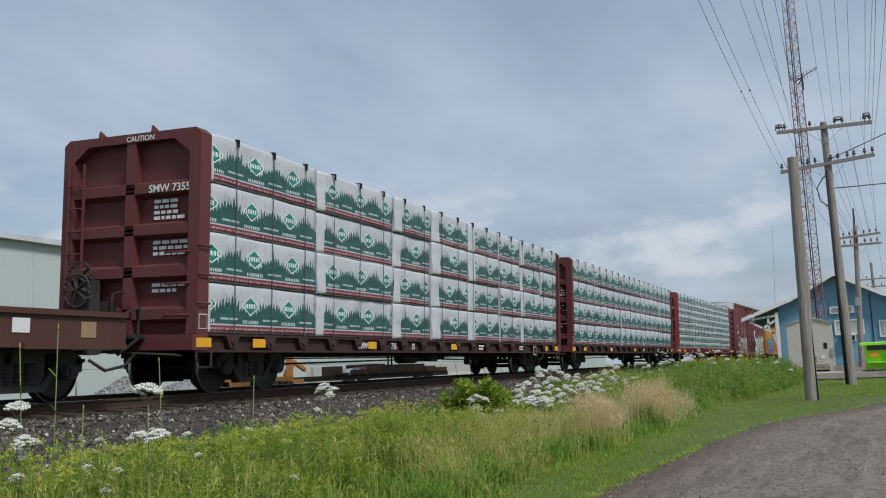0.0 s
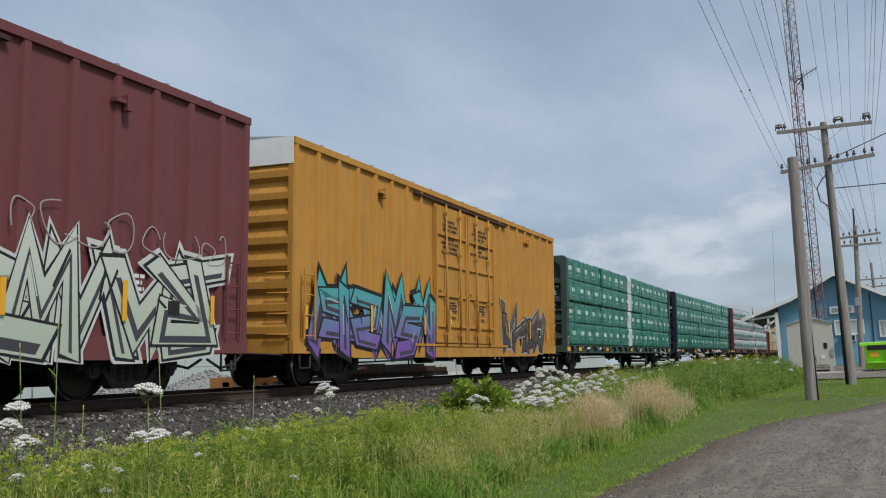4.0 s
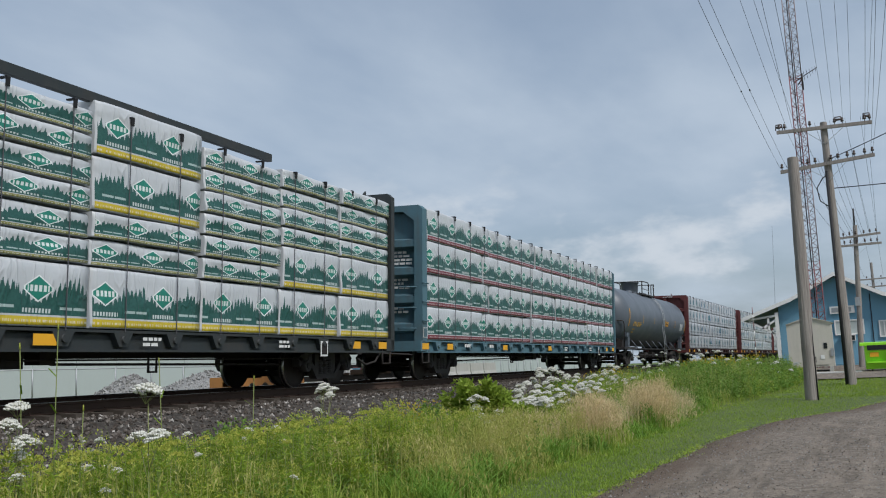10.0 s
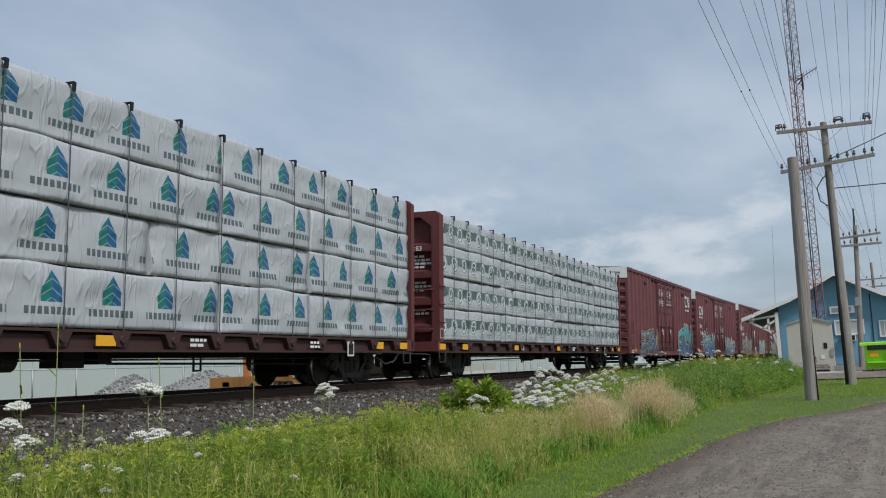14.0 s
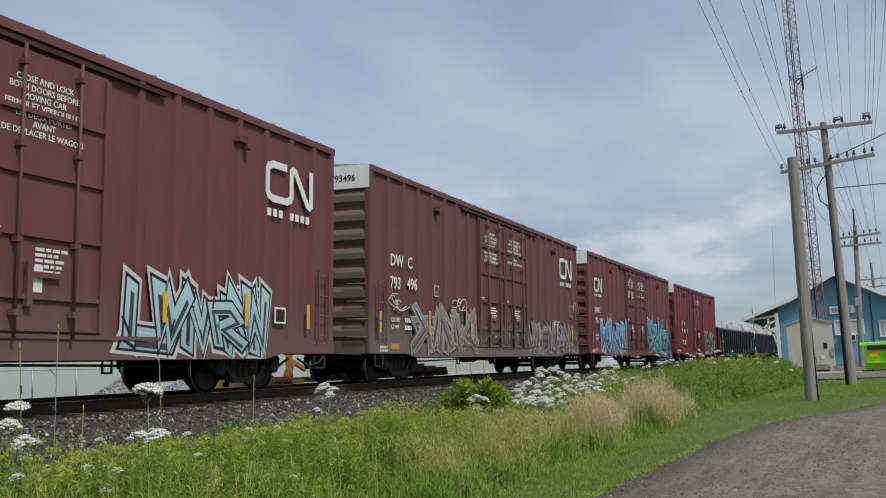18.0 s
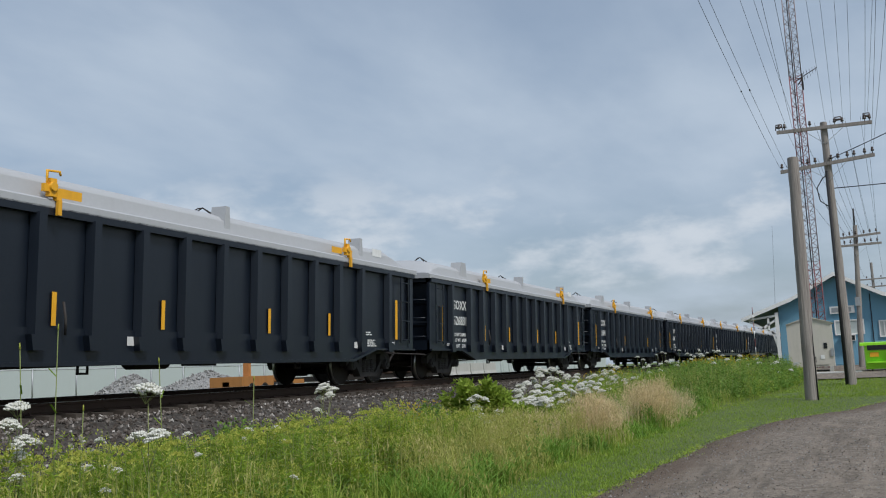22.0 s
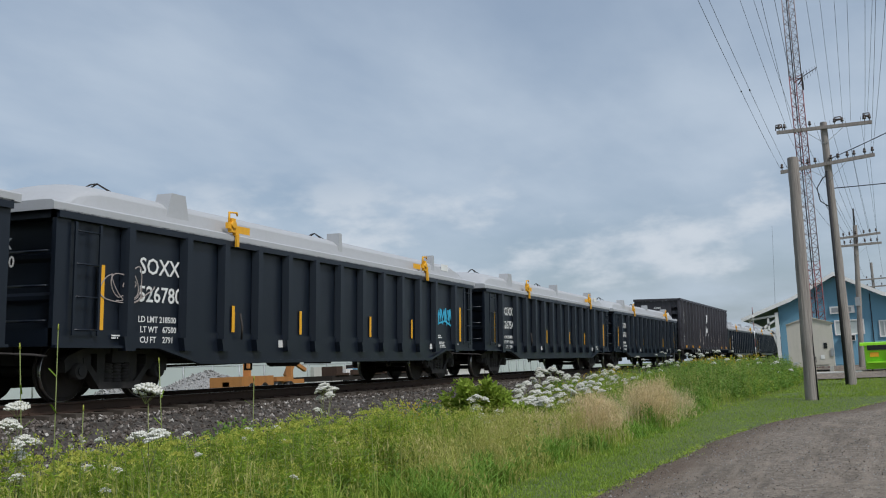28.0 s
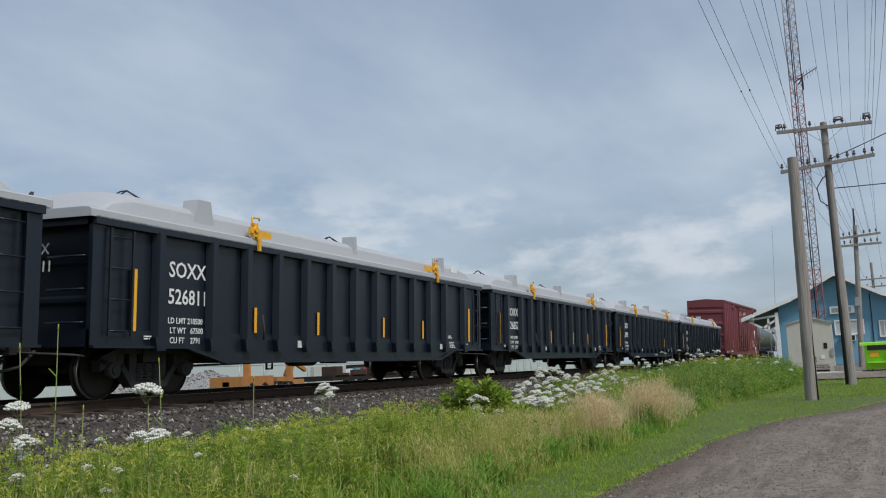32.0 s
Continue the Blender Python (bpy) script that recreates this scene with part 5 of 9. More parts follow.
    for x, q in ((-0.06, 1), (L + 0.06, -1)):
        bm = bmesh.new()
        pipe(bm, [(x + q * 0.13, -1.36, 1.06), (x + q * 0.13, -1.36, 2.20), (x + q * 0.05, -1.34, 2.36), (x - q * 0.02, -1.25, 2.40), (x - q * 0.02, 1.25, 2.40), (x, 1.36, 2.2), (x, 1.36, 1.06)], 0.026)
        part("end_rail", bm, TRUCKIRON, car)
        bm = bmesh.new()
        prism_x(bm, [(0.0, -0.19), (0.19, 0.0), (0.0, 0.19), (-0.19, 0.0)], -0.01, 0.01)
        ob = part("placard", bm, STENCIL, car, "diamond hazard placard")
        ob.matrix_basis = pose(x + q * 0.02, 0.55 if q > 0 else -1.1, 1.55)
        bm = bmesh.new()
        prism_x(bm, [(0.0, -0.15), (0.15, 0.0), (0.0, 0.15), (-0.15, 0.0)], -0.014, 0.014)
        part("placard_face", bm, RED, ob)
        for nm, dims in (("brake_housing", (0.16, 0.46, -1.2, -0.85, 1.06, 1.42)), ("brake_arm", (0.10, 0.52, -1.0, -0.9, 1.42, 1.50))):
            bm = bmesh.new()
            box(bm, *sorted((x + q * dims[0], x + q * dims[1])), *dims[2:])
            part(nm, bm, UNDER, car)
    brake_wheel(car, 0.05, 0.9, 2.0, UNDER)
    return car


# -- high-sided gondola --


def tall_gondola(at):
    L, W, top, bot = 20.05, 1.48, 4.33, 1.06
    car = new_car("high_side_gondola_car", at, "dusty black high-sided steel gondola car with vertical ribs")
    for nm, dims in (("floor", (0.1, L - 0.1, -W, W, bot, bot + 0.12)), ("end_wall", (0.84, 0.90, -W + 0.07, W - 0.07, bot + 0.12, top - 0.14)), ("end_sheet", (0.14, 0.20, -W + 0.56, W - 0.07, bot + 0.12, top - 0.14)), ("end_wall", (L - 0.20, L - 0.14, -W + 0.07, W - 0.07, bot + 0.12, top - 0.14)), ("head_beam", (0.0, 0.12, -W + 0.09, W - 0.09, top - 0.14, top)),
                     ("side_wall", (0.9, L - 0.2, -W, -W + 0.06, bot + 0.1, top - 0.1)), ("side_wall", (0.9, L - 0.2, W - 0.06, W, bot + 0.1, top - 0.1)), ("top_chord", (0.0, L, -W - 0.08, -W + 0.08, top - 0.14, top)), ("top_chord", (0.0, L, W - 0.08, W + 0.08, top - 0.14, top)),
                     ("side_sill", (0.0, L, -W - 0.06, -W + 0.08, bot - 0.06, bot + 0.16)), ("side_sill", (0.0, L, W - 0.08, W + 0.06, bot - 0.06, bot + 0.16))):
        bm = bmesh.new()
        box(bm, *dims)
        part(nm, bm, DUSTYBLACK, car)
    for xr in [0.60 + 1.17 * k for k in range(16)] + [19.15]:
        for turn in (0, 180):
            put("rib", cached("tall_rib", lambda b2: prism_z(b2, [(-0.13, -W), (-0.08, -W - 0.14), (0.08, -W - 0.14), (0.13, -W)], bot, top - 0.1), DUSTYBLACK), car, pose(xr, 0, 0, 0, 0, turn))
    bm = bmesh.new()
    for z in (1.5, 1.95, 2.4, 2.85, 3.3, 3.75):
        prism(bm, [(0.15, z), (0.78, z + 0.02), (0.78, z + 0.24), (0.15, z + 0.22)], -W + 0.02, -W + 0.55)
    box(bm, 0.0, 0.5, -W - 0.02, -W + 0.12, bot, top)
    box(bm, 0.5, 0.9, -W, -W + 0.06, bot + 0.1, top - 0.1)
    box(bm, 0.14, 0.20, -W + 0.12, -W + 0.56, top - 0.32, top - 0.13)
    part("end_shelves", bm, DUSTYBLACK, car)
    running_gear(car, L, at, 2.65, (0.75, 1.15))
    for k in range(14):
        put("hopper_lug", cached("hopper_lug", lambda b2: prism(b2, [(-0.22, 0.78), (0.22, 0.78), (0.3, 1.08), (-0.3, 1.08)], -1.52, -1.40), DUSTYBLACK), car, pose(4.2 + k * 0.9, 0, 0))
    ladder(car, 0.1, 1.2, 3.0, y=-1.58, w=0.5, step=0.55, mat=DUSTYBLACK, stiles=False, name="grab_iron")
    ladder(car, L - 0.58, 1.2, 4.1, y=-1.55, w=0.45, step=0.42, mat=DUSTYBLACK)
    stirrup(car, 0.2, 1.0, UNDER)
    letters("AI", 0.44, STENCIL, car, 1.10, 3.22, -1.492)
    letters("MX", 0.44, STENCIL, car, 1.88, 3.18, -1.492)
    letters("21", 0.44, STENCIL, car, 1.06, 2.76, -1.492)
    letters("105", 0.44, STENCIL, car, 1.85, 2.76, -1.492)
    letters("LD LMT\nLT WT\nCU FT", 0.16, STENCIL, car, 0.98, 1.78, -1.492)
    bars(car, 1.85, 1.78, 3, 0.4, 0.12, y=-1.492, gap=1.5)
    letters("AIMX", 0.19, STENCIL, car, 0.13, 3.66, 0.22, end=True)
    letters("21105", 0.19, STENCIL, car, 0.13, 3.42, 0.22, end=True)
    bm = bmesh.new()
    prism(bm, [(9.46, 3.55), (10.07, 3.61), (10.16, 3.10), (9.49, 3.00), (9.49, 2.89), (9.29, 2.86), (9.34, 3.06)], -1.60, -1.592)
    prism(bm, [(9.94, 2.94), (10.15, 2.98), (10.14, 2.60), (9.93, 2.57)], -1.60, -1.592)
    prism(bm, [(9.23, 2.69), (9.38, 2.70), (9.38, 2.52), (9.93, 2.57), (10.08, 2.44), (10.27, 2.01), (10.17, 2.00), (10.02, 2.24), (9.32, 2.24), (9.26, 2.00), (9.02, 1.99), (9.02, 2.11), (9.17, 2.18)], -1.60, -1.592)
    part("badge", bm, STENCIL, car, "large pale worn painted sign")
    for i, (x0, z0, ww, hh) in enumerate(((6.72, 1.5, 0.42, 1.2), (7.90, 1.3, 0.5, 1.3), (11.45, 1.5, 0.55, 0.6), (12.62, 1.5, 0.5, 0.5), (14.92, 1.45, 0.55, 0.85), (16.08, 1.45, 0.58, 0.85))):
        scribble(car, x0, x0 + ww, z0, z0 + hh, CHALK, 70 + i, 4, 0.010, -1.488, "thin white scrawl")
        scribble(car, x0, x0 + ww, z0, z0 + hh * 0.5, CHALK, 90 + i, 3, 0.010, -1.486, "thin grey scrawl")
    for x in (0.98, 3.30, 5.75, 15.76, 18.02):
        plate(car, "reflector", x, x + 0.5, 1.10, 1.26, OCHRE, -1.64, "orange reflective plate")
    return car


def well_car(at):
    """The low brown car that leads the first centre-beam."""
    L = 17.0
    car = new_car("well_car", at, "low rust-brown steel well car with worn paint")
    bm = bmesh.new()
    for s in (-1, 1):
        ys = sorted((s * 1.38, s * 1.50))
        prism(bm, [(0, 0.8), (2.6, 0.8), (3.4, 0.45), (L - 3.4, 0.45), (L - 2.6, 0.8), (L, 0.8), (L, 1.30), (0, 1.30)], *ys)
        box(bm, 0, L, *sorted((s * 1.30, s * 1.55)), 1.26, 1.34)
        box(bm, L - 2.0, L, *sorted((s * 1.36, s * 1.53)), 0.78, 0.86)
    box(bm, L - 2.4, L, -1.4, 1.4, 1.0, 1.24)
    box(bm, 0, 2.4, -1.4, 1.4, 1.0, 1.24)
    box(bm, 2.4, L - 2.4, -1.4, 1.4, 0.45, 0.55)
    part("body", bm, BROWN, car)
    running_gear(car, L, at, 1.6, (0.7, 1.05))
    plate(car, "notice", L - 0.95, L - 0.65, 0.95, 1.18, ENDGRAIN, -1.505)
    plate(car, "notice", L - 2.2, L - 1.9, 1.0, 1.2, STENCIL, -1.505)
    bm = bmesh.new()
    pipe(bm, [(L + 0.05, -1.3, 1.3), (L + 0.5, -1.3, 1.45), (L + 0.5, -1.3, 0.95), (L + 0.05, -1.3, 0.7)], 0.025)
    part("grab_iron", bm, UNDER, car)
    brake_wheel(car, L + 0.3, -0.2, 1.75, TRUCKIRON)
    return car


# -- sprayed pictures and scrawls on the cars' near sides --


SHAPES = (
    (((0.0, 0.0), (0.08, 1.0), (0.5, 0.35), (0.85, 1.05), (1.0, -0.02)),),
    (((0.95, 0.98), (0.2, 0.9), (0.08, 0.58), (0.82, 0.46), (0.9, 0.1), (-0.05, 0.0)),),
    (((0.08, -0.02), (0.0, 1.05)), ((0.95, 1.0), (0.12, 0.48), (1.05, 0.0))),
    (((-0.02, 0.0), (0.42, 1.08), (0.98, -0.02)), ((0.12, 0.38), (0.9, 0.32))),
    (((1.0, 0.9), (0.25, 1.0), (0.0, 0.6), (0.05, 0.1), (0.95, 0.0)), ((0.1, 0.52), (0.8, 0.55))),
    (((0.05, 0.0), (0.0, 1.05), (0.9, 0.0), (1.0, 1.1)),),
    (((-0.05, 1.0), (0.28, 0.0), (0.55, 0.62), (0.8, 0.0), (1.05, 1.06)),),
    (((0.45, -0.02), (0.52, 0.95)), ((-0.08, 0.9), (1.1, 1.02))),
    (((0.05, 0.0), (0.05, 0.98), (0.85, 0.9), (0.9, 0.6), (0.15, 0.5), (1.0, 0.0)),),
)


def stroke(bm, pts, w, y, tip=0.5):
    """A flat mitred band along (x, z) points, with cut ends."""
    P = [Vector(p) for p in pts]
    D = [(b - a).normalized() for a, b in zip(P[:-1], P[1:])]
    P[0], P[-1] = P[0] - D[0] * w * tip, P[-1] + D[-1] * w * tip
    rows = []
    for i, p in enumerate(P):
        d0, d1 = D[max(0, i - 1)], D[min(i, len(D) - 1)]
        n0, n1 = Vector((-d0.y, d0.x)), Vector((-d1.y, d1.x))
        m = n0 + n1
        m = m.normalized() if m.length > 0.3 else n0
        k = w / 2 / max(0.42, m.dot(n0))
        skew = d0 * (w * 0.22) if i in (0, len(P) - 1) else Vector((0, 0))
        rows.append((p + m * k + skew, p - m * k - skew))
    for (a0, a1), (b0, b1) in zip(rows[:-1], rows[1:]):
        bm.faces.new([bm.verts.new((q.x, y, q.y)) for q in (a0, a1, b1, b0)])


def mural(car, x0, x1, z0, z1, fill, line, rim, seed, label, y=-1.562, shade=None):
    """Sprayed, interlocking angular forms laid one over another: fill, outline, rim, shadows and glints."""
    rnd = random.Random(seed)
    H, W = z1 - z0, x1 - x0
    n = max(5, round(W / (0.40 * H)))
    step = W / n
    rimb, lineb, fillb, shadeb, glintb = (bmesh.new() for _ in range(5))
    order = list(range(n))
    rnd.shuffle(order)
    for k, i in enumerate(order):
        yy = y - 0.0005 - 0.0016 * k
        w = H * rnd.uniform(0.17, 0.27)
        path = list(rnd.choice(rnd.choice(SHAPES)))
        flip, turn = rnd.random() < 0.5, rnd.random() < 0.5
        hx, hz = step * rnd.uniform(1.2, 1.9), (H - 1.3 * w) * rnd.uniform(0.55, 1.0)
        bx = min(max(x0 + w * 0.4, x0 + (i + 0.5) * step - hx / 2), x1 - hx - w * 0.4)
        bz = z0 + 0.65 * w + (H - 1.3 * w - hz) * rnd.random()
        lean = rnd.uniform(-0.30, 0.30)
        pts = []
        for a, b in path:
            a, b = (1 - a if flip else a) + rnd.uniform(-0.16, 0.16), (1 - b if turn else b) + rnd.uniform(-0.13, 0.13)
            pts.append((bx + hx * (a + lean * (b - 0.5)), min(z1 - 0.3 * w, max(z0 + 0.62 * w, bz + hz * b))))
        if rim is not None:
            stroke(rimb, pts, w + 0.19, y - 0.00002 * k, 0.6)
        stroke(lineb, pts, w + 0.085, yy, 0.55)
        stroke(fillb, pts, w, yy - 0.0004)
        stroke(shadeb, [(a + 0.05 * w, b - 0.26 * w) for a, b in pts], w * rnd.uniform(0.18, 0.38), yy - 0.0007, 0.1)
        a, b = rnd.choice(list(zip(pts[:-1], pts[1:])))
        p, q = Vector(a).lerp(Vector(b), 0.1), Vector(a).lerp(Vector(b), 0.7)
        off = Vector((-0.04, 0.28 * w))
        stroke(glintb, [p + off, q + off], 0.026, yy - 0.0010)
        # a barb that breaks the outline, and an inner cut
        tip = Vector(pts[rnd.randrange(len(pts))])
        stroke(lineb, [tip, tip + Vector((rnd.uniform(-0.25, 0.25), rnd.uniform(0.05, 0.22) * H))] if tip.y < z1 - 0.35 * H else [tip, tip + Vector((rnd.uniform(-0.3, 0.3), -0.3 * H))], 0.05, yy - 0.0011, 0.2)
    for b2, grow in ((rimb, 0.08), (lineb, 0.04), (fillb, 0.0), (shadeb, 0.0), (glintb, 0.0)):
        for v in b2.verts:
            v.co.z = min(z1 + 0.16 + grow, max(z0 - grow * 0.5, v.co.z))
    pic = part("sprayed_picture", fillb, fill, car, label)
    pic["kind"] = "stuff"
    for nm, b2, mt in (("picture_stroke", lineb, line), ("picture_shade", shadeb, shade or SPRAYSHADE), ("picture_glint", glintb, SPRAYWHITE)):
        part(nm, b2, mt, pic)["kind"] = "stuff"
    if rim is not None:
        part("picture_rim", rimb, rim, pic)["kind"] = "stuff"
    else:
        rimb.free()


def scribble(car, x0, x1, z0, z1, mat, seed, turns=9, w=0.022, y=-1.566, label=""):
    """Thin looping lines, one over another."""
    rnd = random.Random(seed)
    bm = bmesh.new()
    for k in range(turns):
        cx = x0 + (x1 - x0) * (k + rnd.uniform(0.1, 0.9)) / turns
        rx, rz, ph = rnd.uniform(0.15, 0.42), (z1 - z0) * rnd.uniform(0.22, 0.5), rnd.uniform(0, 6.28)
        cz = z0 + rz + (z1 - z0 - 2 * rz) * rnd.random()
        arc = rnd.uniform(3.2, 6.0)
        pts = [(cx + rx * math.cos(ph + arc * i / 27) + 0.01 * i, cz + rz * math.sin(ph + arc * i / 27 + 0.4 * math.sin(i * 0.22 + k))) for i in range(28)]
        ribbon(bm, pts, w, y - 0.0003 * k)
    part("scrawl", bm, mat, car, label)["kind"] = "stuff"

# ---- the cars in order; places are those of their leading corners at 0 s ----
well_car(-5.35)
red_load = dict(packlabel="lumber pack in white sheet printed with green firs and a red strip")
wrapped_car(13.22, MAROON, WRAP_RED, "maroon centre-beam car loaded with white printed lumber packs", plan="e", margins={1: 0.3, 2: 0.4, 3: 0.5, 4: 0.5, 5: 0.06, 6: 0.3}, seed=1, number="SMW 73553", sill_marks=((6.0, "SMW"), (7.7, "735"), (8.9, "35")), **red_load)
wrapped_car(37.76, MAROON, WRAP_RED, "maroon centre-beam car with white red-striped lumber packs", plan="d", seed=2, number="623198", sill_marks=((6.6, "623"),), **red_load)
wrapped_car(62.30, PINKRED, WRAP_YEL_HALF, "faded red centre-beam car with eight thin layers of printed packs", rows=8, plan="c", seed=3, number="DWC 62751", top=4.60, puff=0.022, packlabel="thin lumber pack in printed sheet with a yellow strip", sill_marks=((4.6, "DWC"), (6.9, "751")))

def tagged_car(at, paint, label, pictures=(), scrawls=(), length=18.95, **kw):
    car = boxcar(at, length, paint, label, **kw)
    for k, (x0, x1, z0, z1, low, high, line, rim, words) in enumerate(pictures):
        mural(car, x0, x1, z0, z1, spray("sprayed_%d_%d" % (int(at), k), low, high, z0, z1), line, rim, int(at) + k, words)
    for k, (x0, x1, z0, z1, mat, turns) in enumerate(scrawls):
        scribble(car, x0, x1, z0, z1, mat, int(at) + 50 + k, turns, 0.020, label="thin pale scrawled lines")
    return car


P4 = tagged_paint("maroon_box_paint", (0.145, 0.043, 0.043), [])
tagged_car(87.25, P4, "maroon steel box car with cream and black spray painting",
           [(1.96, 7.1, 0.56, 2.25, (0.42, 0.30, 0.16), (0.56, 0.54, 0.46), SPRAYBLACK, SPRAYBLACK, "cream and tan sprayed letters outlined in black"),
            (12.2, 18.1, 0.6, 2.4, (0.44, 0.50, 0.38), (0.58, 0.60, 0.52), SPRAYBLACK, SPRAYWHITE, "pale green sprayed letters")],
           [(1.0, 1.6, 2.8, 3.3, CHALK, 4), (3.5, 6.6, 2.2, 3.1, CHALK, 7), (1.0, 2.6, 1.0, 1.9, SPRAYWHITE, 6), (9.4, 11.6, 0.9, 2.0, SPRAYBLACK, 12), (12.6, 18.4, 2.2, 2.9, CHALK, 9)],
           number="AOK 12147", notices=SHORT_WORDS, marks=(("AO", 1.02, 2.46, 0.34), ("K", 1.85, 2.47, 0.34), ("11", 1.11, 2.0, 0.34), ("21", 1.96, 1.99, 0.34), ("47", 2.89, 2.0, 0.34)))
P5 = tagged_paint("ochre_box_paint", (0.46, 0.22, 0.035), [])
tagged_car(107.99, P5, "yellow steel box car with teal and violet spray painting",
           [(0.6, 7.4, 0.55, 2.55, (0.20, 0.07, 0.36), (0.05, 0.42, 0.36), SPRAYBLACK, SPRAYBLACK, "teal and violet sprayed letters"), (12.6, 17.6, 0.7, 2.3, (0.08, 0.05, 0.03), (0.16, 0.10, 0.06), SPRAYBLACK, CHALK, "dark brown sprayed letters")], text=STENCILBLACK)

green = dict(packlabel="lumber pack in dark green printed sheet", guards=False)
wrapped_car(128.32, GREENSILL, WRAP_GREEN, "dark green centre-beam car with green wrapped lumber packs", plan="g", margins={2: 0.72}, seed=4, puff=0.045, strap_step=1.62, **green)
wrapped_car(152.86, NAVY, WRAP_GREEN, "navy centre-beam car loaded with green wrapped lumber packs", plan="b", seed=5, number="NOKL 7368", puff=0.04, strap_step=1.62, sillmat=CHARCOAL, sill_marks=((6.0, "736"), (8.0, "87")), **green)
wrapped_car(177.40, MAROON, WRAP_RED, "maroon centre-beam car with a sagging load of white packs", plan="a", seed=6, number="627066", puff=0.04, **red_load)

# bare lumber
car9 = centrebeam(201.94, MAROON, "maroon centre-beam car stacked with bare sawn lumber", "23452", sill_marks=((2.95, "GTW"), (4.35, "623"), (5.3, "452")))
for sd in (-1, 1):
    for r, zr in enumerate((1.09, 2.00, 2.93, 3.84)):
        for j, (xa, xb) in enumerate(((0.46, 3.54), (3.54, 6.24), (6.24, 8.81), (8.81, 11.49), (12.42, 14.95), (14.95, 17.45), (17.45, 20.1), (20.1, 22.72))):
            jut = random.Random(r * 11 + j).uniform(-0.035, 0.03)
            me = pack_of(xb - xa - 0.02, 0.86, (r * 3 + j) % 6, BOARDS)
            put("lumber_pack", me, car9, pose(xa + 0.01, -1.50 + jut, zr) if sd < 0 else pose(xb - 0.01, 1.50, zr, 0, 0, 180), "strapped stack of bare sawn boards")
for zr in (1.96, 2.88, 3.80):
    for k in range(18):
        xr = 0.75 + k * 1.22
        if not 11.2 < xr < 12.5:
            bm = bmesh.new()
            box(bm, xr, xr + 0.09, -1.45, 1.45, zr - 0.008, zr + 0.035)
            part("runner", bm, ENDGRAIN, car9)
straps(car9, 4.70, 1.22, 7)

# half bare boards, half printed packs
car10 = centrebeam(226.48, CHARCOAL, "charcoal centre-beam car with bare boards and printed packs", "73000", sill_marks=((4.25, "BCOL"), (5.25, "30002")))


def half_load(car, x0, span, rows, lens, sheet, label, seed, height, end=None, puff=0.02, z0=1.09):
    for side in (-1, 1):
        hgt = (height - 0.04 * (rows - 1)) / rows
        k = span / sum(lens)
        for r in range(rows):
            x = x0
            for j, ln in enumerate(lens):
                ln *= k
                me = pack_of(ln - 0.05, hgt, (seed + r + 2 * j) % 6, sheet, end, puff)
                jut = random.Random(seed + r * 7 + j).uniform(-0.04, 0.03)
                m = pose(x + 0.025, -1.50 + jut, z0 + r * (hgt + 0.04)) if side < 0 else pose(x + ln - 0.025, 1.50, z0 + r * (hgt + 0.04), 0, 0, 180)
                put("lumber_pack", me, car, m, label)
                x += ln


thin, tall = "thin lumber pack in printed sheet with a yellow strip", "tall lumber pack in printed sheet with a yellow strip"
half_load(car10, 0.46, 9.86, 7, (2.5, 2.44, 2.46, 2.4), BOARDS, "strapped stack of bare sawn boards", 2, 3.22, ENDGRAIN, 0.008)
half_load(car10, 10.36, 12.4, 1, (2.3, 2.65, 2.5, 2.4, 2.5), WRAP_YEL, tall, 3, 0.90, None, 0.03)
half_load(car10, 10.36, 2.28, 6, (2.3,), WRAP_YEL_HALF, thin, 4, 2.30, None, 0.03, 2.03)
half_load(car10, 12.66, 2.64, 2, (2.6,), WRAP_YEL_HALF, thin, 6, 0.80, None, 0.03, 2.03)
half_load(car10, 12.66, 2.64, 2, (2.6,), WRAP_YEL, tall, 5, 1.66, None, 0.02, 2.87)
half_load(car10, 15.34, 2.52, 6, (2.5,), WRAP_YEL_HALF, thin, 7, 2.32, None, 0.03, 2.03)
half_load(car10, 17.90, 4.86, 1, (2.4, 2.46), WRAP_YEL, tall, 8, 0.82, None, 0.03, 2.03)
half_load(car10, 17.90, 4.86, 4, (2.4, 2.46), WRAP_YEL_HALF, thin, 9, 1.53, None, 0.03, 2.89)
straps(car10, 4.40, 1.22, 3)
bm = bmesh.new()
box(bm, 0.4, 17.6, -1.42, -1.30, CB_H - 0.17, CB_H - 0.02)
part("top_chord", bm, CHARCOAL, car10)
for i, x in enumerate((3.05, 5.50, 7.95)):
    for k in range(6):
        q = random.Random(i * 7 + k)
        z = 1.25 + 0.465 * k + q.uniform(0, 0.12)
        plate(car10, "paper_tag", x, x + q.uniform(0.22, 0.34), z, z + q.uniform(0.10, 0.17), SPRAYWHITE, -1.552)

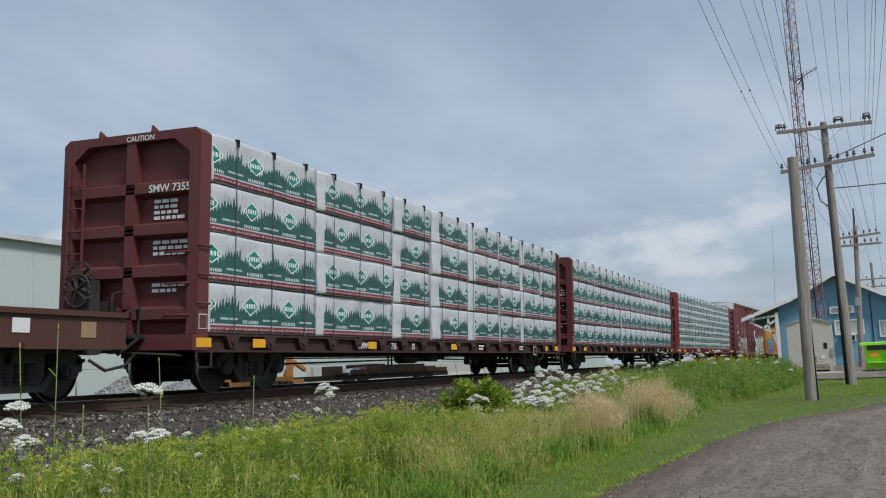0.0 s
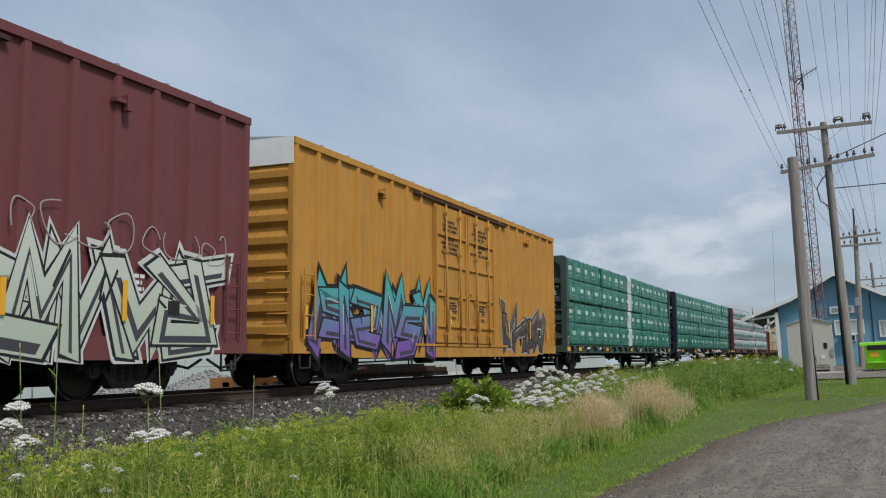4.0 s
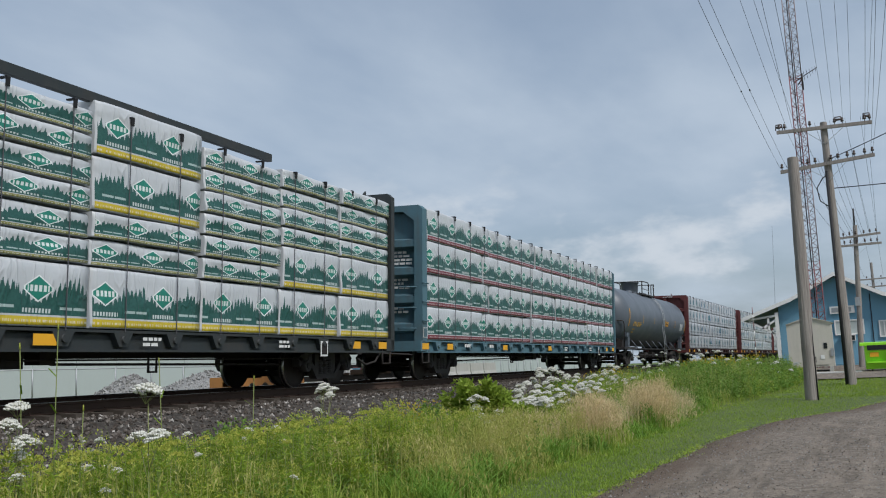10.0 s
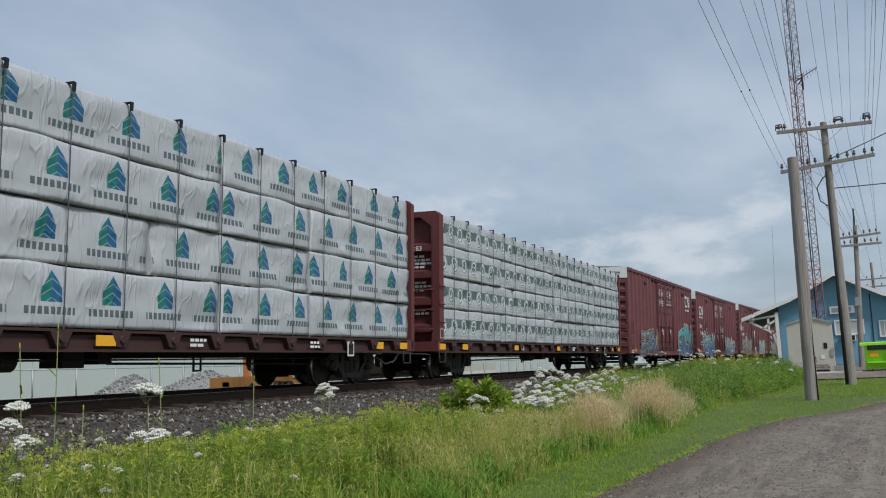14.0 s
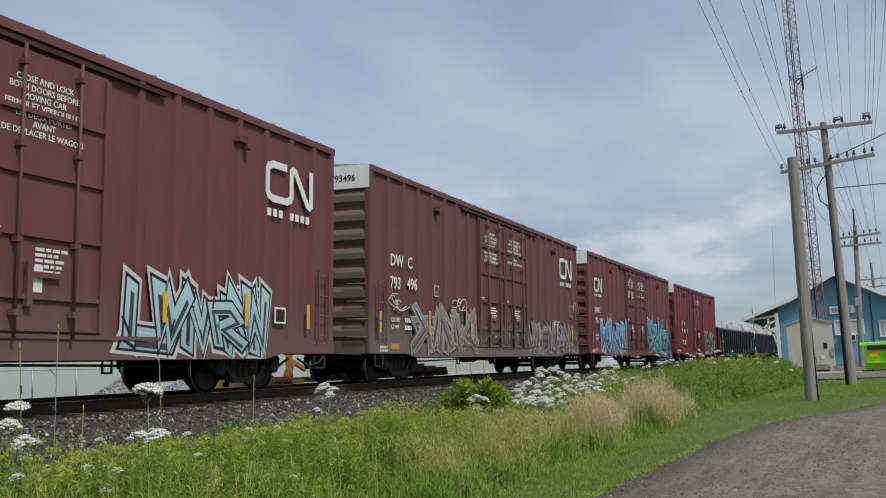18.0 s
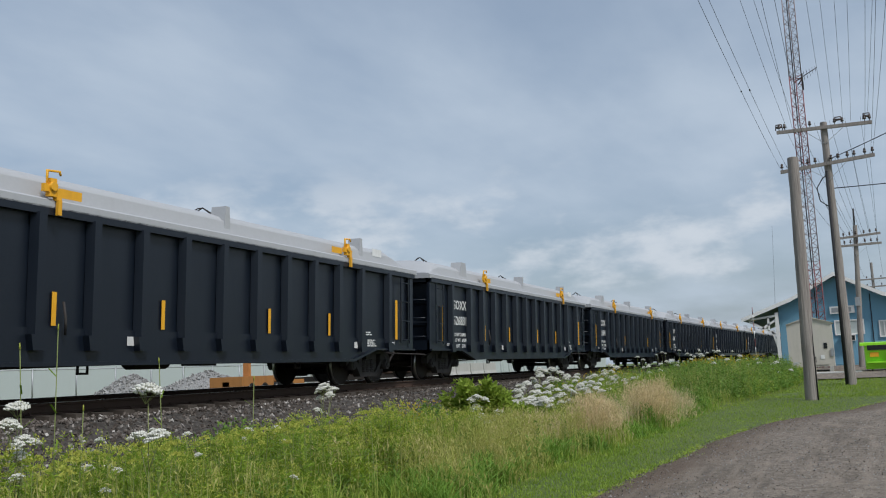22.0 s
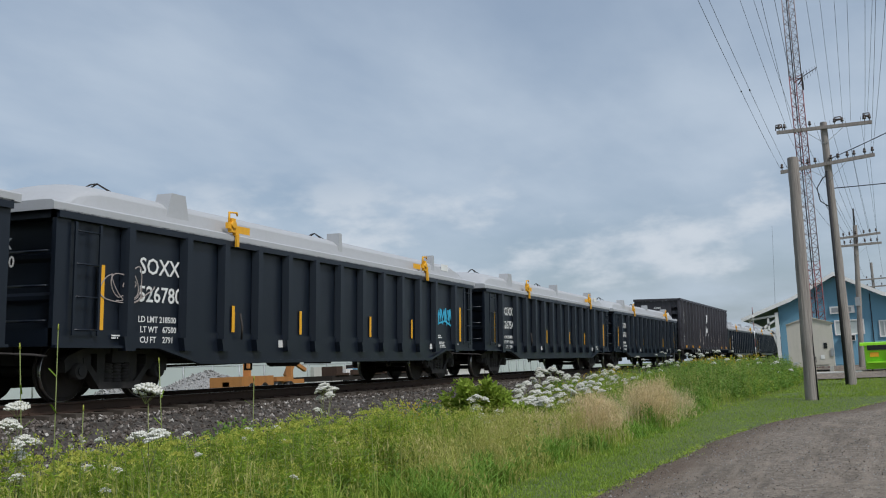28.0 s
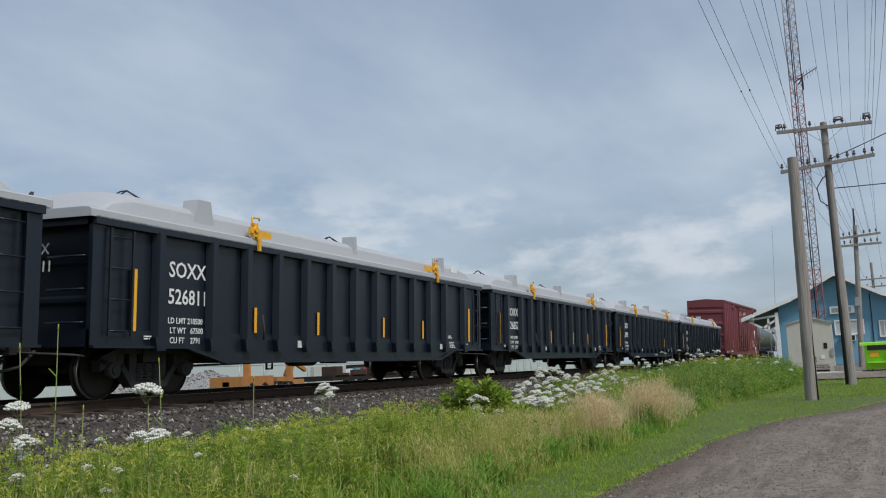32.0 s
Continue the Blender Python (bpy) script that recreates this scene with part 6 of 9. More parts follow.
wrapped_car(251.02, BLUEGREY, WRAP_RED, "weathered blue-grey centre-beam car with white printed packs", plan="b", seed=8, number="737", **red_load)
tankcar(276.0)
fir = dict(packlabel="lumber pack in white sheet printed with a blue-green fir", guards=True)
wrapped_car(293.89, MAROON, WRAP_FIR, "maroon centre-beam car with white fir-printed lumber packs", plan="d", seed=9, number="626287", puff=0.045, sill_marks=((7.0, "626"), (8.6, "87")), **fir)
wrapped_car(318.43, MAROON, WRAP_FIR, "maroon centre-beam car with torn white fir-printed packs", plan="b", seed=10, number="20201", puff=0.06, **fir)
wrapped_car(342.97, MAROON, WRAP_RING, "maroon centre-beam car with white packs banded in grey-green", plan="c", seed=11, number="626183", puff=0.05, strap_step=1.1, packlabel="lumber pack in white sheet with a dark band and rings", sill_marks=((7.2, "626"),))

P16 = tagged_paint("maroon_box_paint_plain", (0.142, 0.047, 0.049), [])
P18 = tagged_paint("maroon_box_paint_dusty", (0.140, 0.048, 0.049), [], dust=0.35)
P19 = tagged_paint("maroon_box_paint_grimy", (0.132, 0.050, 0.051), [], dust=0.75)
P21 = tagged_paint("wine_red_paint", (0.150, 0.036, 0.040), [])
tagged_car(367.92, P16, "maroon steel box car with teal spray painting",
           [(2.5, 7.2, 0.6, 2.1, (0.10, 0.16, 0.22), (0.20, 0.26, 0.30), SPRAYBLACK, SPRAYGREY, "grey-blue sprayed letters"), (13.6, 18.7, 0.55, 2.5, (0.08, 0.20, 0.36), (0.12, 0.44, 0.42), SPRAYBLACK, SPRAYWHITE, "teal sprayed letters rimmed in white")],
           number="DWC 793799", logo=((16.3, 3.85, 0.62),))
tagged_car(388.66, P16, "maroon steel box car with pale blue spray painting",
           [(2.2, 7.2, 0.52, 2.2, (0.06, 0.20, 0.46), (0.30, 0.58, 0.56), SPRAYBLACK, SPRAYWHITE, "pale teal to blue sprayed letters"), (12.3, 17.3, 0.56, 1.9, (0.10, 0.28, 0.44), (0.45, 0.56, 0.54), SPRAYBLACK, SPRAYWHITE, "pale blue sprayed letters")],
           [(10.0, 11.4, 2.1, 2.9, SPRAYWHITE, 6), (3.0, 3.8, 2.3, 3.0, SPRAYBLACK, 3)],
           number="DWC 794893", logo=((1.02, 3.54, 0.52),), marks=(("DWC", 1.02, 2.54, 0.37), ("794", 1.04, 2.06, 0.37), ("893", 1.90, 2.06, 0.37)))
tagged_car(409.41, P18, "maroon steel box car with dusty grey sill and blue spraying",
           [(1.2, 7.0, 0.62, 2.05, (0.22, 0.215, 0.20), (0.27, 0.26, 0.245), GHOST, SPRAYGREY, "dull grey sprayed letters with pale outlines"), (12.1, 16.4, 0.66, 1.98, (0.30, 0.44, 0.48), (0.42, 0.60, 0.62), SPRAYBLACK, SPRAYWHITE, "pale cyan sprayed patch with dark drips")],
           [(3.0, 3.9, 2.0, 2.35, SPRAYWHITE, 4), (0.15, 0.75, 2.7, 3.5, SPRAYWHITE, 6)],
           top=5.24, number="DWC 793699", logo=((16.3, 3.74, 0.68),), marks=(("DW", 0.87, 2.90, 0.40), ("C", 1.90, 2.89, 0.40), ("793", 0.87, 2.33, 0.40), ("699", 1.88, 2.34, 0.40)))
tagged_car(430.15, P19, "maroon steel box car with dust and faint scrawls",
           [(2.3, 7.1, 0.70, 1.95, (0.16, 0.13, 0.115), (0.24, 0.20, 0.18), CHALK, GHOST, "faded grey sprayed letters"), (7.3, 11.9, 0.85, 1.70, (0.10, 0.07, 0.065), (0.13, 0.09, 0.085), GHOST, None, "dim brown sprayed letters"),
            (12.1, 18.6, 0.70, 1.80, (0.13, 0.10, 0.09), (0.18, 0.14, 0.13), CHALK, GHOST, "faint grey sprayed letters")],
           [(5.1, 5.8, 1.95, 2.3, SPRAYWHITE, 4), (1.0, 1.7, 1.75, 2.2, SPRAYWHITE, 5), (17.4, 18.7, 2.1, 2.9, CHALK, 6)],
           top=5.24, number="DWC 793496", logo=((16.3, 3.74, 0.68),), marks=(("DW", 1.05, 2.88, 0.42), ("C", 2.06, 2.89, 0.42), ("793", 1.03, 2.32, 0.42), ("496", 2.03, 2.35, 0.42)))
tagged_car(450.89, P16, "maroon steel box car with bright blue spray painting",
           [(1.9, 7.2, 0.5, 2.3, (0.04, 0.13, 0.32), (0.06, 0.32, 0.54), SPRAYWHITE, SPRAYPURPLE, "bright blue sprayed letters"), (12.3, 18.8, 0.5, 2.62, (0.045, 0.24, 0.35), (0.07, 0.36, 0.48), SPRAYBLACK, SPRAYWHITE, "turquoise spiked sprayed letters")],
           top=5.24, number="795087", logo=((1.02, 3.54, 0.52),), marks=(("DWC", 1.02, 2.54, 0.37), ("795", 1.04, 2.06, 0.37), ("087", 1.90, 2.06, 0.37)))
tagged_car(471.63, P21, "wine red ribbed box car with a single wide door",
           [(10.4, 14.9, 0.68, 2.25, (0.06, 0.035, 0.03), (0.03, 0.027, 0.03), SPRAYGREY, SPRAYWHITE, "black sprayed letters rimmed in white")], length=15.95,
           door=(6.3, 9.95), leaves=1, posts=0.86, end_step=1.0, notices=SHORT_WORDS, number="GTW 406635", marks=(("GT", 2.02, 2.58, 0.34), ("W", 2.96, 2.57, 0.34), ("40", 2.03, 2.11, 0.34), ("66", 2.86, 2.11, 0.34), ("35", 3.75, 2.11, 0.34)))


def tag_scrawl(car, x0, z0, w, h, mat, seed, y=-1.60, label=""):
    rnd = random.Random(seed)
    bm = bmesh.new()
    for k in range(7):
        a = x0 + w * k / 7
        pts = [(a + rnd.uniform(-0.05, 0.25), z0 + h * q + rnd.uniform(-0.08, 0.08)) for q in (0.1, 0.9, 0.35, 0.75)]
        ribbon(bm, pts, 0.05, y)
    ribbon(bm, [(x0, z0), (x0 + w * 0.5, z0 + 0.08), (x0 + w, z0 - 0.05)], 0.05, y)
    part("scrawl", bm, mat, car, label)


TURQUOISE = painted("spray_turquoise", (0.05, 0.36, 0.55), 0.6, dirt=0.1)


NUMBERS = ("526745", "526840", "526831", "526841", "526828", "526710", "526766", "526714", "526803", "526780", "526754", "526763")
x = 489.34
for k in range(12):
    g = gondola(x, NUMBERS[k], "218400" if k % 2 == 0 else "218500", "67600" if k % 2 == 0 else "67500")
    if k == 9:
        tag_scrawl(g, 14.0, 1.55, 1.0, 0.45, TURQUOISE, 4, -1.40, "turquoise sprayed scrawl")
        scribble(g, 1.12, 1.55, 1.5, 2.1, CHALK, 6, 5, 0.014, -1.45, "thin pale scrawl")
    x += 17.534
tall_gondola(699.75)
x = 720.60
for k, nb in enumerate(("526779", "526811", "526852", "526790", "526722")):
    gondola(x, nb, "218500", "67500")
    x += 17.534
boxcar(809.4, 18.95, P21, "wine red steel box car far down the train", number="", end_band=False, end_step=1.0)
tankcar(830.2)


def motions():
    """The train rolls past at a nearly even speed; its axles turn while they are near."""
    def run(t):
        return SPEED * t - SLOW * t * t / 2
    for car, at in CARS:
        times = [t for t in ((at - s) / SPEED for s in range(170, 0, -10)) if 0.3 < t < 31.7]
        times += [t for t in range(0, 33, 4) if all(abs(t - q) > 0.3 for q in times)]
        walk(car, [(t, on_line(at - run(t))) for t in sorted(times)])
    for axle, place, q in AXLES:
        # turned in even steps while the car is between 60 m ahead and 10 m past the camera
        t0 = max(0.0, (place - 60) / SPEED)
        t1 = min(32.0, (place + 30) / SPEED)
        base = pose(q, 0, WHEEL)
        if t1 <= t0:
            walk(axle, [(0.0, base), (32.0, base)])
            continue
        f0, f1 = round(t0 * FPS), round(t1 * FPS)
        rows = [(0.0, base)] if f0 > 0 else []
        for f in range(f0, f1 + 1, 1):
            rows.append((f / FPS, pose(q, 0, WHEEL, 0, -((f - f0) * 84.0) % 360.0, 0)))
        if f1 < 32 * FPS:
            rows.append((32.0, rows[-1][1]))
        walk(axle, rows)

# ---- ground ----
RAIL_Z = (TRACK @ Vector((0, 0, 0))).z


def smooth(a, lo, hi):
    t = min(1.0, max(0.0, (a - lo) / (hi - lo)))
    return t * t * (3 - 2 * t)


def ground_z(x, y):
    """Flat by the lane, rising gently along the line; a ditchless bank up to the track, a yard behind it."""
    z = min(0.8, max(0.0, 0.012 * (x - 8)))
    bank = smooth(y, 5.0, 8.2)
    z = z * (1 - bank) + 0.27 * bank
    yard = smooth(y, 12.2, 14.2)
    z = z * (1 - yard) + 0.95 * yard
    z += 0.15 * smooth(y, 14, 16)
    return z


def grid_axis(stops):
    vals = [stops[0][0]]
    for (a, _), (b, s) in zip(stops[:-1], stops[1:]):
        n = max(1, int(round((b - a) / s)))
        vals += [a + (b - a) * (k + 1) / n for k in range(n)]
    return vals


def soil_fill(n, b):
    v = n.coord()
    big, fine = n.noise(0.5, v, 4), n.noise(22, v, 4, 0.7)
    c = n.mix(big, (0.070, 0.105, 0.024), (0.110, 0.160, 0.034))
    n.feed(b["Base Color"], n.mix(n.mul(n.step(fine, 0.45, 0.75), 0.5), c, (0.10, 0.075, 0.04)))
    b["Roughness"].default_value = 0.95
    n.feed(b["Normal"], n.bump(fine, 0.8, 0.05))


SOIL = material("grassy_soil", soil_fill)
xs = grid_axis([(-1500, 0), (-200, 260), (-10, 19), (70, 2), (140, 7), (500, 60), (2500, 400)])
ys = grid_axis([(-1500, 0), (-200, 260), (-12, 12), (18, 0.75), (60, 6), (300, 60), (2000, 340)])
verts, faces = [], []
for yy in ys:
    for xx in xs:
        near = 1.0 if -10 < xx < 70 and -12 < yy < 9 else 0.0
        verts.append((xx, yy, ground_z(xx, yy) + near * 0.05 * noise.noise(Vector((xx * 0.35, yy * 0.35, 0)))))
nx_ = len(xs)
for j in range(len(ys) - 1):
    for i in range(nx_ - 1):
        a = j * nx_ + i
        faces.append((a, a + 1, a + nx_ + 1, a + nx_))
me = bpy.data.meshes.new("ground")
me.from_pydata(verts, [], faces)
me.materials.append(SOIL)
tagged(new("ground", me), "grassy ground rising in a bank to the railway", "ground", kind="structure")


def gravel_fill(n, b, verge=True):
    v = n.coord()
    big = n.noise(0.45, v, 5, 0.6)
    fine, grit = n.noise(70, v, 3, 0.7), n.noise(24, v, 4, 0.75)
    worn = n.noise(1.1, n.node("ShaderNodeMapping", i0=v, Rotation=(0, 0, 0.35), Scale=(0.35, 1.7, 1)).outputs[0], 5, 0.62)
    streak = n.noise(2.6, n.node("ShaderNodeMapping", i0=v, Rotation=(0, 0, 0.25), Scale=(0.3, 2.2, 1)).outputs[0], 4, 0.6)
    c = n.ramp(n.add(n.mul(grit, 0.35), n.add(n.mul(fine, 0.3), n.mul(n.noise(7, v, 4, 0.7), 0.35))), [(0.38, (0.050, 0.042, 0.038)), (0.5, (0.150, 0.134, 0.117)), (0.64, (0.32, 0.295, 0.262))])
    c = n.mix(n.mul(n.step(worn, 0.46, 0.62), 0.5), c, (0.068, 0.058, 0.048))
    c = n.mix(n.mul(n.step(streak, 0.48, 0.64), 0.5), c, (0.235, 0.213, 0.187))
    c = n.mix(n.mul(n.step(big, 0.55, 0.75), 0.35), c, (0.135, 0.105, 0.082))
    if verge:
        # soil and leaf litter along the grass
        e = n.xyz(n.coord("UV"))[0]
        c = n.mix(n.mul(n.step(n.add(e, n.mul(n.sub(worn, 0.5), 1.6)), 1.15, 0.15), 0.9), c, n.mix(fine, (0.050, 0.035, 0.024), (0.12, 0.086, 0.060)))
    earthy = n.node("ShaderNodeVectorMath", i0=c, i1=(1.12, 1.02, 0.90))
    earthy.operation = "MULTIPLY"
    n.feed(b["Base Color"], earthy.outputs[0])
    n.feed(b["Roughness"], n.add(0.75, n.mul(worn, 0.25)))
    n.feed(b["Normal"], n.bump(n.add(n.mul(grit, 0.8), n.add(n.mul(fine, 0.4), worn)), 0.7, 0.03))


GRAVEL = material("old_gravel_asphalt", gravel_fill)
YARD = material("old_asphalt", lambda n, b: gravel_fill(n, b, False))

# lane: its edge against the lawn, metres
LANE = [(-6, 2.95), (8, 2.95), (10.3, 2.83), (12.4, 2.58), (14.2, 2.38), (16.2, 2.28), (18.2, 1.99), (20.4, 1.60), (22.0, 0.90), (23.2, 0.12), (27.4, -1.0), (34, -2.8), (40, -4.2)]
LAWN = [(-6, 3.7), (8, 3.82), (10.3, 3.74), (13.6, 3.70), (15.2, 3.45), (18, 3.38), (24, 3.03), (27.3, 2.66), (32.3, 1.9), (36.3, 1.36), (40, 1.2), (50, 1.1)]


def along(line, x):
    for (xa, ya), (xb, yb) in zip(line[:-1], line[1:]):
        if x <= xb:
            return ya + (yb - ya) * max(0.0, (x - xa) / (xb - xa))
    return line[-1][1]


verts, faces = [], []
cols = 14
for i in range(0, 93):
    x = -6 + i * 0.5
    e = along(LANE, x) + 0.10 * noise.noise(Vector((x * 1.9, 0, 4))) + 0.06 * noise.noise(Vector((x * 6.1, 0, 9)))
    for j in range(cols + 1):
        y = e - (e + 14.0) * (j / cols) ** 1.6
        verts.append((x, y, ground_z(x, y) + 0.055 - 0.05 * (j == 0) + 0.015 * noise.noise(Vector((x * 0.5, y * 0.5, 2)))))
for i in range(92):
    for j in range(cols):
        a = i * (cols + 1) + j
        faces.append((a, a + 1, a + cols + 2, a + cols + 1)[::-1])
me = bpy.data.meshes.new("lane")
me.from_pydata(verts, [], faces)
me.materials.append(GRAVEL)
me.polygons.foreach_set("use_smooth", [True] * len(me.polygons))
layer = me.uv_layers.new(name="UVMap")
for lp in me.loops:
    i, j = divmod(lp.vertex_index, cols + 1)
    layer.data[lp.index].uv = (verts[i * (cols + 1)][1] - verts[lp.vertex_index][1], 0.0)
tagged(new("road", me), "worn grey gravel lane with patched asphalt", "road", kind="structure")

# the yard before the station
bm = bmesh.new()
vs = [bm.verts.new((x, y, ground_z(x, y) + 0.06)) for x, y in ((43, -12), (43, 1.6), (46, 3.4), (66, 3.6), (66, -12))]
bm.faces.new(vs[::-1])
bmesh.ops.recalc_face_normals(bm, faces=bm.faces)
solo("pavement", bm, YARD, "dark worn asphalt yard before the station", "yard", kind="structure")

# ---- track ----


def ballast_fill(n, b):
    v = n.coord()
    t = n.xyz(n.voronoi(17, v, 1))[0]
    d = n.voronoi(17, v, 0)
    n.feed(b["Base Color"], n.mix(n.noise(0.7, v, 3), n.ramp(t, [(0.1, (0.030, 0.025, 0.021)), (0.5, (0.062, 0.054, 0.046)), (0.9, (0.13, 0.12, 0.108))]), (0.044, 0.036, 0.029)))
    b["Roughness"].default_value = 0.9
    n.feed(b["Normal"], n.bump(n.mul(d, -1.0), 0.9, 0.05))


BALLAST = material("ballast_bed", ballast_fill)


def stone_fill(n, b):
    r = n.node("ShaderNodeNewGeometry").outputs["Random Per Island"]
    g = n.noise(30, n.coord(), 2)
    n.feed(b["Base Color"], n.mix(n.mul(g, 0.4), n.ramp(r, [(0.0, (0.042, 0.031, 0.024)), (0.5, (0.098, 0.079, 0.065)), (0.8, (0.180, 0.155, 0.135)), (0.94, (0.33, 0.30, 0.275)), (1.0, (0.52, 0.49, 0.45))]), (0.075, 0.062, 0.052)))
    b["Roughness"].default_value = 0.9


STONE = material("ballast_stone", stone_fill)


def pale_fill(n, b):
    r = n.node("ShaderNodeNewGeometry").outputs["Random Per Island"]
    g = n.noise(14, n.coord(), 3)
    n.feed(b["Base Color"], n.ramp(n.add(n.mul(r, 0.6), n.mul(g, 0.4)), [(0.1, (0.17, 0.165, 0.155)), (0.5, (0.30, 0.295, 0.285)), (0.9, (0.44, 0.435, 0.42))]))
    b["Roughness"].default_value = 0.9
    n.feed(b["Normal"], n.bump(n.voronoi(15, n.coord(), 0), 0.8, 0.05))


PALESTONE = material("pale_crushed_stone", pale_fill)


def track_sheet(name, outline, x0, x1, mat, label, step=5):
    verts, faces = [], []
    n = int((x1 - x0) / step)
    for i in range(n + 1):
        for y, z in outline:
            q = x0 + (x1 - x0) * i / n
            verts.append(TRACK @ Vector((q, y + bend(q), z)))
    k = len(outline)
    for i in range(n):
        for j in range(k - 1):
            a = i * k + j
            faces.append((a, a + 1, a + k + 1, a + k)[::-1])
    m2 = bpy.data.meshes.new(name)
    m2.from_pydata([tuple(v) for v in verts], [], faces)
    m2.materials.append(mat)
    return tagged(new(name, m2), label, "track bed", kind="structure")


track_sheet("ballast", [(-3.6, -0.95), (-1.75, -0.27), (-1.35, -0.25), (1.35, -0.25), (1.75, -0.27), (3.6, -1.1)], -840, 900, BALLAST, "grey crushed-stone ballast bed")


def rail_outline():
    return [(-0.075, -0.17), (0.075, -0.17), (0.075, -0.155), (0.010, -0.135), (0.010, -0.045), (0.036, -0.035), (0.036, -0.006), (0.028, 0.0), (-0.028, 0.0), (-0.036, -0.006), (-0.036, -0.035), (-0.010, -0.045), (-0.010, -0.135), (-0.075, -0.155)]


for s in (-1, 1):
    bm = bmesh.new()
    o = rail_outline()
    rings = []
    for x in (-840, -60, 0, *range(28, 172, 6), 900):
        rings.append([bm.verts.new(TRACK @ Vector((x, s * 0.755 + y + bend(x), z - 0.004))) for y, z in o])
    for r0, r1 in zip(rings[:-1], rings[1:]):
        for k in range(len(o)):
            f = bm.faces.new((r0[k], r0[(k + 1) % len(o)], r1[(k + 1) % len(o)], r1[k]))
            f.material_index = 1 if k in (6, 7, 8) else 0
    bm.faces.new(rings[0][::-1]), bm.faces.new(rings[-1])
    bmesh.ops.recalc_face_normals(bm, faces=bm.faces)
    solo("rail", bm, [RUSTRAIL, TREAD], "rusty steel rail with a bright worn top", "rail", "rails of the line", "structure")


def tie_mesh(bm):
    vs = box(bm, -0.115, 0.115, -1.30, 1.30, -0.35, -0.175)
    for s in (-1, 1):
        box(bm, -0.10, 0.10, s * 0.755 - 0.18, s * 0.755 + 0.18, -0.176, -0.162, 1)
        for q in (-1, 1):
            box(bm, -0.05, -0.02, s * 0.755 + q * 0.09 - 0.015, s * 0.755 + q * 0.09 + 0.015, -0.165, -0.135, 1)


bed = thing("track_ties", TRACK, "creosoted timber ties with tie plates under the rails", "railway ties", kind="structure")
rnd = random.Random(3)
TIE = cached("tie", tie_mesh, [CREOSOTE, RUSTRAIL])
x = 2.0
while x < 150:
    put("tie", TIE, bed, pose(x, bend(x) + rnd.uniform(-0.05, 0.05), rnd.uniform(-0.01, 0.01), 0, 0, rnd.uniform(-1.2, 1.2)))
    x += 0.53

# loose stones on the shoulder
rs = np.random.RandomState(5)


def stones(name, n, place, size, mat, label, cat, seed=1):
    """Many small angular stones joined into one mesh. place(k) gives the points."""
    r = np.random.RandomState(seed)
    base = np.array([(-1, -1, -0.6), (1, -0.8, -0.6), (0.9, 1, -0.6), (-0.8, 0.9, -0.6), (-0.6, -0.7, 0.6), (0.7, -0.5, 0.5), (0.5, 0.7, 0.7), (-0.7, 0.5, 0.5)])
    tri = np.array(HEX)
    pts = place(r, n)
    V = np.empty((n, 8, 3))
    for k in range(n):
        q = Euler(r.uniform(0, 6.28, 3)).to_matrix()
        s = size * r.uniform(0.45, 1.15) * r.uniform(0.7, 1.2, 3)
        V[k] = (base * r.uniform(0.75, 1.15, (8, 3)) * s) @ np.array(q) + pts[k]
    F = (tri[None] + (np.arange(n) * 8)[:, None, None]).reshape(-1, 4)
    m2 = bpy.data.meshes.new(name)
    m2.from_pydata(V.reshape(-1, 3).tolist(), [], F.tolist())
    m2.materials.append(mat)
    return tagged(new(name, m2), label, cat, kind="stuff")


def shoulder(r, n):
    x = 6 + 70 * r.uniform(0, 1, n) ** 1.6
    y = r.uniform(-3.4, -0.95, n)
    z = np.where(y < -1.75, -0.27 - (-1.75 - y) * 0.368, -0.25) + r.uniform(0.0, 0.02, n)
    T = np.array(TRACK)
    P = np.stack([x, y + np.array([bend(a) for a in x]), z, np.ones(n)], 1) @ T.T
    return P[:, :3]


stones("ballast_stones", 17000, shoulder, 0.030, STONE, "crushed grey and brown ballast stones", "gravel", 2)

# ---- poles, wires and tower ----


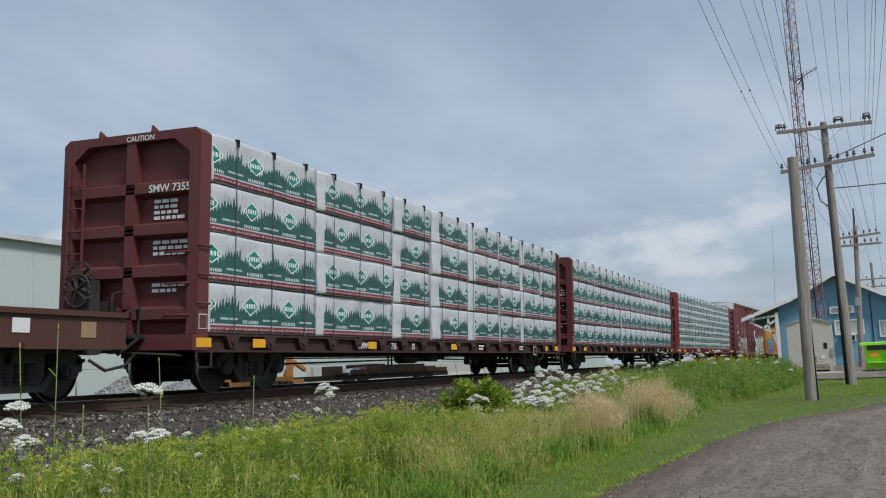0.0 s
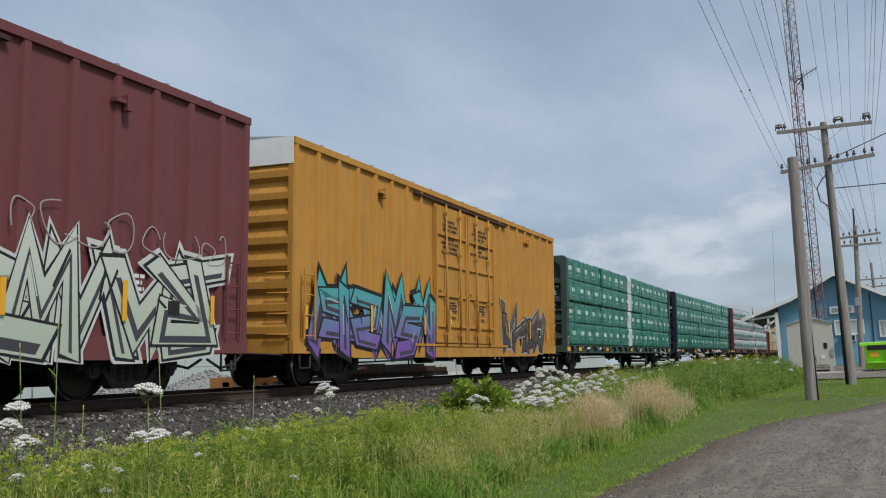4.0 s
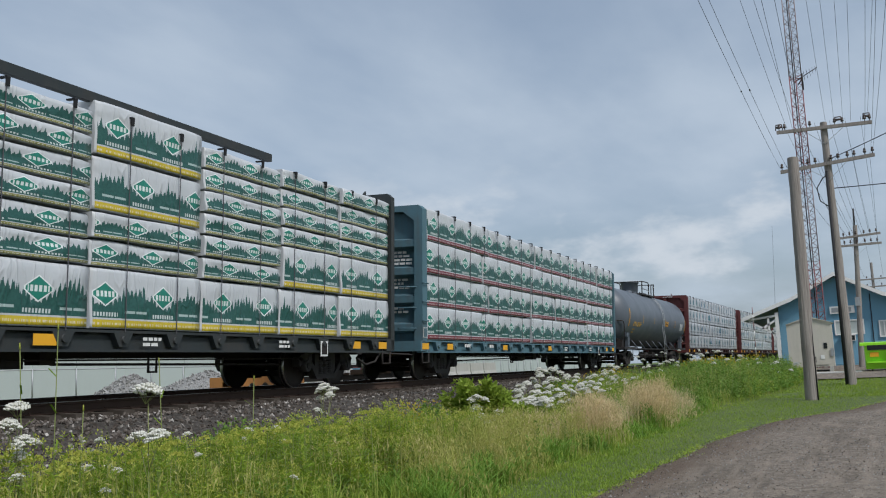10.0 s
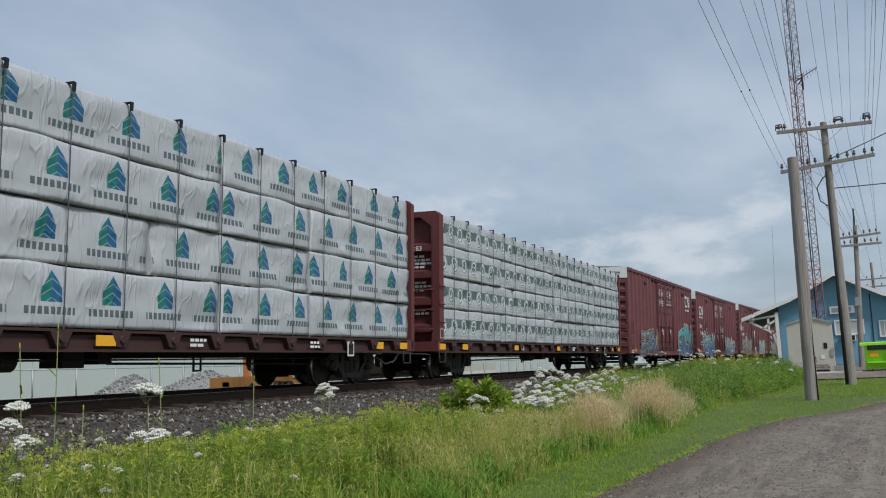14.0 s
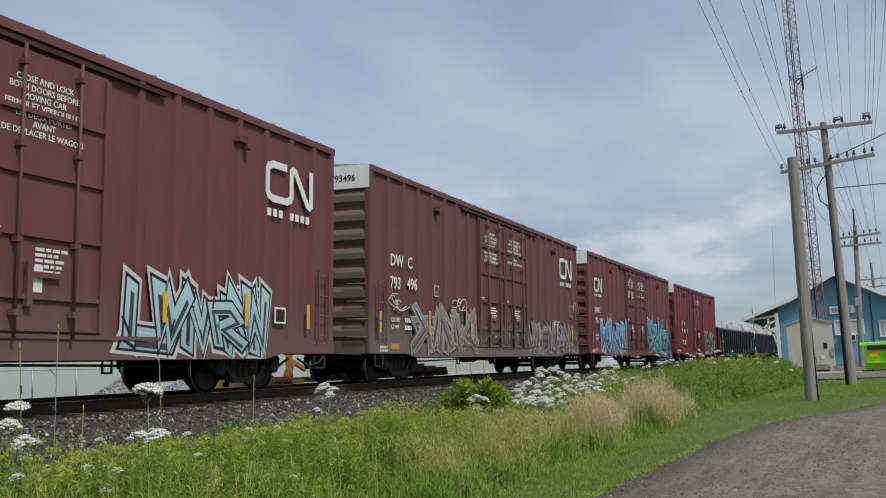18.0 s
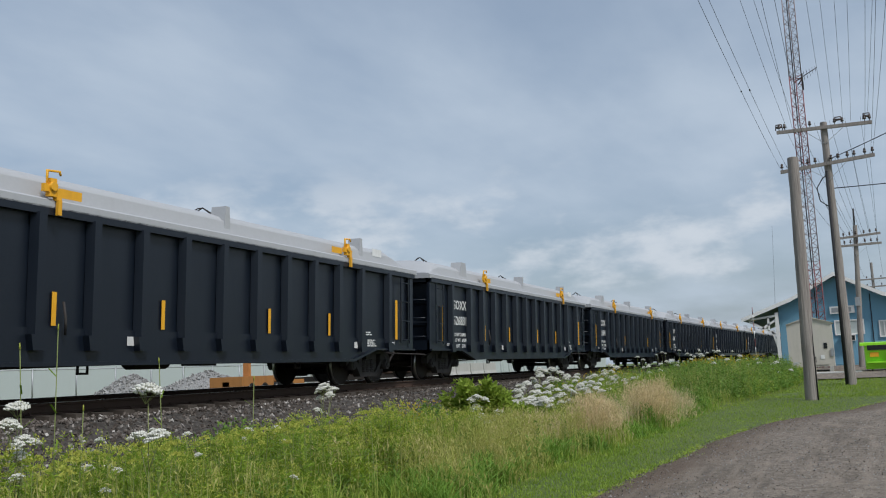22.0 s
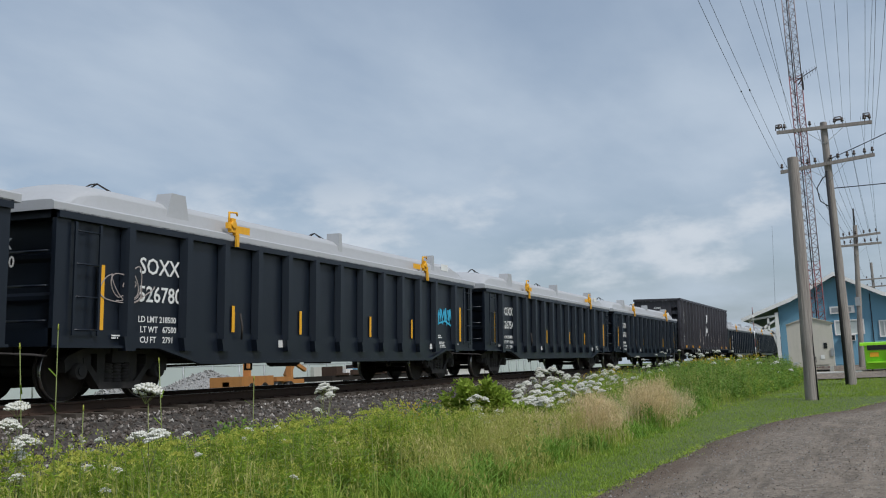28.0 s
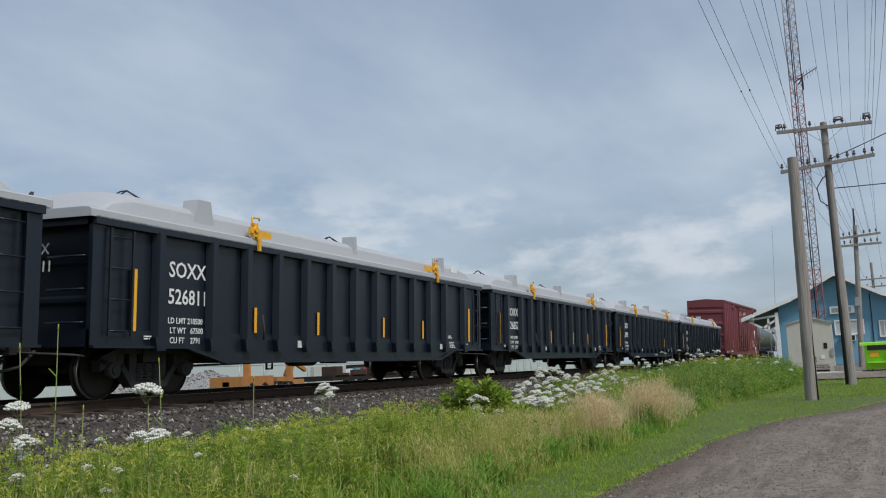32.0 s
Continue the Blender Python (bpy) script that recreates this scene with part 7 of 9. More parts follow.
def utility_pole(name, base, top, r0, r1, label, arms=(), extras=None):
    """A leaning timber pole; arms: (y0, z0, y1, z1, pins) at the pole's x."""
    p = thing(name, Matrix.Translation(base), label, "utility pole", "utility poles")
    b, t = Vector(base), Vector(top) - Vector(base)
    bm = bmesh.new()
    n = 16
    rings = []
    for k in range(25):
        q = k / 24
        c, rr = (t * q if k else Vector((0, 0, -0.3))), r0 + (r1 - r0) * q
        rings.append([bm.verts.new(c + Vector((math.cos(i * math.tau / n), math.sin(i * math.tau / n), 0)) * rr * (1 + 0.10 * noise.noise(Vector((math.cos(i * math.tau / n) * 1.3, math.sin(i * math.tau / n) * 1.3, k * 0.55 + r0 * 90 + base[0]))))) for i in range(n)])
    for ra, rb in zip(rings[:-1], rings[1:]):
        for i in range(n):
            bm.faces.new((ra[i], ra[(i + 1) % n], rb[(i + 1) % n], rb[i]))
    bm.faces.new(rings[0][::-1])
    bm.faces.new(rings[-1])
    part("shaft", bm, POLEWOOD, p)
    for i, (y0, z0, y1, z1, pins) in enumerate(arms):
        A, B = Vector((-0.16, y0 - base[1], z0 - base[2])), Vector((-0.16, y1 - base[1], z1 - base[2]))
        bm = bmesh.new()
        beam(bm, A, B, 0.10, 0.125)
        arm = part("crossarm", bm, POLEWOOD, p)
        mid = A.lerp(B, 0.5)
        bm = bmesh.new()
        foot = Vector((-0.14, t.y * (mid.z - 0.62) / t.z, mid.z - 0.62))
        for s in (0.27, 0.73):
            beam(bm, foot, A.lerp(B, s), 0.035, 0.012)
        part("brace", bm, GALV, p)
        for s in pins:
            q = A.lerp(B, s)
            bm = bmesh.new()
            rod(bm, q + Vector((0, 0, 0.05)), q + Vector((0, 0, 0.16)), 0.016, 6)
            lathe(bm, [(0.14, 0.03), (0.16, 0.062), (0.20, 0.062), (0.22, 0.04), (0.27, 0.05), (0.31, 0.028)], 10, "z", (q.x, q.y, q.z))
            part("insulator", bm, CERAMIC, p)
    return p


p1 = utility_pole("utility_pole", (28.81, 0.87, 0.20), (28.81, 0.77, 7.19), 0.180, 0.150, "short weathered timber pole with a cut top")
bm = bmesh.new()
rod(bm, (-0.10, -0.17, 0.0), (-0.05, -0.13, 5.9), 0.022, 6)
part("ground_wire", bm, CABLE, p1)
UP, LO = (1.50, 10.0, -1.84, 9.94), (1.49, 8.45, -1.82, 8.71)
p2 = utility_pole("utility_pole", (37.93, -0.26, 0.30), (37.93, -0.18, 10.2), 0.19, 0.12, "tall weathered timber pole with two crossarms",
                  [(*UP, (0.03, 0.09, 0.36, 0.62, 0.70, 0.93, 0.98)), (*LO, (0.02, 0.13, 0.30, 0.38, 0.55, 0.62, 0.72, 0.79, 0.90, 0.98))])
bm = bmesh.new()
pipe(bm, [(-0.20, 0.16, 0.0), (-0.17, 0.15, 4.0), (-0.15, 0.13, 8.0)], 0.055, 8)
part("conduit", bm, CABLE, p2, "black cable conduit")
bm = bmesh.new()
pipe(bm, [(-0.1, 0.1, 6.6), (-0.15, 0.45, 6.9), (-0.12, 0.52, 7.4), (-0.1, 0.3, 7.75), (-0.1, 0.05, 7.9)], 0.02)
part("cable_loop", bm, CABLE, p2)
for s in (0.03, 0.66, 0.95):
    q = Vector((0, 1.50 + 0.26 + (-1.84 - 1.50) * s, 9.70))
    bm = bmesh.new()
    pipe(bm, [(-0.16, q.y - 0.13, q.z + 0.08), (-0.16, q.y - 0.1, q.z + 0.3), (-0.16, q.y + 0.1, q.z + 0.3), (-0.16, q.y + 0.13, q.z + 0.08)], 0.02)
    rod(bm, (-0.16, q.y - 0.12, q.z + 0.2), (-0.16, q.y + 0.12, q.z + 0.2), 0.045, 8)
    part("dead_end_clamp", bm, CERAMIC, p2)
p3 = utility_pole("utility_pole", (60.0, -1.05, 0.60), (60.0, -1.44, 8.9), 0.17, 0.12, "timber pole with two crossarms beside the station",
                  [(-0.54, 8.19, -2.74, 8.31, (0.1, 0.25, 0.4, 0.6, 0.75, 0.9)), (-0.56, 7.72, -2.75, 7.74, (0.1, 0.25, 0.4, 0.6, 0.75, 0.9))])
bm = bmesh.new()
rod(bm, (0, -0.35, 8.0), (0, -0.38, 9.3), 0.05, 8)
part("pole_top_pin", bm, CABLE, p3)
bm = bmesh.new()
box(bm, -0.25, -0.12, -0.25, 0.02, 3.6, 4.1)
part("meter_box", bm, GALV, p3)
p4 = utility_pole("utility_pole", (95.0, -3.3, 0.6), (95.0, -3.3, 9.65), 0.16, 0.11, "distant timber pole with two crossarms",
                  [(-1.9, 8.1, -4.9, 8.15, (0.1, 0.3, 0.7, 0.9)), (-1.9, 7.4, -4.9, 7.45, (0.1, 0.3, 0.7, 0.9))])


def wire(name, a, b, sag, r, label):
    bm = bmesh.new()
    n = 16
    pts = []
    for k in range(n + 1):
        t = k / n
        q = Vector(a).lerp(Vector(b), t)
        q.z -= sag * 4 * t * (1 - t)
        pts.append(q)
    pipe(bm, pts, r, 4)
    return solo(name, bm, CABLE, label, "overhead wire", "overhead wires")


for name_, y2, z2, zc, far in (("a", 1.49, 8.60, 8.05, 2.28), ("b", 1.25, 8.61, 8.05, 2.17), ("c", 1.11, 10.1, 9.35, 1.82), ("d", 0.78, 10.1, 9.35, 1.65), ("e", 0.71, 8.6, 8.05, 0.83), ("f", 0.46, 8.6, 8.05, 0.64), ("g", -0.26, 10.2, 9.35, 0.52),
                            ("h", -0.56, 10.1, 9.35, 0.27), ("i", -0.86, 10.1, 9.35, -0.02), ("j", -1.13, 10.1, 9.35, -0.29), ("k", -1.48, 8.8, 8.05, -0.34), ("l", -1.69, 10.1, 9.35, -0.76), ("m", -1.69, 8.8, 8.05, -0.49), ("n", -1.75, 8.8, 8.05, -0.84)):
    w_ = wire("overhead_wire", (37.77, y2, z2), (-10.0, far, z2 - 0.1), (z2 - 0.05 - zc), 0.0055, "thin overhead line wire hanging between timber poles")
    if name_ in "ab":
        q = (37.77 - 24.4) / 47.77
        bm = bmesh.new()
        lathe(bm, [(-0.05, 0.008), (-0.03, 0.02), (0.03, 0.02), (0.05, 0.008)], 8, "x", (24.4, y2 + (far - y2) * q, z2 - 0.1 * q - (z2 - 0.05 - zc) * 4 * q * (1 - q)))
        part("damper", bm, CABLE, w_)
for k in range(6):
    y3 = -0.76 - k * 0.36
    wire("overhead_wire", (37.93 - 0.16, UP[0] + (UP[2] - UP[0]) * (0.09 + k * 0.16), 10.2), (60, y3, 8.55), 0.25, 0.007, "thin overhead line wire between timber poles")
    wire("overhead_wire", (37.93 - 0.16, LO[0] + (LO[2] - LO[0]) * (0.05 + k * 0.18), 8.8), (60, y3, 8.05), 0.25, 0.007, "thin overhead line wire between timber poles")
    if k % 2:
        wire("overhead_wire", (60, y3, 8.5), (95, -2.2 - k * 0.4, 8.4), 0.3, 0.009, "thin overhead line wire between timber poles")
wire("service_cable", (37.93, -0.2, 8.75), (24, -9.0, 10.2), 0.3, 0.018, "black service cable leaving a timber pole")
wire("service_cable", (37.93, -0.2, 7.65), (40, -12.0, 8.0), 0.05, 0.022, "black service cable leaving a timber pole")
wire("guy_wire", (66.0, 3.7, 5.0), (88, 4.6, 13.0), 0.1, 0.012, "thin guy wire rising from the station roof")

# lattice tower
TX, TY, TW = 62.0, 1.047, 0.358
tower = thing("lattice_tower", Matrix.Translation((TX, TY, 0.65)), "tall red and white lattice radio tower", "radio tower")
legs = [(-0.31, TW), (-0.31, -TW), (0.31, 0.0)]
zones = [(0, 6.5, RED), (6.5, 12.0, TOWERPALE), (12.0, 18.2, RED), (18.2, 23.7, TOWERPALE), (23.7, 29.9, RED), (29.9, 36.0, TOWERPALE)]
for z0, z1, mat in zones:
    for lx, ly in legs:
        bm = bmesh.new()
        rod(bm, (lx, ly, z0), (lx, ly, z1), 0.031, 8)
        part("leg", bm, mat, tower)
    bm = bmesh.new()
    z, k = z0, 0
    while z < z1 - 0.1:
        for i in range(3):
            a, b = legs[i], legs[(i + 1) % 3]
            if k % 2:
                a, b = b, a
            rod(bm, (*a, z), (*b, min(z1, z + 0.427)), 0.018, 5)
            if k % 2 == 0:
                rod(bm, (*a, z), (*b, z), 0.014, 5)
        z += 0.427
        k += 1
    part("lacing", bm, mat, tower)["kind"] = "stuff"
# cable run up one leg
bm = bmesh.new()
pipe(bm, [(-0.30, 0.10, 0.2), (-0.32, 0.12, 12.0), (-0.30, 0.08, 24.0), (-0.32, 0.1, 35.5)], 0.03, 6)
part("feeder_cable", bm, CABLE, tower)
OFF = Vector((-0.40, -0.40, 17.75))
bm = bmesh.new()
rod(bm, OFF + Vector((0, 0, -0.55)), OFF + Vector((0, 0, 0.5)), 0.05, 8)
rod(bm, OFF + Vector((0, 0.35, 0.1)), OFF + Vector((0, -0.9, 0.75)), 0.026, 6)
rod(bm, OFF + Vector((0, 0.3, -0.2)), OFF + Vector((0, -0.05, 0.2)), 0.03, 6)
boom = part("antenna_boom", bm, TRUCKIRON, tower, "dark comb-shaped antenna on a bracket")
for k in range(5):
    bm = bmesh.new()
    y, z = -0.12 - k * 0.17, 0.33 + k * 0.088
    rod(bm, OFF + Vector((0, y + 0.02, z + 0.30 - 0.03 * k)), OFF + Vector((0, y - 0.02, z - 0.30 + 0.03 * k)), 0.014, 5)
    part("antenna_element", bm, TRUCKIRON, boom)

# ---- station ----
SX, SB = 66.0, 0.74
station = thing("station_building", Matrix.Translation((0, 0, 0)), "blue timber station with flared gable roof and white trim", "building")
ROOF_L = [(0.0, 6.55), (2.65, 5.12), (5.85, 3.95)]
bm = bmesh.new()
prism_x(bm, [(3.55, SB), (3.55, 4.75), (2.65, 5.02), (0.0, 6.42), (-2.65, 5.02), (-5.6, 3.9), (-5.6, SB)], SX, SX + 0.2)
bmesh.ops.recalc_face_normals(bm, faces=bm.faces)
part("front_wall", bm, BLUEWALL, station)
bm = bmesh.new()
box(bm, SX + 0.2, SX + 24, 3.35, 3.55, SB, 4.7)
box(bm, SX + 0.2, SX + 24, -5.6, -5.4, SB, 3.85)
box(bm, SX + 23.8, SX + 24, -5.4, 3.35, SB, 4.7)
part("side_wall", bm, BLUEWALL, station)
# clapboards on the front
board = cached("clapboard", lambda b2: prism(b2, [(-0.014, 0), (0, 0), (0, 0.125), (-0.004, 0.125)], 0, 1), BLUEWALL)
z = SB + 0.1
k = 0
while z < 6.2:
    hi = 3.55 if z < 4.6 else max(0.05, (6.42 - z) / 1.40 * 2.65 if z > 5.02 else 3.55 - (z - 4.6) / 0.42 * 0.9)
    lo = -5.55 if z < 3.8 else -max(0.05, (6.42 - z) / 1.40 * 2.65 if z > 5.02 else 5.5 - (z - 3.8) / 1.22 * 2.9)
    put("clapboard", board, station, Matrix.Translation((SX, lo, z)) @ Matrix.Diagonal((1, (hi - lo), 1, 1)))
    z += 0.13
for s in (1, -1):
    bm = bmesh.new()
    L = [(s * y, zz) for y, zz in ROOF_L]
    for (ya, za), (yb, zb) in zip(L[:-1], L[1:]):
        q = [(ya, za), (yb, zb), (yb, zb + 0.14), (ya, za + 0.14)]
        prism_x(bm, q if s > 0 else q[::-1], SX - 0.7, SX + 24.6)
    bmesh.ops.recalc_face_normals(bm, faces=bm.faces)
    part("roof", bm, ROOFGREY, station, "pale sheet-metal roof")
    bm = bmesh.new()
    for (ya, za), (yb, zb) in zip(L[:-1], L[1:]):
        q = [(ya, za - 0.10), (yb, zb - 0.10), (yb, zb + 0.15), (ya, za + 0.15)]
        prism_x(bm, q if s > 0 else q[::-1], SX - 0.76, SX - 0.70)
    bmesh.ops.recalc_face_normals(bm, faces=bm.faces)
    part("barge_board", bm, WHITEPAINT, station, "white barge board")
bm = bmesh.new()
box(bm, SX - 0.5, SX - 0.32, 3.56, 3.78, SB, 4.35)
part("canopy_post", bm, WHITEPAINT, station, "white timber post")
for a, b in (((3.7, 4.15), (5.5, 3.95)), ((3.7, 2.9), (5.4, 3.85)), ((3.7, 3.9), (4.6, 3.35)), ((4.2, 4.1), (4.2, 3.2)), ((3.7, 2.0), (4.0, 3.2))):
    bm = bmesh.new()
    beam(bm, (SX - 0.41, *a), (SX - 0.41, *b), 0.10, 0.13)
    part("canopy_brace", bm, WHITEPAINT, station, "white timber brace")


def station_window(y0, y1, z0, z1, mat):
    bm = bmesh.new()
    for a in ((y0, y1, z0 - 0.08, z0), (y0, y1, z1, z1 + 0.08), (y0 - 0.08, y0, z0 - 0.08, z1 + 0.08), (y1, y1 + 0.08, z0 - 0.08, z1 + 0.08), ((y0 + y1) / 2 - 0.03, (y0 + y1) / 2 + 0.03, z0, z1)):
        box(bm, SX - 0.10, SX - 0.02, *a)
    fr = part("window_frame", bm, WHITEPAINT, station, "white window frame")
    bm = bmesh.new()
    box(bm, SX - 0.05, SX - 0.03, y0, y1, z0, z1)
    part("pane", bm, mat, fr)


station_window(-1.45, 0.15, 2.75, 3.55, WALLWHITE)
station_window(-2.9, -2.45, 2.5, 3.4, WALLWHITE)
bm = bmesh.new()
box(bm, SX - 0.16, SX - 0.02, -1.05, 0.42, 4.05, 4.52)
sg = part("wall_box", bm, WHITEPAINT, station, "white wall-mounted box with grey panels")
for y in (-0.85, -0.1):
    bm = bmesh.new()
    box(bm, SX - 0.175, SX - 0.16, y, y + 0.42, 4.13, 4.42)
    part("panel", bm, GALV, sg)
bm = bmesh.new()
box(bm, SX - 0.45, SX - 0.03, -0.95, -0.1, 2.28, 2.68)
ac = part("air_conditioner", bm, WHITEPAINT, station, "white window air conditioner")
bm = bmesh.new()
box(bm, SX - 0.462, SX - 0.45, -0.9, -0.5, 2.32, 2.62)
part("grille", bm, DARKGLASS, ac)
for y, zt in ((-3.3, 3.9), (-2.0, 5.2)):
    bm = bmesh.new()
    rod(bm, (SX - 0.06, y, SB), (SX - 0.06, y, zt), 0.03, 6)
    part("downpipe", bm, CABLE, station)

cabin = thing("signal_cabin", Matrix.Translation((54.0, 0.33, ground_z(54, 1))), "beige sheet-metal equipment cabin on skids", "equipment cabin")
bm = bmesh.new()
CH = 2.62
prism_x(bm, [(0, 0.32), (2.25, 0.32), (2.25, CH), (1.12, CH + 0.32), (0, CH)], 0, 3.2)
part("body", bm, BEIGE, cabin)
bm = bmesh.new()
prism_x(bm, [(-0.06, CH - 0.02), (0, CH - 0.02), (1.12, CH + 0.30), (2.25, CH - 0.02), (2.31, CH - 0.02), (1.12, CH + 0.38)], -0.08, 3.28)
part("roof", bm, BEIGE, cabin)
for y in (0.1, 1.95):
    bm = bmesh.new()
    box(bm, -0.1, 3.3, y, y + 0.18, 0.02, 0.32)
    part("skid", bm, CONCRETE, cabin)
bm = bmesh.new()
box(bm, -0.035, 0.0, 0.28, 1.12, 0.42, 2.35)
dr = part("door", bm, BEIGE, cabin)
for nm, a, mt in (("lock_box", (0.30, 0.48, 1.25, 1.55), DARKGLASS), ("notice", (0.48, 0.66, 0.72, 0.92), STENCIL), ("panel", (0.0, 0.16, 0.85, 1.25), GALV), ("vent", (0.9, 1.05, 0.55, 0.85), DARKGLASS)):
    bm = bmesh.new()
    box(bm, -0.06, -0.034, *a)
    part(nm, bm, mt, dr)
bm = bmesh.new()
box(bm, 0, 3.4, -1.2, 2.6, 0.03, 0.12)
ob = solo("concrete_pad", bm, CONCRETE, "pale concrete pad beside the cabin", "pad", kind="structure")
ob.matrix_basis = Matrix.Translation((50.2, 0.33, ground_z(50, 1) - 0.02))

dump = thing("dumpster", Matrix.Translation((51.5, -1.1, ground_z(52, -1) + 0.02)), "lime green steel dumpster with a dark lid", "dumpster")
bm = bmesh.new()
prism(bm, [(0.15, 0.12), (1.8, 0.12), (1.8, 1.30), (-0.12, 1.30), (-0.12, 1.0)], -2.4, 0.0)
part("body", bm, LIME, dump)
bm = bmesh.new()
prism(bm, [(-0.16, 1.28), (1.82, 1.28), (1.82, 1.40), (1.5, 1.46), (-0.16, 1.40)], -2.44, 0.2)
part("rim", bm, LIME, dump)
bm = bmesh.new()
prism(bm, [(-0.17, 1.05), (-0.10, 1.05), (-0.10, 1.29), (-0.17, 1.29)], -2.3, -0.1)
part("lid", bm, DARKGLASS, dump, "black plastic lid")
for nm, a, mt in (("fork_pocket", (-1.9, -0.95, 0.62, 0.92), LIME), ("slot", (-1.8, -1.0, 0.66, 0.86), DARKGLASS), ("notice", (-0.6, -0.2, 0.72, 0.95), SAFETY), ("side_bar", (-2.35, -0.05, 0.42, 0.50), LIME)):
    bm = bmesh.new()
    d = {"fork_pocket": 0.12, "slot": 0.14, "notice": 0.04, "side_bar": 0.08}[nm]
    box(bm, -0.06 - d, 0.1, *a)
    part(nm, bm, mt, dump)
for y in (-2.2, -0.3):
    bm = bmesh.new()
    rod(bm, (0.3, y, 0.08), (0.3, y + 0.06, 0.08), 0.08, 10)
    part("caster", bm, CABLE, dump)

mast = thing("marker_mast", Matrix.Translation((60, 4.7, 0.7)), "thin red and white striped marker mast", "marker pole")
for k in range(8):
    bm = bmesh.new()
    rod(bm, (0, 0, k * 0.48), (0, 0, k * 0.48 + 0.48), 0.02, 8)
    part("section", bm, RED if k % 2 else WHITEPAINT, mast)

# ---- behind the line ----
hall = thing("warehouse", Matrix.Translation((0, 0, 0)), "long white sheet-metal warehouse behind the railway", "warehouse")
bm = bmesh.new()
box(bm, -20, 130, 30.0, 30.2, 0.9, 7.55)
part("wall", bm, WALLWHITE, hall)
seam = cached("seam", lambda b2: box(b2, -0.03, 0.03, 29.965, 30.0, 0.9, 7.5), WALLWHITE)
for k in range(60):
    put("wall_panel", seam, hall, pose(-19 + k * 2.4, 0, 0))
bm = bmesh.new()
prism_x(bm, [(29.7, 7.5), (29.7, 7.72), (42, 9.8), (54, 7.72), (54, 7.5)], -20.4, 130.4)
bmesh.ops.recalc_face_normals(bm, faces=bm.faces)
part("roof", bm, ROOFGREY, hall)
bm = bmesh.new()
box(bm, -20, 130, 53.8, 54, 0.9, 7.5)
box(bm, -20, -19.8, 30.2, 53.8, 0.9, 7.5)
box(bm, 129.8, 130, 30.2, 53.8, 0.9, 7.5)
part("back_wall", bm, WALLWHITE, hall)

fence = thing("yard_fence", Matrix.Translation((0, 24.0, 1.1)), "grey wire mesh yard fence with thin posts", "fence")
post = cached("fence_post", lambda b2: rod(b2, (0, 0, 0), (0, 0, 1.12), 0.028, 6), GALV)
x = 8.0
while x < 80:
    put("post", post, fence, pose(x, 0, 0))
    x += 1.9
for z in (0.15, 1.08):
    bm = bmesh.new()
    rod(bm, (8, 0, z), (79, 0, z), 0.02, 6)
    part("rail", bm, GALV, fence)
barrier = cached("barrier", lambda b2: prism_x(b2, [(-0.25, 0), (0.25, 0), (0.1, 0.42), (0.08, 0.92), (-0.08, 0.92), (-0.1, 0.42)], 0, 2.35), CONCRETE)
for k in range(10):
    tagged(put("concrete_barrier", barrier, None, pose(38 + k * 2.5, 22.4, 1.08)), "pale concrete barrier block in the yard", "barrier", "barriers in the yard")


def heap(cx, cy, rad, h):
    def place(r, n):
        a, q = r.uniform(0, 6.283, n), np.sqrt(r.uniform(0, 1, n))
        return np.stack([cx + rad * q * np.cos(a), cy + rad * q * np.sin(a), 1.08 + h * (1 - q) + r.uniform(-0.02, 0.04, n)], 1)
    return place


def mound(cx, cy, rad, h, label, seed):
    bm = bmesh.new()
    rings = []
    for k in range(7):
        q = k / 6
        rings.append([bm.verts.new((cx + rad * q * math.cos(a * math.tau / 20) * (1 + 0.1 * noise.noise(Vector((a, q, seed)))), cy + rad * q * math.sin(a * math.tau / 20), 1.06 + h * (1 - q) ** 0.9)) for a in range(20)])
    for r0, r1 in zip(rings[:-1], rings[1:]):
        for a in range(20):
            bm.faces.new((r0[a], r1[a], r1[(a + 1) % 20], r0[(a + 1) % 20]))
    bmesh.ops.remove_doubles(bm, verts=bm.verts, dist=0.001)
    bmesh.ops.recalc_face_normals(bm, faces=bm.faces)
    ob = solo("gravel_mound", bm, PALESTONE, label, "gravel heap", "gravel heaps")
    st = stones("loose_stones", 900, heap(cx, cy, rad, h), 0.05, PALESTONE, "loose grey stones of the heap", "gravel", seed)
    return ob


mound(22.0, 19.0, 1.35, 0.80, "small heap of grey gravel in the yard", 11)
mound(28.3, 21.0, 2.2, 0.90, "broad heap of pale grey gravel in the yard", 12)

crane = thing("rail_cart", Matrix.Translation((23.8, 17.0, 1.10)), "orange steel maintenance cart with an upright post", "maintenance cart")
bm = bmesh.new()
box(bm, 0, 4.3, -0.12, 0.12, 0.26, 0.40)
part("chassis", bm, ORANGE, crane)
bm = bmesh.new()
box(bm, 0.0, 1.7, -0.58, 0.58, 0.22, 0.55)
part("bumper", bm, ORANGE, crane)
bm = bmesh.new()
box(bm, 2.0, 3.0, -0.5, 0.5, 0.36, 0.50)
part("side_plate", bm, ORANGE, crane)
for q in (1.05, 3.5):
    bm = bmesh.new()
    box(bm, q, q + 0.13, -0.1, 0.1, 0.40, 1.35)
    part("post", bm, ORANGE, crane)
bm = bmesh.new()
beam(bm, (3.7, 0.2, 0.5), (4.1, 0.2, 1.0), 0.18, 0.18)
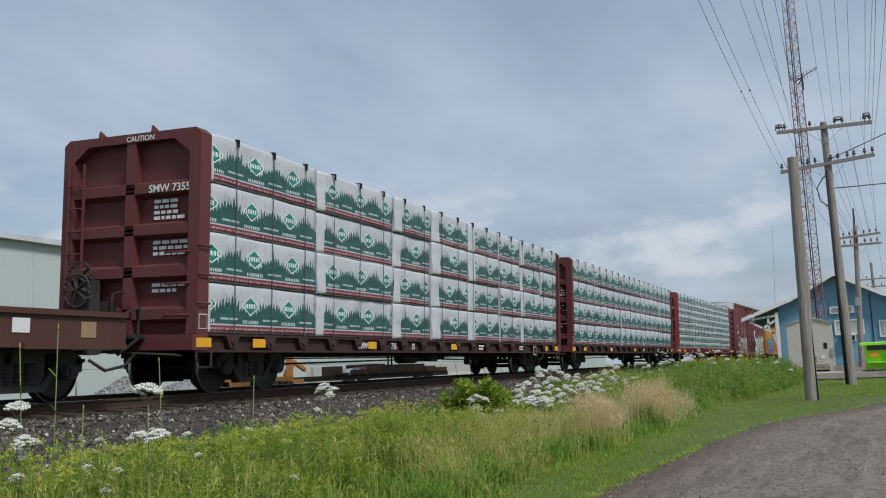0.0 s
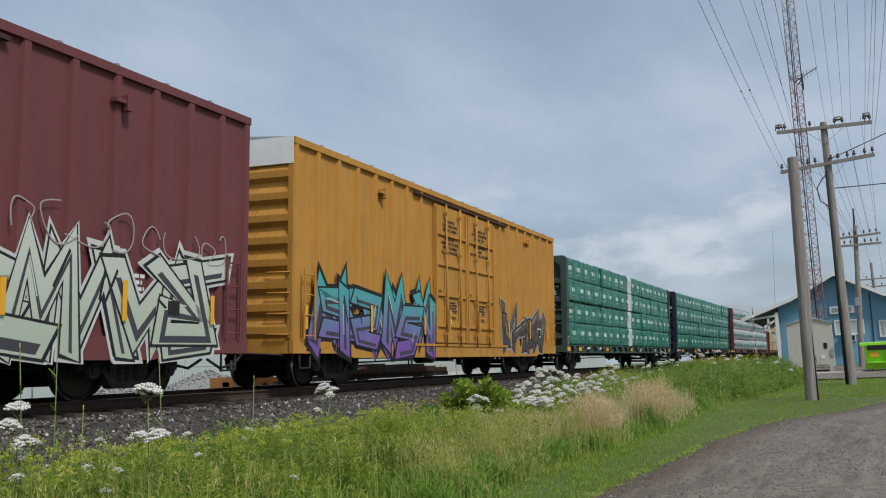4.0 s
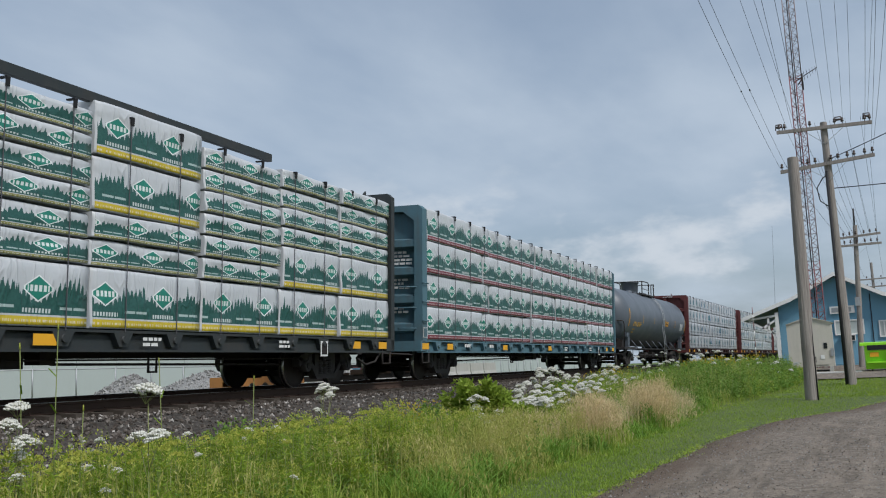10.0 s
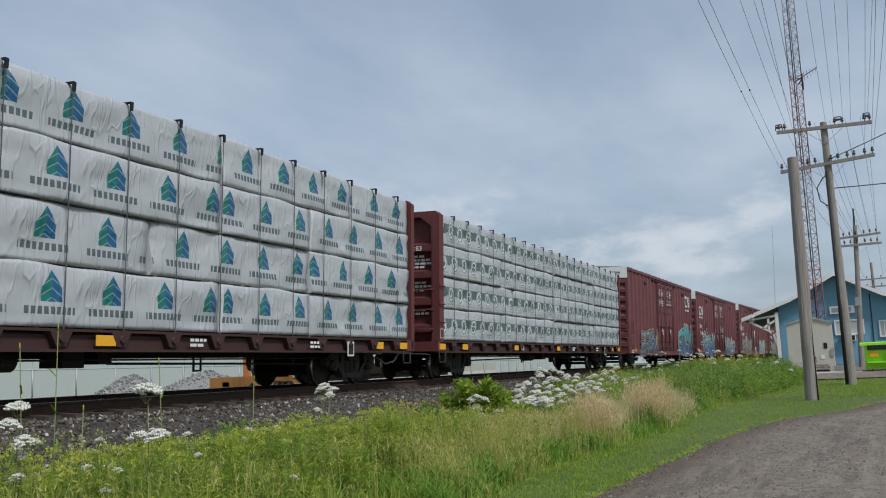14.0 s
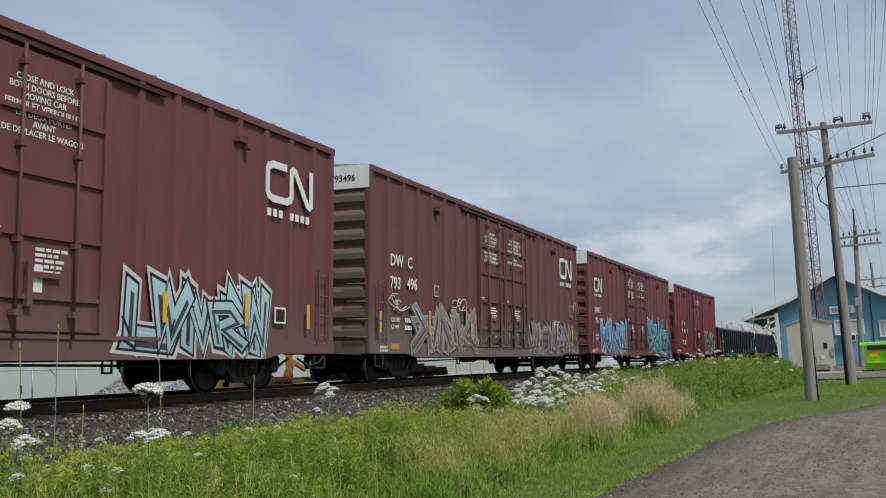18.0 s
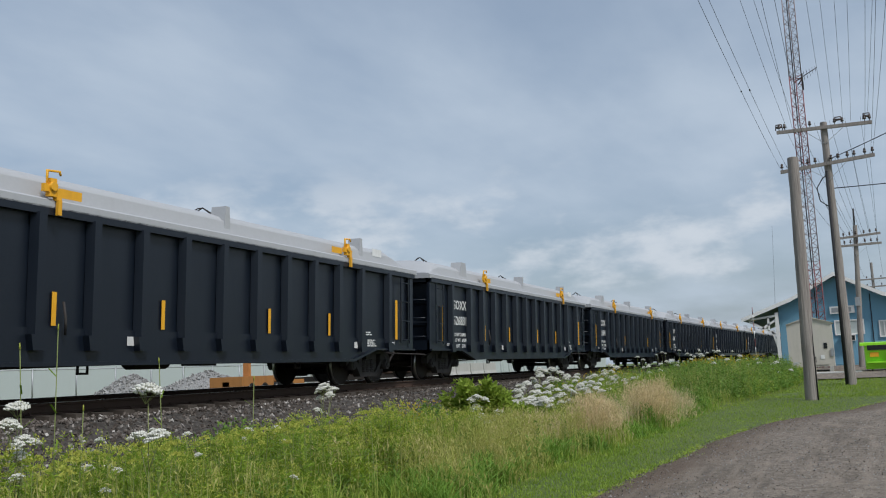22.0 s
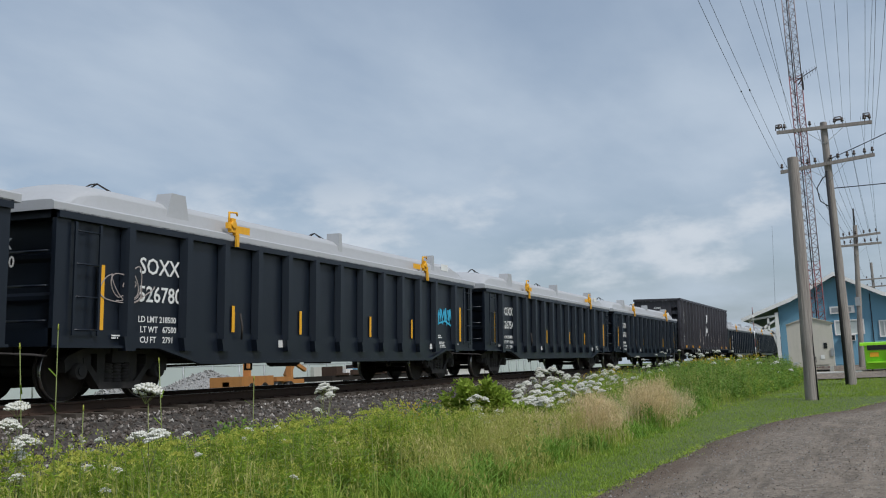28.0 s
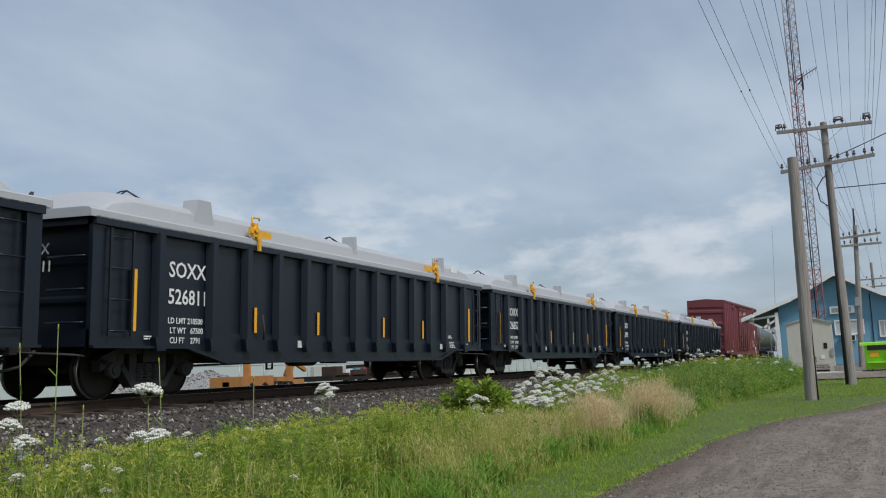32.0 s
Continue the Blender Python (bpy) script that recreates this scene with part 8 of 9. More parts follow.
beam(bm, (4.1, 0.2, 1.0), (4.9, 0.2, 0.7), 0.12, 0.12)
part("arm", bm, ORANGE, crane)
for q in (0.5, 1.2, 2.0, 2.7):
    bm = bmesh.new()
    rod(bm, (q, -0.60, 0.17), (q, -0.40, 0.17), 0.175, 14)
    part("roller", bm, DARKGLASS, crane)
deck = thing("flat_trailer", Matrix.Translation((29.0, 17.4, 1.06)), "dark rusty flat trailer with scrap and boxes", "trailer")
bm = bmesh.new()
box(bm, 0, 10.5, -1.1, 1.1, 0.32, 0.50)
part("bed", bm, UNDER, deck)
bm = bmesh.new()
for k in range(8):
    box(bm, 0.2 + k * 1.3, 1.2 + k * 1.3, -1.14, -1.0, 0.50, 0.58 + 0.1 * (k % 3))
part("stakes", bm, RUSTRAIL, deck)
for nm, a, mt in (("crate", (0.5, 0.95, -1.0, -0.4, 0.5, 0.82), RUSTRAIL), ("crate", (1.2, 1.7, -1.0, -0.5, 0.5, 0.72), WHITEPAINT), ("crate", (2.0, 2.3, -1.0, -0.6, 0.5, 0.74), BLUEWALL), ("crate", (2.5, 2.9, -1.0, -0.6, 0.5, 0.78), RED), ("crate", (3.4, 4.6, -0.9, 0.2, 0.5, 0.88), UNDER),
                  ("crate", (6.0, 8.4, -0.9, 0.4, 0.5, 0.85), UNDER), ("crate", (8.6, 9.6, -0.9, 0.2, 0.5, 0.75), RUSTRAIL)):
    bm = bmesh.new()
    box(bm, *a)
    part(nm, bm, mt, deck)
for x in (1.5, 2.6, 7.6, 8.7):
    bm = bmesh.new()
    rod(bm, (x, -1.05, 0.24), (x, -0.8, 0.24), 0.24, 14)
    part("wheel", bm, CABLE, deck)

# ---- plants ----


def leaf_material(name, stops, rough=0.6, trans=0.25):
    """Foliage whose tone varies from blade to blade."""
    def fill(n, b):
        r = n.node("ShaderNodeNewGeometry").outputs["Random Per Island"]
        v = n.coord()
        big, mid = n.noise(0.8, v, 3), n.noise(3.2, v, 2)
        n.feed(b["Base Color"], n.ramp(n.add(n.mul(r, 0.42), n.add(n.mul(n.sub(big, 0.25), 0.50), n.mul(n.sub(mid, 0.32), 0.85))), stops))
        b["Roughness"].default_value = rough
        b["Specular IOR Level"].default_value = 0.25
        b["Subsurface Weight"].default_value = 0.0
        b["Transmission Weight"].default_value = 0.0
        tr = n.node("ShaderNodeBsdfTranslucent")
        n.t.links.new(b["Base Color"].links[0].from_socket, tr.inputs[0])
        out_ = [q for q in n.t.nodes if q.type == "OUTPUT_MATERIAL"][0]
        src = [q for q in n.t.nodes if q.type == "BSDF_PRINCIPLED"][0]
        mx = n.node("ShaderNodeMixShader", i0=trans, i1=src.outputs[0], i2=tr.outputs[0])
        n.t.links.new(mx.outputs[0], out_.inputs[0])
    return material(name, fill)


GRASS = leaf_material("tall_green_grass", [(0.0, (0.140, 0.230, 0.026)), (0.4, (0.270, 0.380, 0.052)), (0.75, (0.410, 0.455, 0.095)), (1.0, (0.56, 0.50, 0.180))], trans=0.45)
BROADGRASS = leaf_material("broad_green_grass", [(0.0, (0.105, 0.215, 0.028)), (0.5, (0.190, 0.335, 0.048)), (1.0, (0.310, 0.440, 0.080))], trans=0.4)
SEEDING = leaf_material("seeding_yellow_grass", [(0.0, (0.25, 0.33, 0.055)), (0.45, (0.46, 0.46, 0.12)), (1.0, (0.70, 0.60, 0.28))], trans=0.45)
LAWNGRASS = leaf_material("mown_grass", [(0.0, (0.147, 0.241, 0.025)), (0.5, (0.255, 0.370, 0.045)), (1.0, (0.373, 0.430, 0.082))], trans=0.4)
DRY = leaf_material("dry_tan_grass", [(0.0, (0.44, 0.40, 0.15)), (0.4, (0.66, 0.54, 0.29)), (0.8, (0.80, 0.65, 0.43)), (1.0, (0.84, 0.72, 0.52))], trans=0.45)
ROD = leaf_material("goldenrod_green", [(0.0, (0.105, 0.200, 0.022)), (0.5, (0.250, 0.375, 0.040)), (0.85, (0.430, 0.490, 0.065)), (1.0, (0.560, 0.530, 0.095))], trans=0.45)
BUD = leaf_material("goldenrod_bud", [(0.0, (0.34, 0.42, 0.06)), (0.5, (0.50, 0.52, 0.10)), (1.0, (0.64, 0.57, 0.12))], trans=0.4)
ROSE = leaf_material("deep_green_leaves", [(0.0, (0.085, 0.180, 0.028)), (0.5, (0.170, 0.300, 0.050)), (1.0, (0.300, 0.420, 0.085))], trans=0.4)
BUSHLEAF = leaf_material("fresh_green_leaves", [(0.0, (0.161, 0.255, 0.028)), (0.5, (0.286, 0.388, 0.052)), (1.0, (0.447, 0.490, 0.104))], trans=0.4)
YELLOWTOP = leaf_material("yellow_flower_heads", [(0.0, (0.46, 0.38, 0.03)), (0.5, (0.62, 0.46, 0.03)), (1.0, (0.66, 0.36, 0.03))])
UMBEL = leaf_material("white_umbel", [(0.0, (0.66, 0.65, 0.54)), (0.5, (0.80, 0.79, 0.72)), (1.0, (0.86, 0.85, 0.80))], trans=0.25)
STEM = leaf_material("pale_stem", [(0.0, (0.16, 0.22, 0.06)), (1.0, (0.34, 0.36, 0.15))])


def gz(x, y):
    return np.array([ground_z(float(a), float(b)) for a, b in zip(x, y)])


def blades(name, x, y, h, width, bend, mat, label, cat, seed, z0=None):
    """Tapered, curved blades from roots (x, y), joined into one mesh."""
    r = np.random.RandomState(seed)
    n = len(x)
    z = gz(x, y) if z0 is None else z0
    a = r.uniform(0, 6.283, n)
    side = np.stack([np.cos(a), np.sin(a), np.zeros(n)], 1)
    b = a + 1.57 + r.normal(0, 0.5, n)
    lean = np.stack([np.cos(b), np.sin(b), np.zeros(n)], 1) * (h * bend * r.uniform(0.2, 1.0, n))[:, None]
    root = np.stack([x, y, z - 0.03], 1)
    up = np.stack([np.zeros(n), np.zeros(n), h], 1)
    w = (width * r.uniform(0.6, 1.4, n))[:, None]
    p1 = root + up * 0.55 + lean * 0.28
    p2 = root + up * 0.9 + lean * 0.75
    tip = root + up + lean * 1.2 - np.stack([np.zeros(n), np.zeros(n), h * bend * 0.25], 1)
    V = np.stack([root - side * w, root + side * w, p1 - side * w * 0.85, p1 + side * w * 0.85, p2 - side * w * 0.5, p2 + side * w * 0.5, tip], 1).reshape(-1, 3)
    k = (np.arange(n) * 7)[:, None]
    quads = np.concatenate([k + np.array([[0, 1, 3, 2]]), k + np.array([[2, 3, 5, 4]])], 0)
    tris = k + np.array([[4, 5, 6]])
    return raw_mesh(name, V, quads, tris, mat, label, cat)


def raw_mesh(name, V, quads, tris, mat, label, cat, kind="stuff"):
    me = bpy.data.meshes.new(name)
    loops = np.concatenate([quads.reshape(-1), tris.reshape(-1)]).astype(np.int32)
    starts = np.concatenate([np.arange(len(quads)) * 4, len(quads) * 4 + np.arange(len(tris)) * 3]).astype(np.int32)
    me.vertices.add(len(V))
    me.vertices.foreach_set("co", V.reshape(-1).astype(np.float32))
    me.loops.add(len(loops))
    me.loops.foreach_set("vertex_index", loops)
    me.polygons.add(len(starts))
    me.polygons.foreach_set("loop_start", starts)
    me.update(calc_edges=True)
    me.validate()
    me.materials.append(mat)
    return tagged(new(name, me), label, cat, kind=kind)


def leaves(name, P, N, size, mat, label, cat, seed, slim=0.45):
    """Small pointed leaves at points P that look along N."""
    r = np.random.RandomState(seed)
    n = len(P)
    d = N + r.normal(0, 0.45, (n, 3))
    d /= np.linalg.norm(d, axis=1)[:, None]
    s = np.cross(d, r.normal(0, 1, (n, 3)))
    s /= np.linalg.norm(s, axis=1)[:, None] + 1e-9
    L = (size * r.uniform(0.6, 1.4, n))[:, None]
    V = np.stack([P, P + d * L * 0.5 + s * L * slim / 2, P + d * L, P + d * L * 0.5 - s * L * slim / 2], 1).reshape(-1, 3)
    q = (np.arange(n) * 4)[:, None] + np.array([[0, 1, 2, 3]])
    return raw_mesh(name, V, q, np.zeros((0, 3), int), mat, label, cat)


def field(r, n, x0, x1, lo, hi, power=1.6):
    """Roots between two lines of the plan, thicker near the camera."""
    x = x0 + (x1 - x0) * r.uniform(0, 1, n) ** power
    a = np.array([lo(q) for q in x])
    b = np.array([hi(q) for q in x])
    return x, a + (b - a) * r.uniform(0, 1, n)


def lawn_edge(x):
    return along(LAWN, x)


r = np.random.RandomState(21)
clump = lambda x, y, s: np.array([0.5 + noise.noise(Vector((float(a) * 0.45, float(b) * 0.6, s))) for a, b in zip(x, y)])


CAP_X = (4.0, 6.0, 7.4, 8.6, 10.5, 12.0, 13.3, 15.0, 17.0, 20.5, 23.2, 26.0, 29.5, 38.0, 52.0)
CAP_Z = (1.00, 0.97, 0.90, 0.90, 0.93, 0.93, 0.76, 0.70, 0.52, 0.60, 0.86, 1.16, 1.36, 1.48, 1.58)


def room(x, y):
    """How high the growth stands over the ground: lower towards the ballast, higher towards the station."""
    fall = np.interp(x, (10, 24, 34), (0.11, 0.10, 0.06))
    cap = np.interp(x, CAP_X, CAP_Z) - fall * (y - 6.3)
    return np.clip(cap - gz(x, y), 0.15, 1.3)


def verge(x, y, w=0.9):
    """0..1 from the lawn's edge inwards."""
    return np.clip((y - np.array([lawn_edge(q) for q in x])) / w, 0.22, 1)


# tall grass over the whole bank
x, y = field(r, 64000, 4.0, 62, lambda q: lawn_edge(q) + 0.03, lambda q: 7.7 + 0.35 * math.sin(q * 0.7) + 0.2 * math.sin(q * 2.3) + 0.9 * smooth(q, 16, 22), 1.8)
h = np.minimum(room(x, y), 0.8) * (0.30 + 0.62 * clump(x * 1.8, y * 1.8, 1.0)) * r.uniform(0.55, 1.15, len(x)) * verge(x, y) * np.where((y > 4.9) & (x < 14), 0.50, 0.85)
blades("tall_grass", x, y, h, 0.0052, 0.6, GRASS, "tall green grass on the railway bank", "grass", 1)


def tufts(q, n, per, x0, x1, y0, y1, spread):
    """Roots gathered in tufts with gaps between them; also a number 0..1 for each tuft."""
    cx, cy, k = q.uniform(x0, x1, n), q.uniform(y0, y1, n), q.uniform(0, 1, n)
    return np.repeat(cx, per) + q.normal(0, spread, n * per), np.repeat(cy, per) + q.normal(0, spread, n * per), np.repeat(k, per)


# broad arching blades in dense tufts near the lane
q = np.random.RandomState(8)
x, y, k = tufts(q, 60, 55, 9.6, 14.6, 4.0, 5.0, 0.12)
blades("arching_grass", x, y, (0.30 + 0.22 * k) * q.uniform(0.6, 1.1, len(x)) * verge(x, y, 0.4), 0.0095, 1.15, BROADGRASS, "broad arching grass blades on the bank", "grass", 8)
x, y, k = tufts(q, 70, 40, 15.5, 27, 3.2, 4.4, 0.12)
blades("arching_grass", x, y, (0.22 + 0.20 * k) * q.uniform(0.6, 1.1, len(x)) * verge(x, y, 0.4), 0.0100, 1.1, BROADGRASS, "broad green blades along the mown strip", "grass", 9)


def seeding(name, x, y, h, mat, label, seed, plume=5, width=0.0024, bend=0.30):
    """Fine upright stalks, each with a narrow feathery head."""
    q = np.random.RandomState(seed)
    n = len(x)
    blades(name, x, y, h, width, bend, mat, label, "grass", seed)
    t = q.uniform(0.80, 1.06, (n, plume))
    lean = q.normal(0, 0.10, (n, 2)) * h[:, None]
    P = np.stack([x[:, None] + lean[:, :1] * t, y[:, None] + lean[:, 1:] * t, (gz(x, y) - 0.03)[:, None] + t * h[:, None] * 0.97], 2).reshape(-1, 3)
    N = np.concatenate([np.repeat(lean, plume, 0) * 1.5, np.full((n * plume, 1), 1.0)], 1)
    leaves(name + "_heads", P, N, 0.055, mat, label, "grass", seed + 1, 0.16)


# yellow-green seeding grass before the bush, and thin stalks all over the bank
q = np.random.RandomState(2)
x, y, k = tufts(q, 95, 76, 10.2, 18.0, 4.1, 6.1, 0.15)
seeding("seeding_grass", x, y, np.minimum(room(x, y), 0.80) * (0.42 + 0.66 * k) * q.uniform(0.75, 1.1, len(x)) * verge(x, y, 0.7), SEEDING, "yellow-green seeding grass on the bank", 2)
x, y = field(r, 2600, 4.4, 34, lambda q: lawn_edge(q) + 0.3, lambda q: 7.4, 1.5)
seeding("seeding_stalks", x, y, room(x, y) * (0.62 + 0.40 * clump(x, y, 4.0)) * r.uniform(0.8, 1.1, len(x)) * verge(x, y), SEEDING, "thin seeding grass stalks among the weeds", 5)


def patch(n, cx, cy, rx, ry, seed):
    q = np.random.RandomState(seed)
    a, d = q.uniform(0, 6.283, n), np.sqrt(q.uniform(0, 1, n))
    return cx + rx * d * np.cos(a), cy + ry * d * np.sin(a)


# single tall stems that stand out over the rest
x, y = field(r, 60, 5, 24, lambda q: 5.4, lambda q: 8.0, 1.3)
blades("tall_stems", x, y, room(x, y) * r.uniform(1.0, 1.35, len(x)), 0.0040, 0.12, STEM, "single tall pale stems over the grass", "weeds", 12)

# dry tan swathes: fine stalks, densest in the middle
for i, (cx, cy, rx, ry, n, hh) in enumerate(((16.9, 4.15, 0.75, 0.34, 1500, 0.82), (20.7, 3.85, 0.95, 0.36, 2300, 0.94), (22.9, 3.65, 1.3, 0.30, 450, 0.70), (14.8, 4.8, 1.6, 0.6, 450, 0.70), (18.6, 4.2, 0.9, 0.35, 250, 0.74), (10.9, 5.9, 1.2, 0.5, 250, 0.72))):
    x, y = patch(n, cx, cy, rx, ry, 30 + i)
    q = np.random.RandomState(i)
    x, y = x + q.normal(0, 0.22, n), y + q.normal(0, 0.12, n)
    if n > 1000:
        blades("tall_grass", x[:1500], y[:1500] - 0.08, 0.55 * hh * q.uniform(0.5, 1.1, 1500) * verge(x[:1500], y[:1500], 0.5), 0.0055, 0.5, GRASS, "green grass at the foot of the dry swathe", "grass", 160 + i)
    seeding("dry_grass", x, y, hh * q.uniform(0.6, 1.08, n) * (0.82 + 0.3 * np.clip(clump(x * 3, y * 3, 7.0), 0, 1)) * verge(x, y, 0.5), DRY, "swathe of dry tan grass on the bank", 140 + 3 * i, 5, 0.0026, 0.34)


def weeds(name, x, y, h, per, size, mat, top, label, seed, slim=0.32, tops=10):
    """Upright leafy stems, with flower heads on their tops."""
    q = np.random.RandomState(seed)
    n = len(x)
    z = gz(x, y)
    lean = q.normal(0, 0.10, (n, 2))
    blades(name + "_stems", x, y, h, 0.004, 0.12, STEM, label, "weeds", seed + 1)
    t = q.uniform(0.12, 1.0, (n, per))
    a = q.uniform(0, 6.283, (n, per))
    P = np.stack([x[:, None] + lean[:, :1] * t * h[:, None], y[:, None] + lean[:, 1:] * t * h[:, None], z[:, None] + t * h[:, None]], 2).reshape(-1, 3)
    N = np.stack([np.cos(a), np.sin(a), np.full_like(a, 0.55)], 2).reshape(-1, 3)
    S = np.repeat(size * np.ones(n), per) * (1.25 - 0.75 * t.reshape(-1))
    leaves(name, P, N, S, mat, label, "weeds", seed + 2, slim)
    if top is not None:
        a = q.uniform(0, 6.283, (n, tops))
        d = q.uniform(0, 0.045, (n, tops))
        P = np.stack([x[:, None] + lean[:, :1] * h[:, None] + d * np.cos(a), y[:, None] + lean[:, 1:] * h[:, None] + d * np.sin(a), z[:, None] + h[:, None] * q.uniform(0.94, 1.02, (n, tops))], 2).reshape(-1, 3)
        N = np.tile(np.array([[0.0, 0.0, 1.0]]), (len(P), 1))
        leaves(name + "_heads", P, N, 0.017 if top is BUD else 0.030, top, label, "weeds", seed + 3, 0.7 if top is BUD else 0.8)


def rodbed(n, cx, cy, rx, ry, seed, lo=0.72, hi=1.0, top=1.0):
    x, y = patch(n, cx, cy, rx, ry, seed)
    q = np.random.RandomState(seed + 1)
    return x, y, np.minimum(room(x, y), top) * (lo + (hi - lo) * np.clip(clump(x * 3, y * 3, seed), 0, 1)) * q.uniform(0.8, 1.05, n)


# goldenrod in clumps of unequal height, with gaps of shade between them
q = np.random.RandomState(51)
x, y, k = tufts(q, 96, 22, 4.9, 10.6, 5.0, 7.5, 0.12)
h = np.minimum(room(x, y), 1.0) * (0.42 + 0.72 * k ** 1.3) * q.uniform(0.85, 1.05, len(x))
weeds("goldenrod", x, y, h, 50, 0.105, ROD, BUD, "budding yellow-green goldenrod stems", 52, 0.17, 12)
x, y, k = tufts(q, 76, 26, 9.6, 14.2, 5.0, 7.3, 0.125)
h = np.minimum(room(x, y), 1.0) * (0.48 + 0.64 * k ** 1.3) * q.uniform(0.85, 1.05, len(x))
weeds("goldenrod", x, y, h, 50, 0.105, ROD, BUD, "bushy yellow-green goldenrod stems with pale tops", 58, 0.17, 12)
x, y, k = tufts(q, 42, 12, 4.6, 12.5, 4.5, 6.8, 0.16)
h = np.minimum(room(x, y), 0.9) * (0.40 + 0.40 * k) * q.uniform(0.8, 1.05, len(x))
weeds("mixed_weeds", x, y, h, 30, 0.085, ROSE, None, "deep green leafy weeds among the goldenrod", 62, 0.34)
x, y, k = tufts(q, 46, 14, 11.5, 19.5, 4.0, 6.4, 0.13)
h = np.minimum(room(x, y), 0.8) * (0.35 + 0.45 * k) * q.uniform(0.8, 1.05, len(x)) * verge(x, y, 0.5)
weeds("mixed_weeds", x, y, h, 30, 0.080, ROSE, None, "deep green leafy weeds in the grass", 162, 0.36)
x, y, k = tufts(q, 30, 15, 18.5, 28.0, 3.6, 5.6, 0.15)
h = np.minimum(room(x, y), 0.9) * (0.40 + 0.45 * k) * q.uniform(0.8, 1.05, len(x)) * verge(x, y, 0.5)
weeds("mixed_weeds", x, y, h, 30, 0.095, ROSE, None, "deep green leafy weeds behind the dry grass", 166, 0.36)
# yellowing low weeds on the ballast's edge before the bush
x, y, k = tufts(q, 26, 9, 13.2, 17.0, 6.3, 7.9, 0.16)
weeds("yellow_weeds", x, y, np.minimum(room(x, y), 0.6) * (0.55 + 0.5 * k), 22, 0.06, BUD, YELLOWTOP, "yellowing flowering weeds on the ballast's edge", 64, 0.28, 6)
x, y, h = rodbed(900, 17.0, 6.8, 2.6, 0.9, 77, 0.55, 0.9)
weeds("mixed_weeds", x, y, h, 22, 0.08, BUSHLEAF, None, "fresh green weeds on the bank", 78, 0.26)
x, y = patch(90, 19.2, 8.5, 2.0, 0.35, 60)
weeds("yellow_weeds", x, y, 0.52 * r.uniform(0.5, 1.2, len(x)), 20, 0.07, ROD, YELLOWTOP, "yellow flowering weeds beside the ballast", 61, 0.3, 6)
x, y, h = rodbed(800, 24.6, 7.5, 3.0, 1.0, 87, 0.5, 0.85, 1.0)
weeds("mixed_weeds", x, y, h, 26, 0.095, BUSHLEAF, None, "fresh green weeds among white flowers", 88, 0.3)
x, y, h = rodbed(700, 30.5, 7.6, 6.0, 0.9, 97, 0.7, 1.05, 1.1)
weeds("mixed_weeds", x, y, h, 24, 0.11, BUSHLEAF, None, "fresh green weeds beside the ballast", 98, 0.3)
x, y, h = rodbed(1000, 29.0, 6.2, 5.0, 1.6, 65, 0.6, 0.95, 1.1)
weeds("tall_weeds", x, y, h, 26, 0.11, BUSHLEAF, None, "dense fresh green weeds on the bank", 66, 0.34)
x, y = field(r, 1500, 29, 44, lambda q: lawn_edge(q) + 0.35, lambda q: 6.8, 1.0)
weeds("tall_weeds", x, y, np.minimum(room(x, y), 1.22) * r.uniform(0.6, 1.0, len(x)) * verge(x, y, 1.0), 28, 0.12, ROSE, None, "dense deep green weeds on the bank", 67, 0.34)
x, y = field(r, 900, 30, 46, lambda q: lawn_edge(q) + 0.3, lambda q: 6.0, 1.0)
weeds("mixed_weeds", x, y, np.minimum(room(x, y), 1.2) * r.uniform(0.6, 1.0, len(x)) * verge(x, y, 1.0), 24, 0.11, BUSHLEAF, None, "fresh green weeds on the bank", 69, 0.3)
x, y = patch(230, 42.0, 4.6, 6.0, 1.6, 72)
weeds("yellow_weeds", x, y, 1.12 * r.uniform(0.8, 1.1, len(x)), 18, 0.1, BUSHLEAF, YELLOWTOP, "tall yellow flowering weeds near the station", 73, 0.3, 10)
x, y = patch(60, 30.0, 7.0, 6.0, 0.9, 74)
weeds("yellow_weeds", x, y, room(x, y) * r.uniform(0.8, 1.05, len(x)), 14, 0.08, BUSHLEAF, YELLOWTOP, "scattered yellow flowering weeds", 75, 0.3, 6)


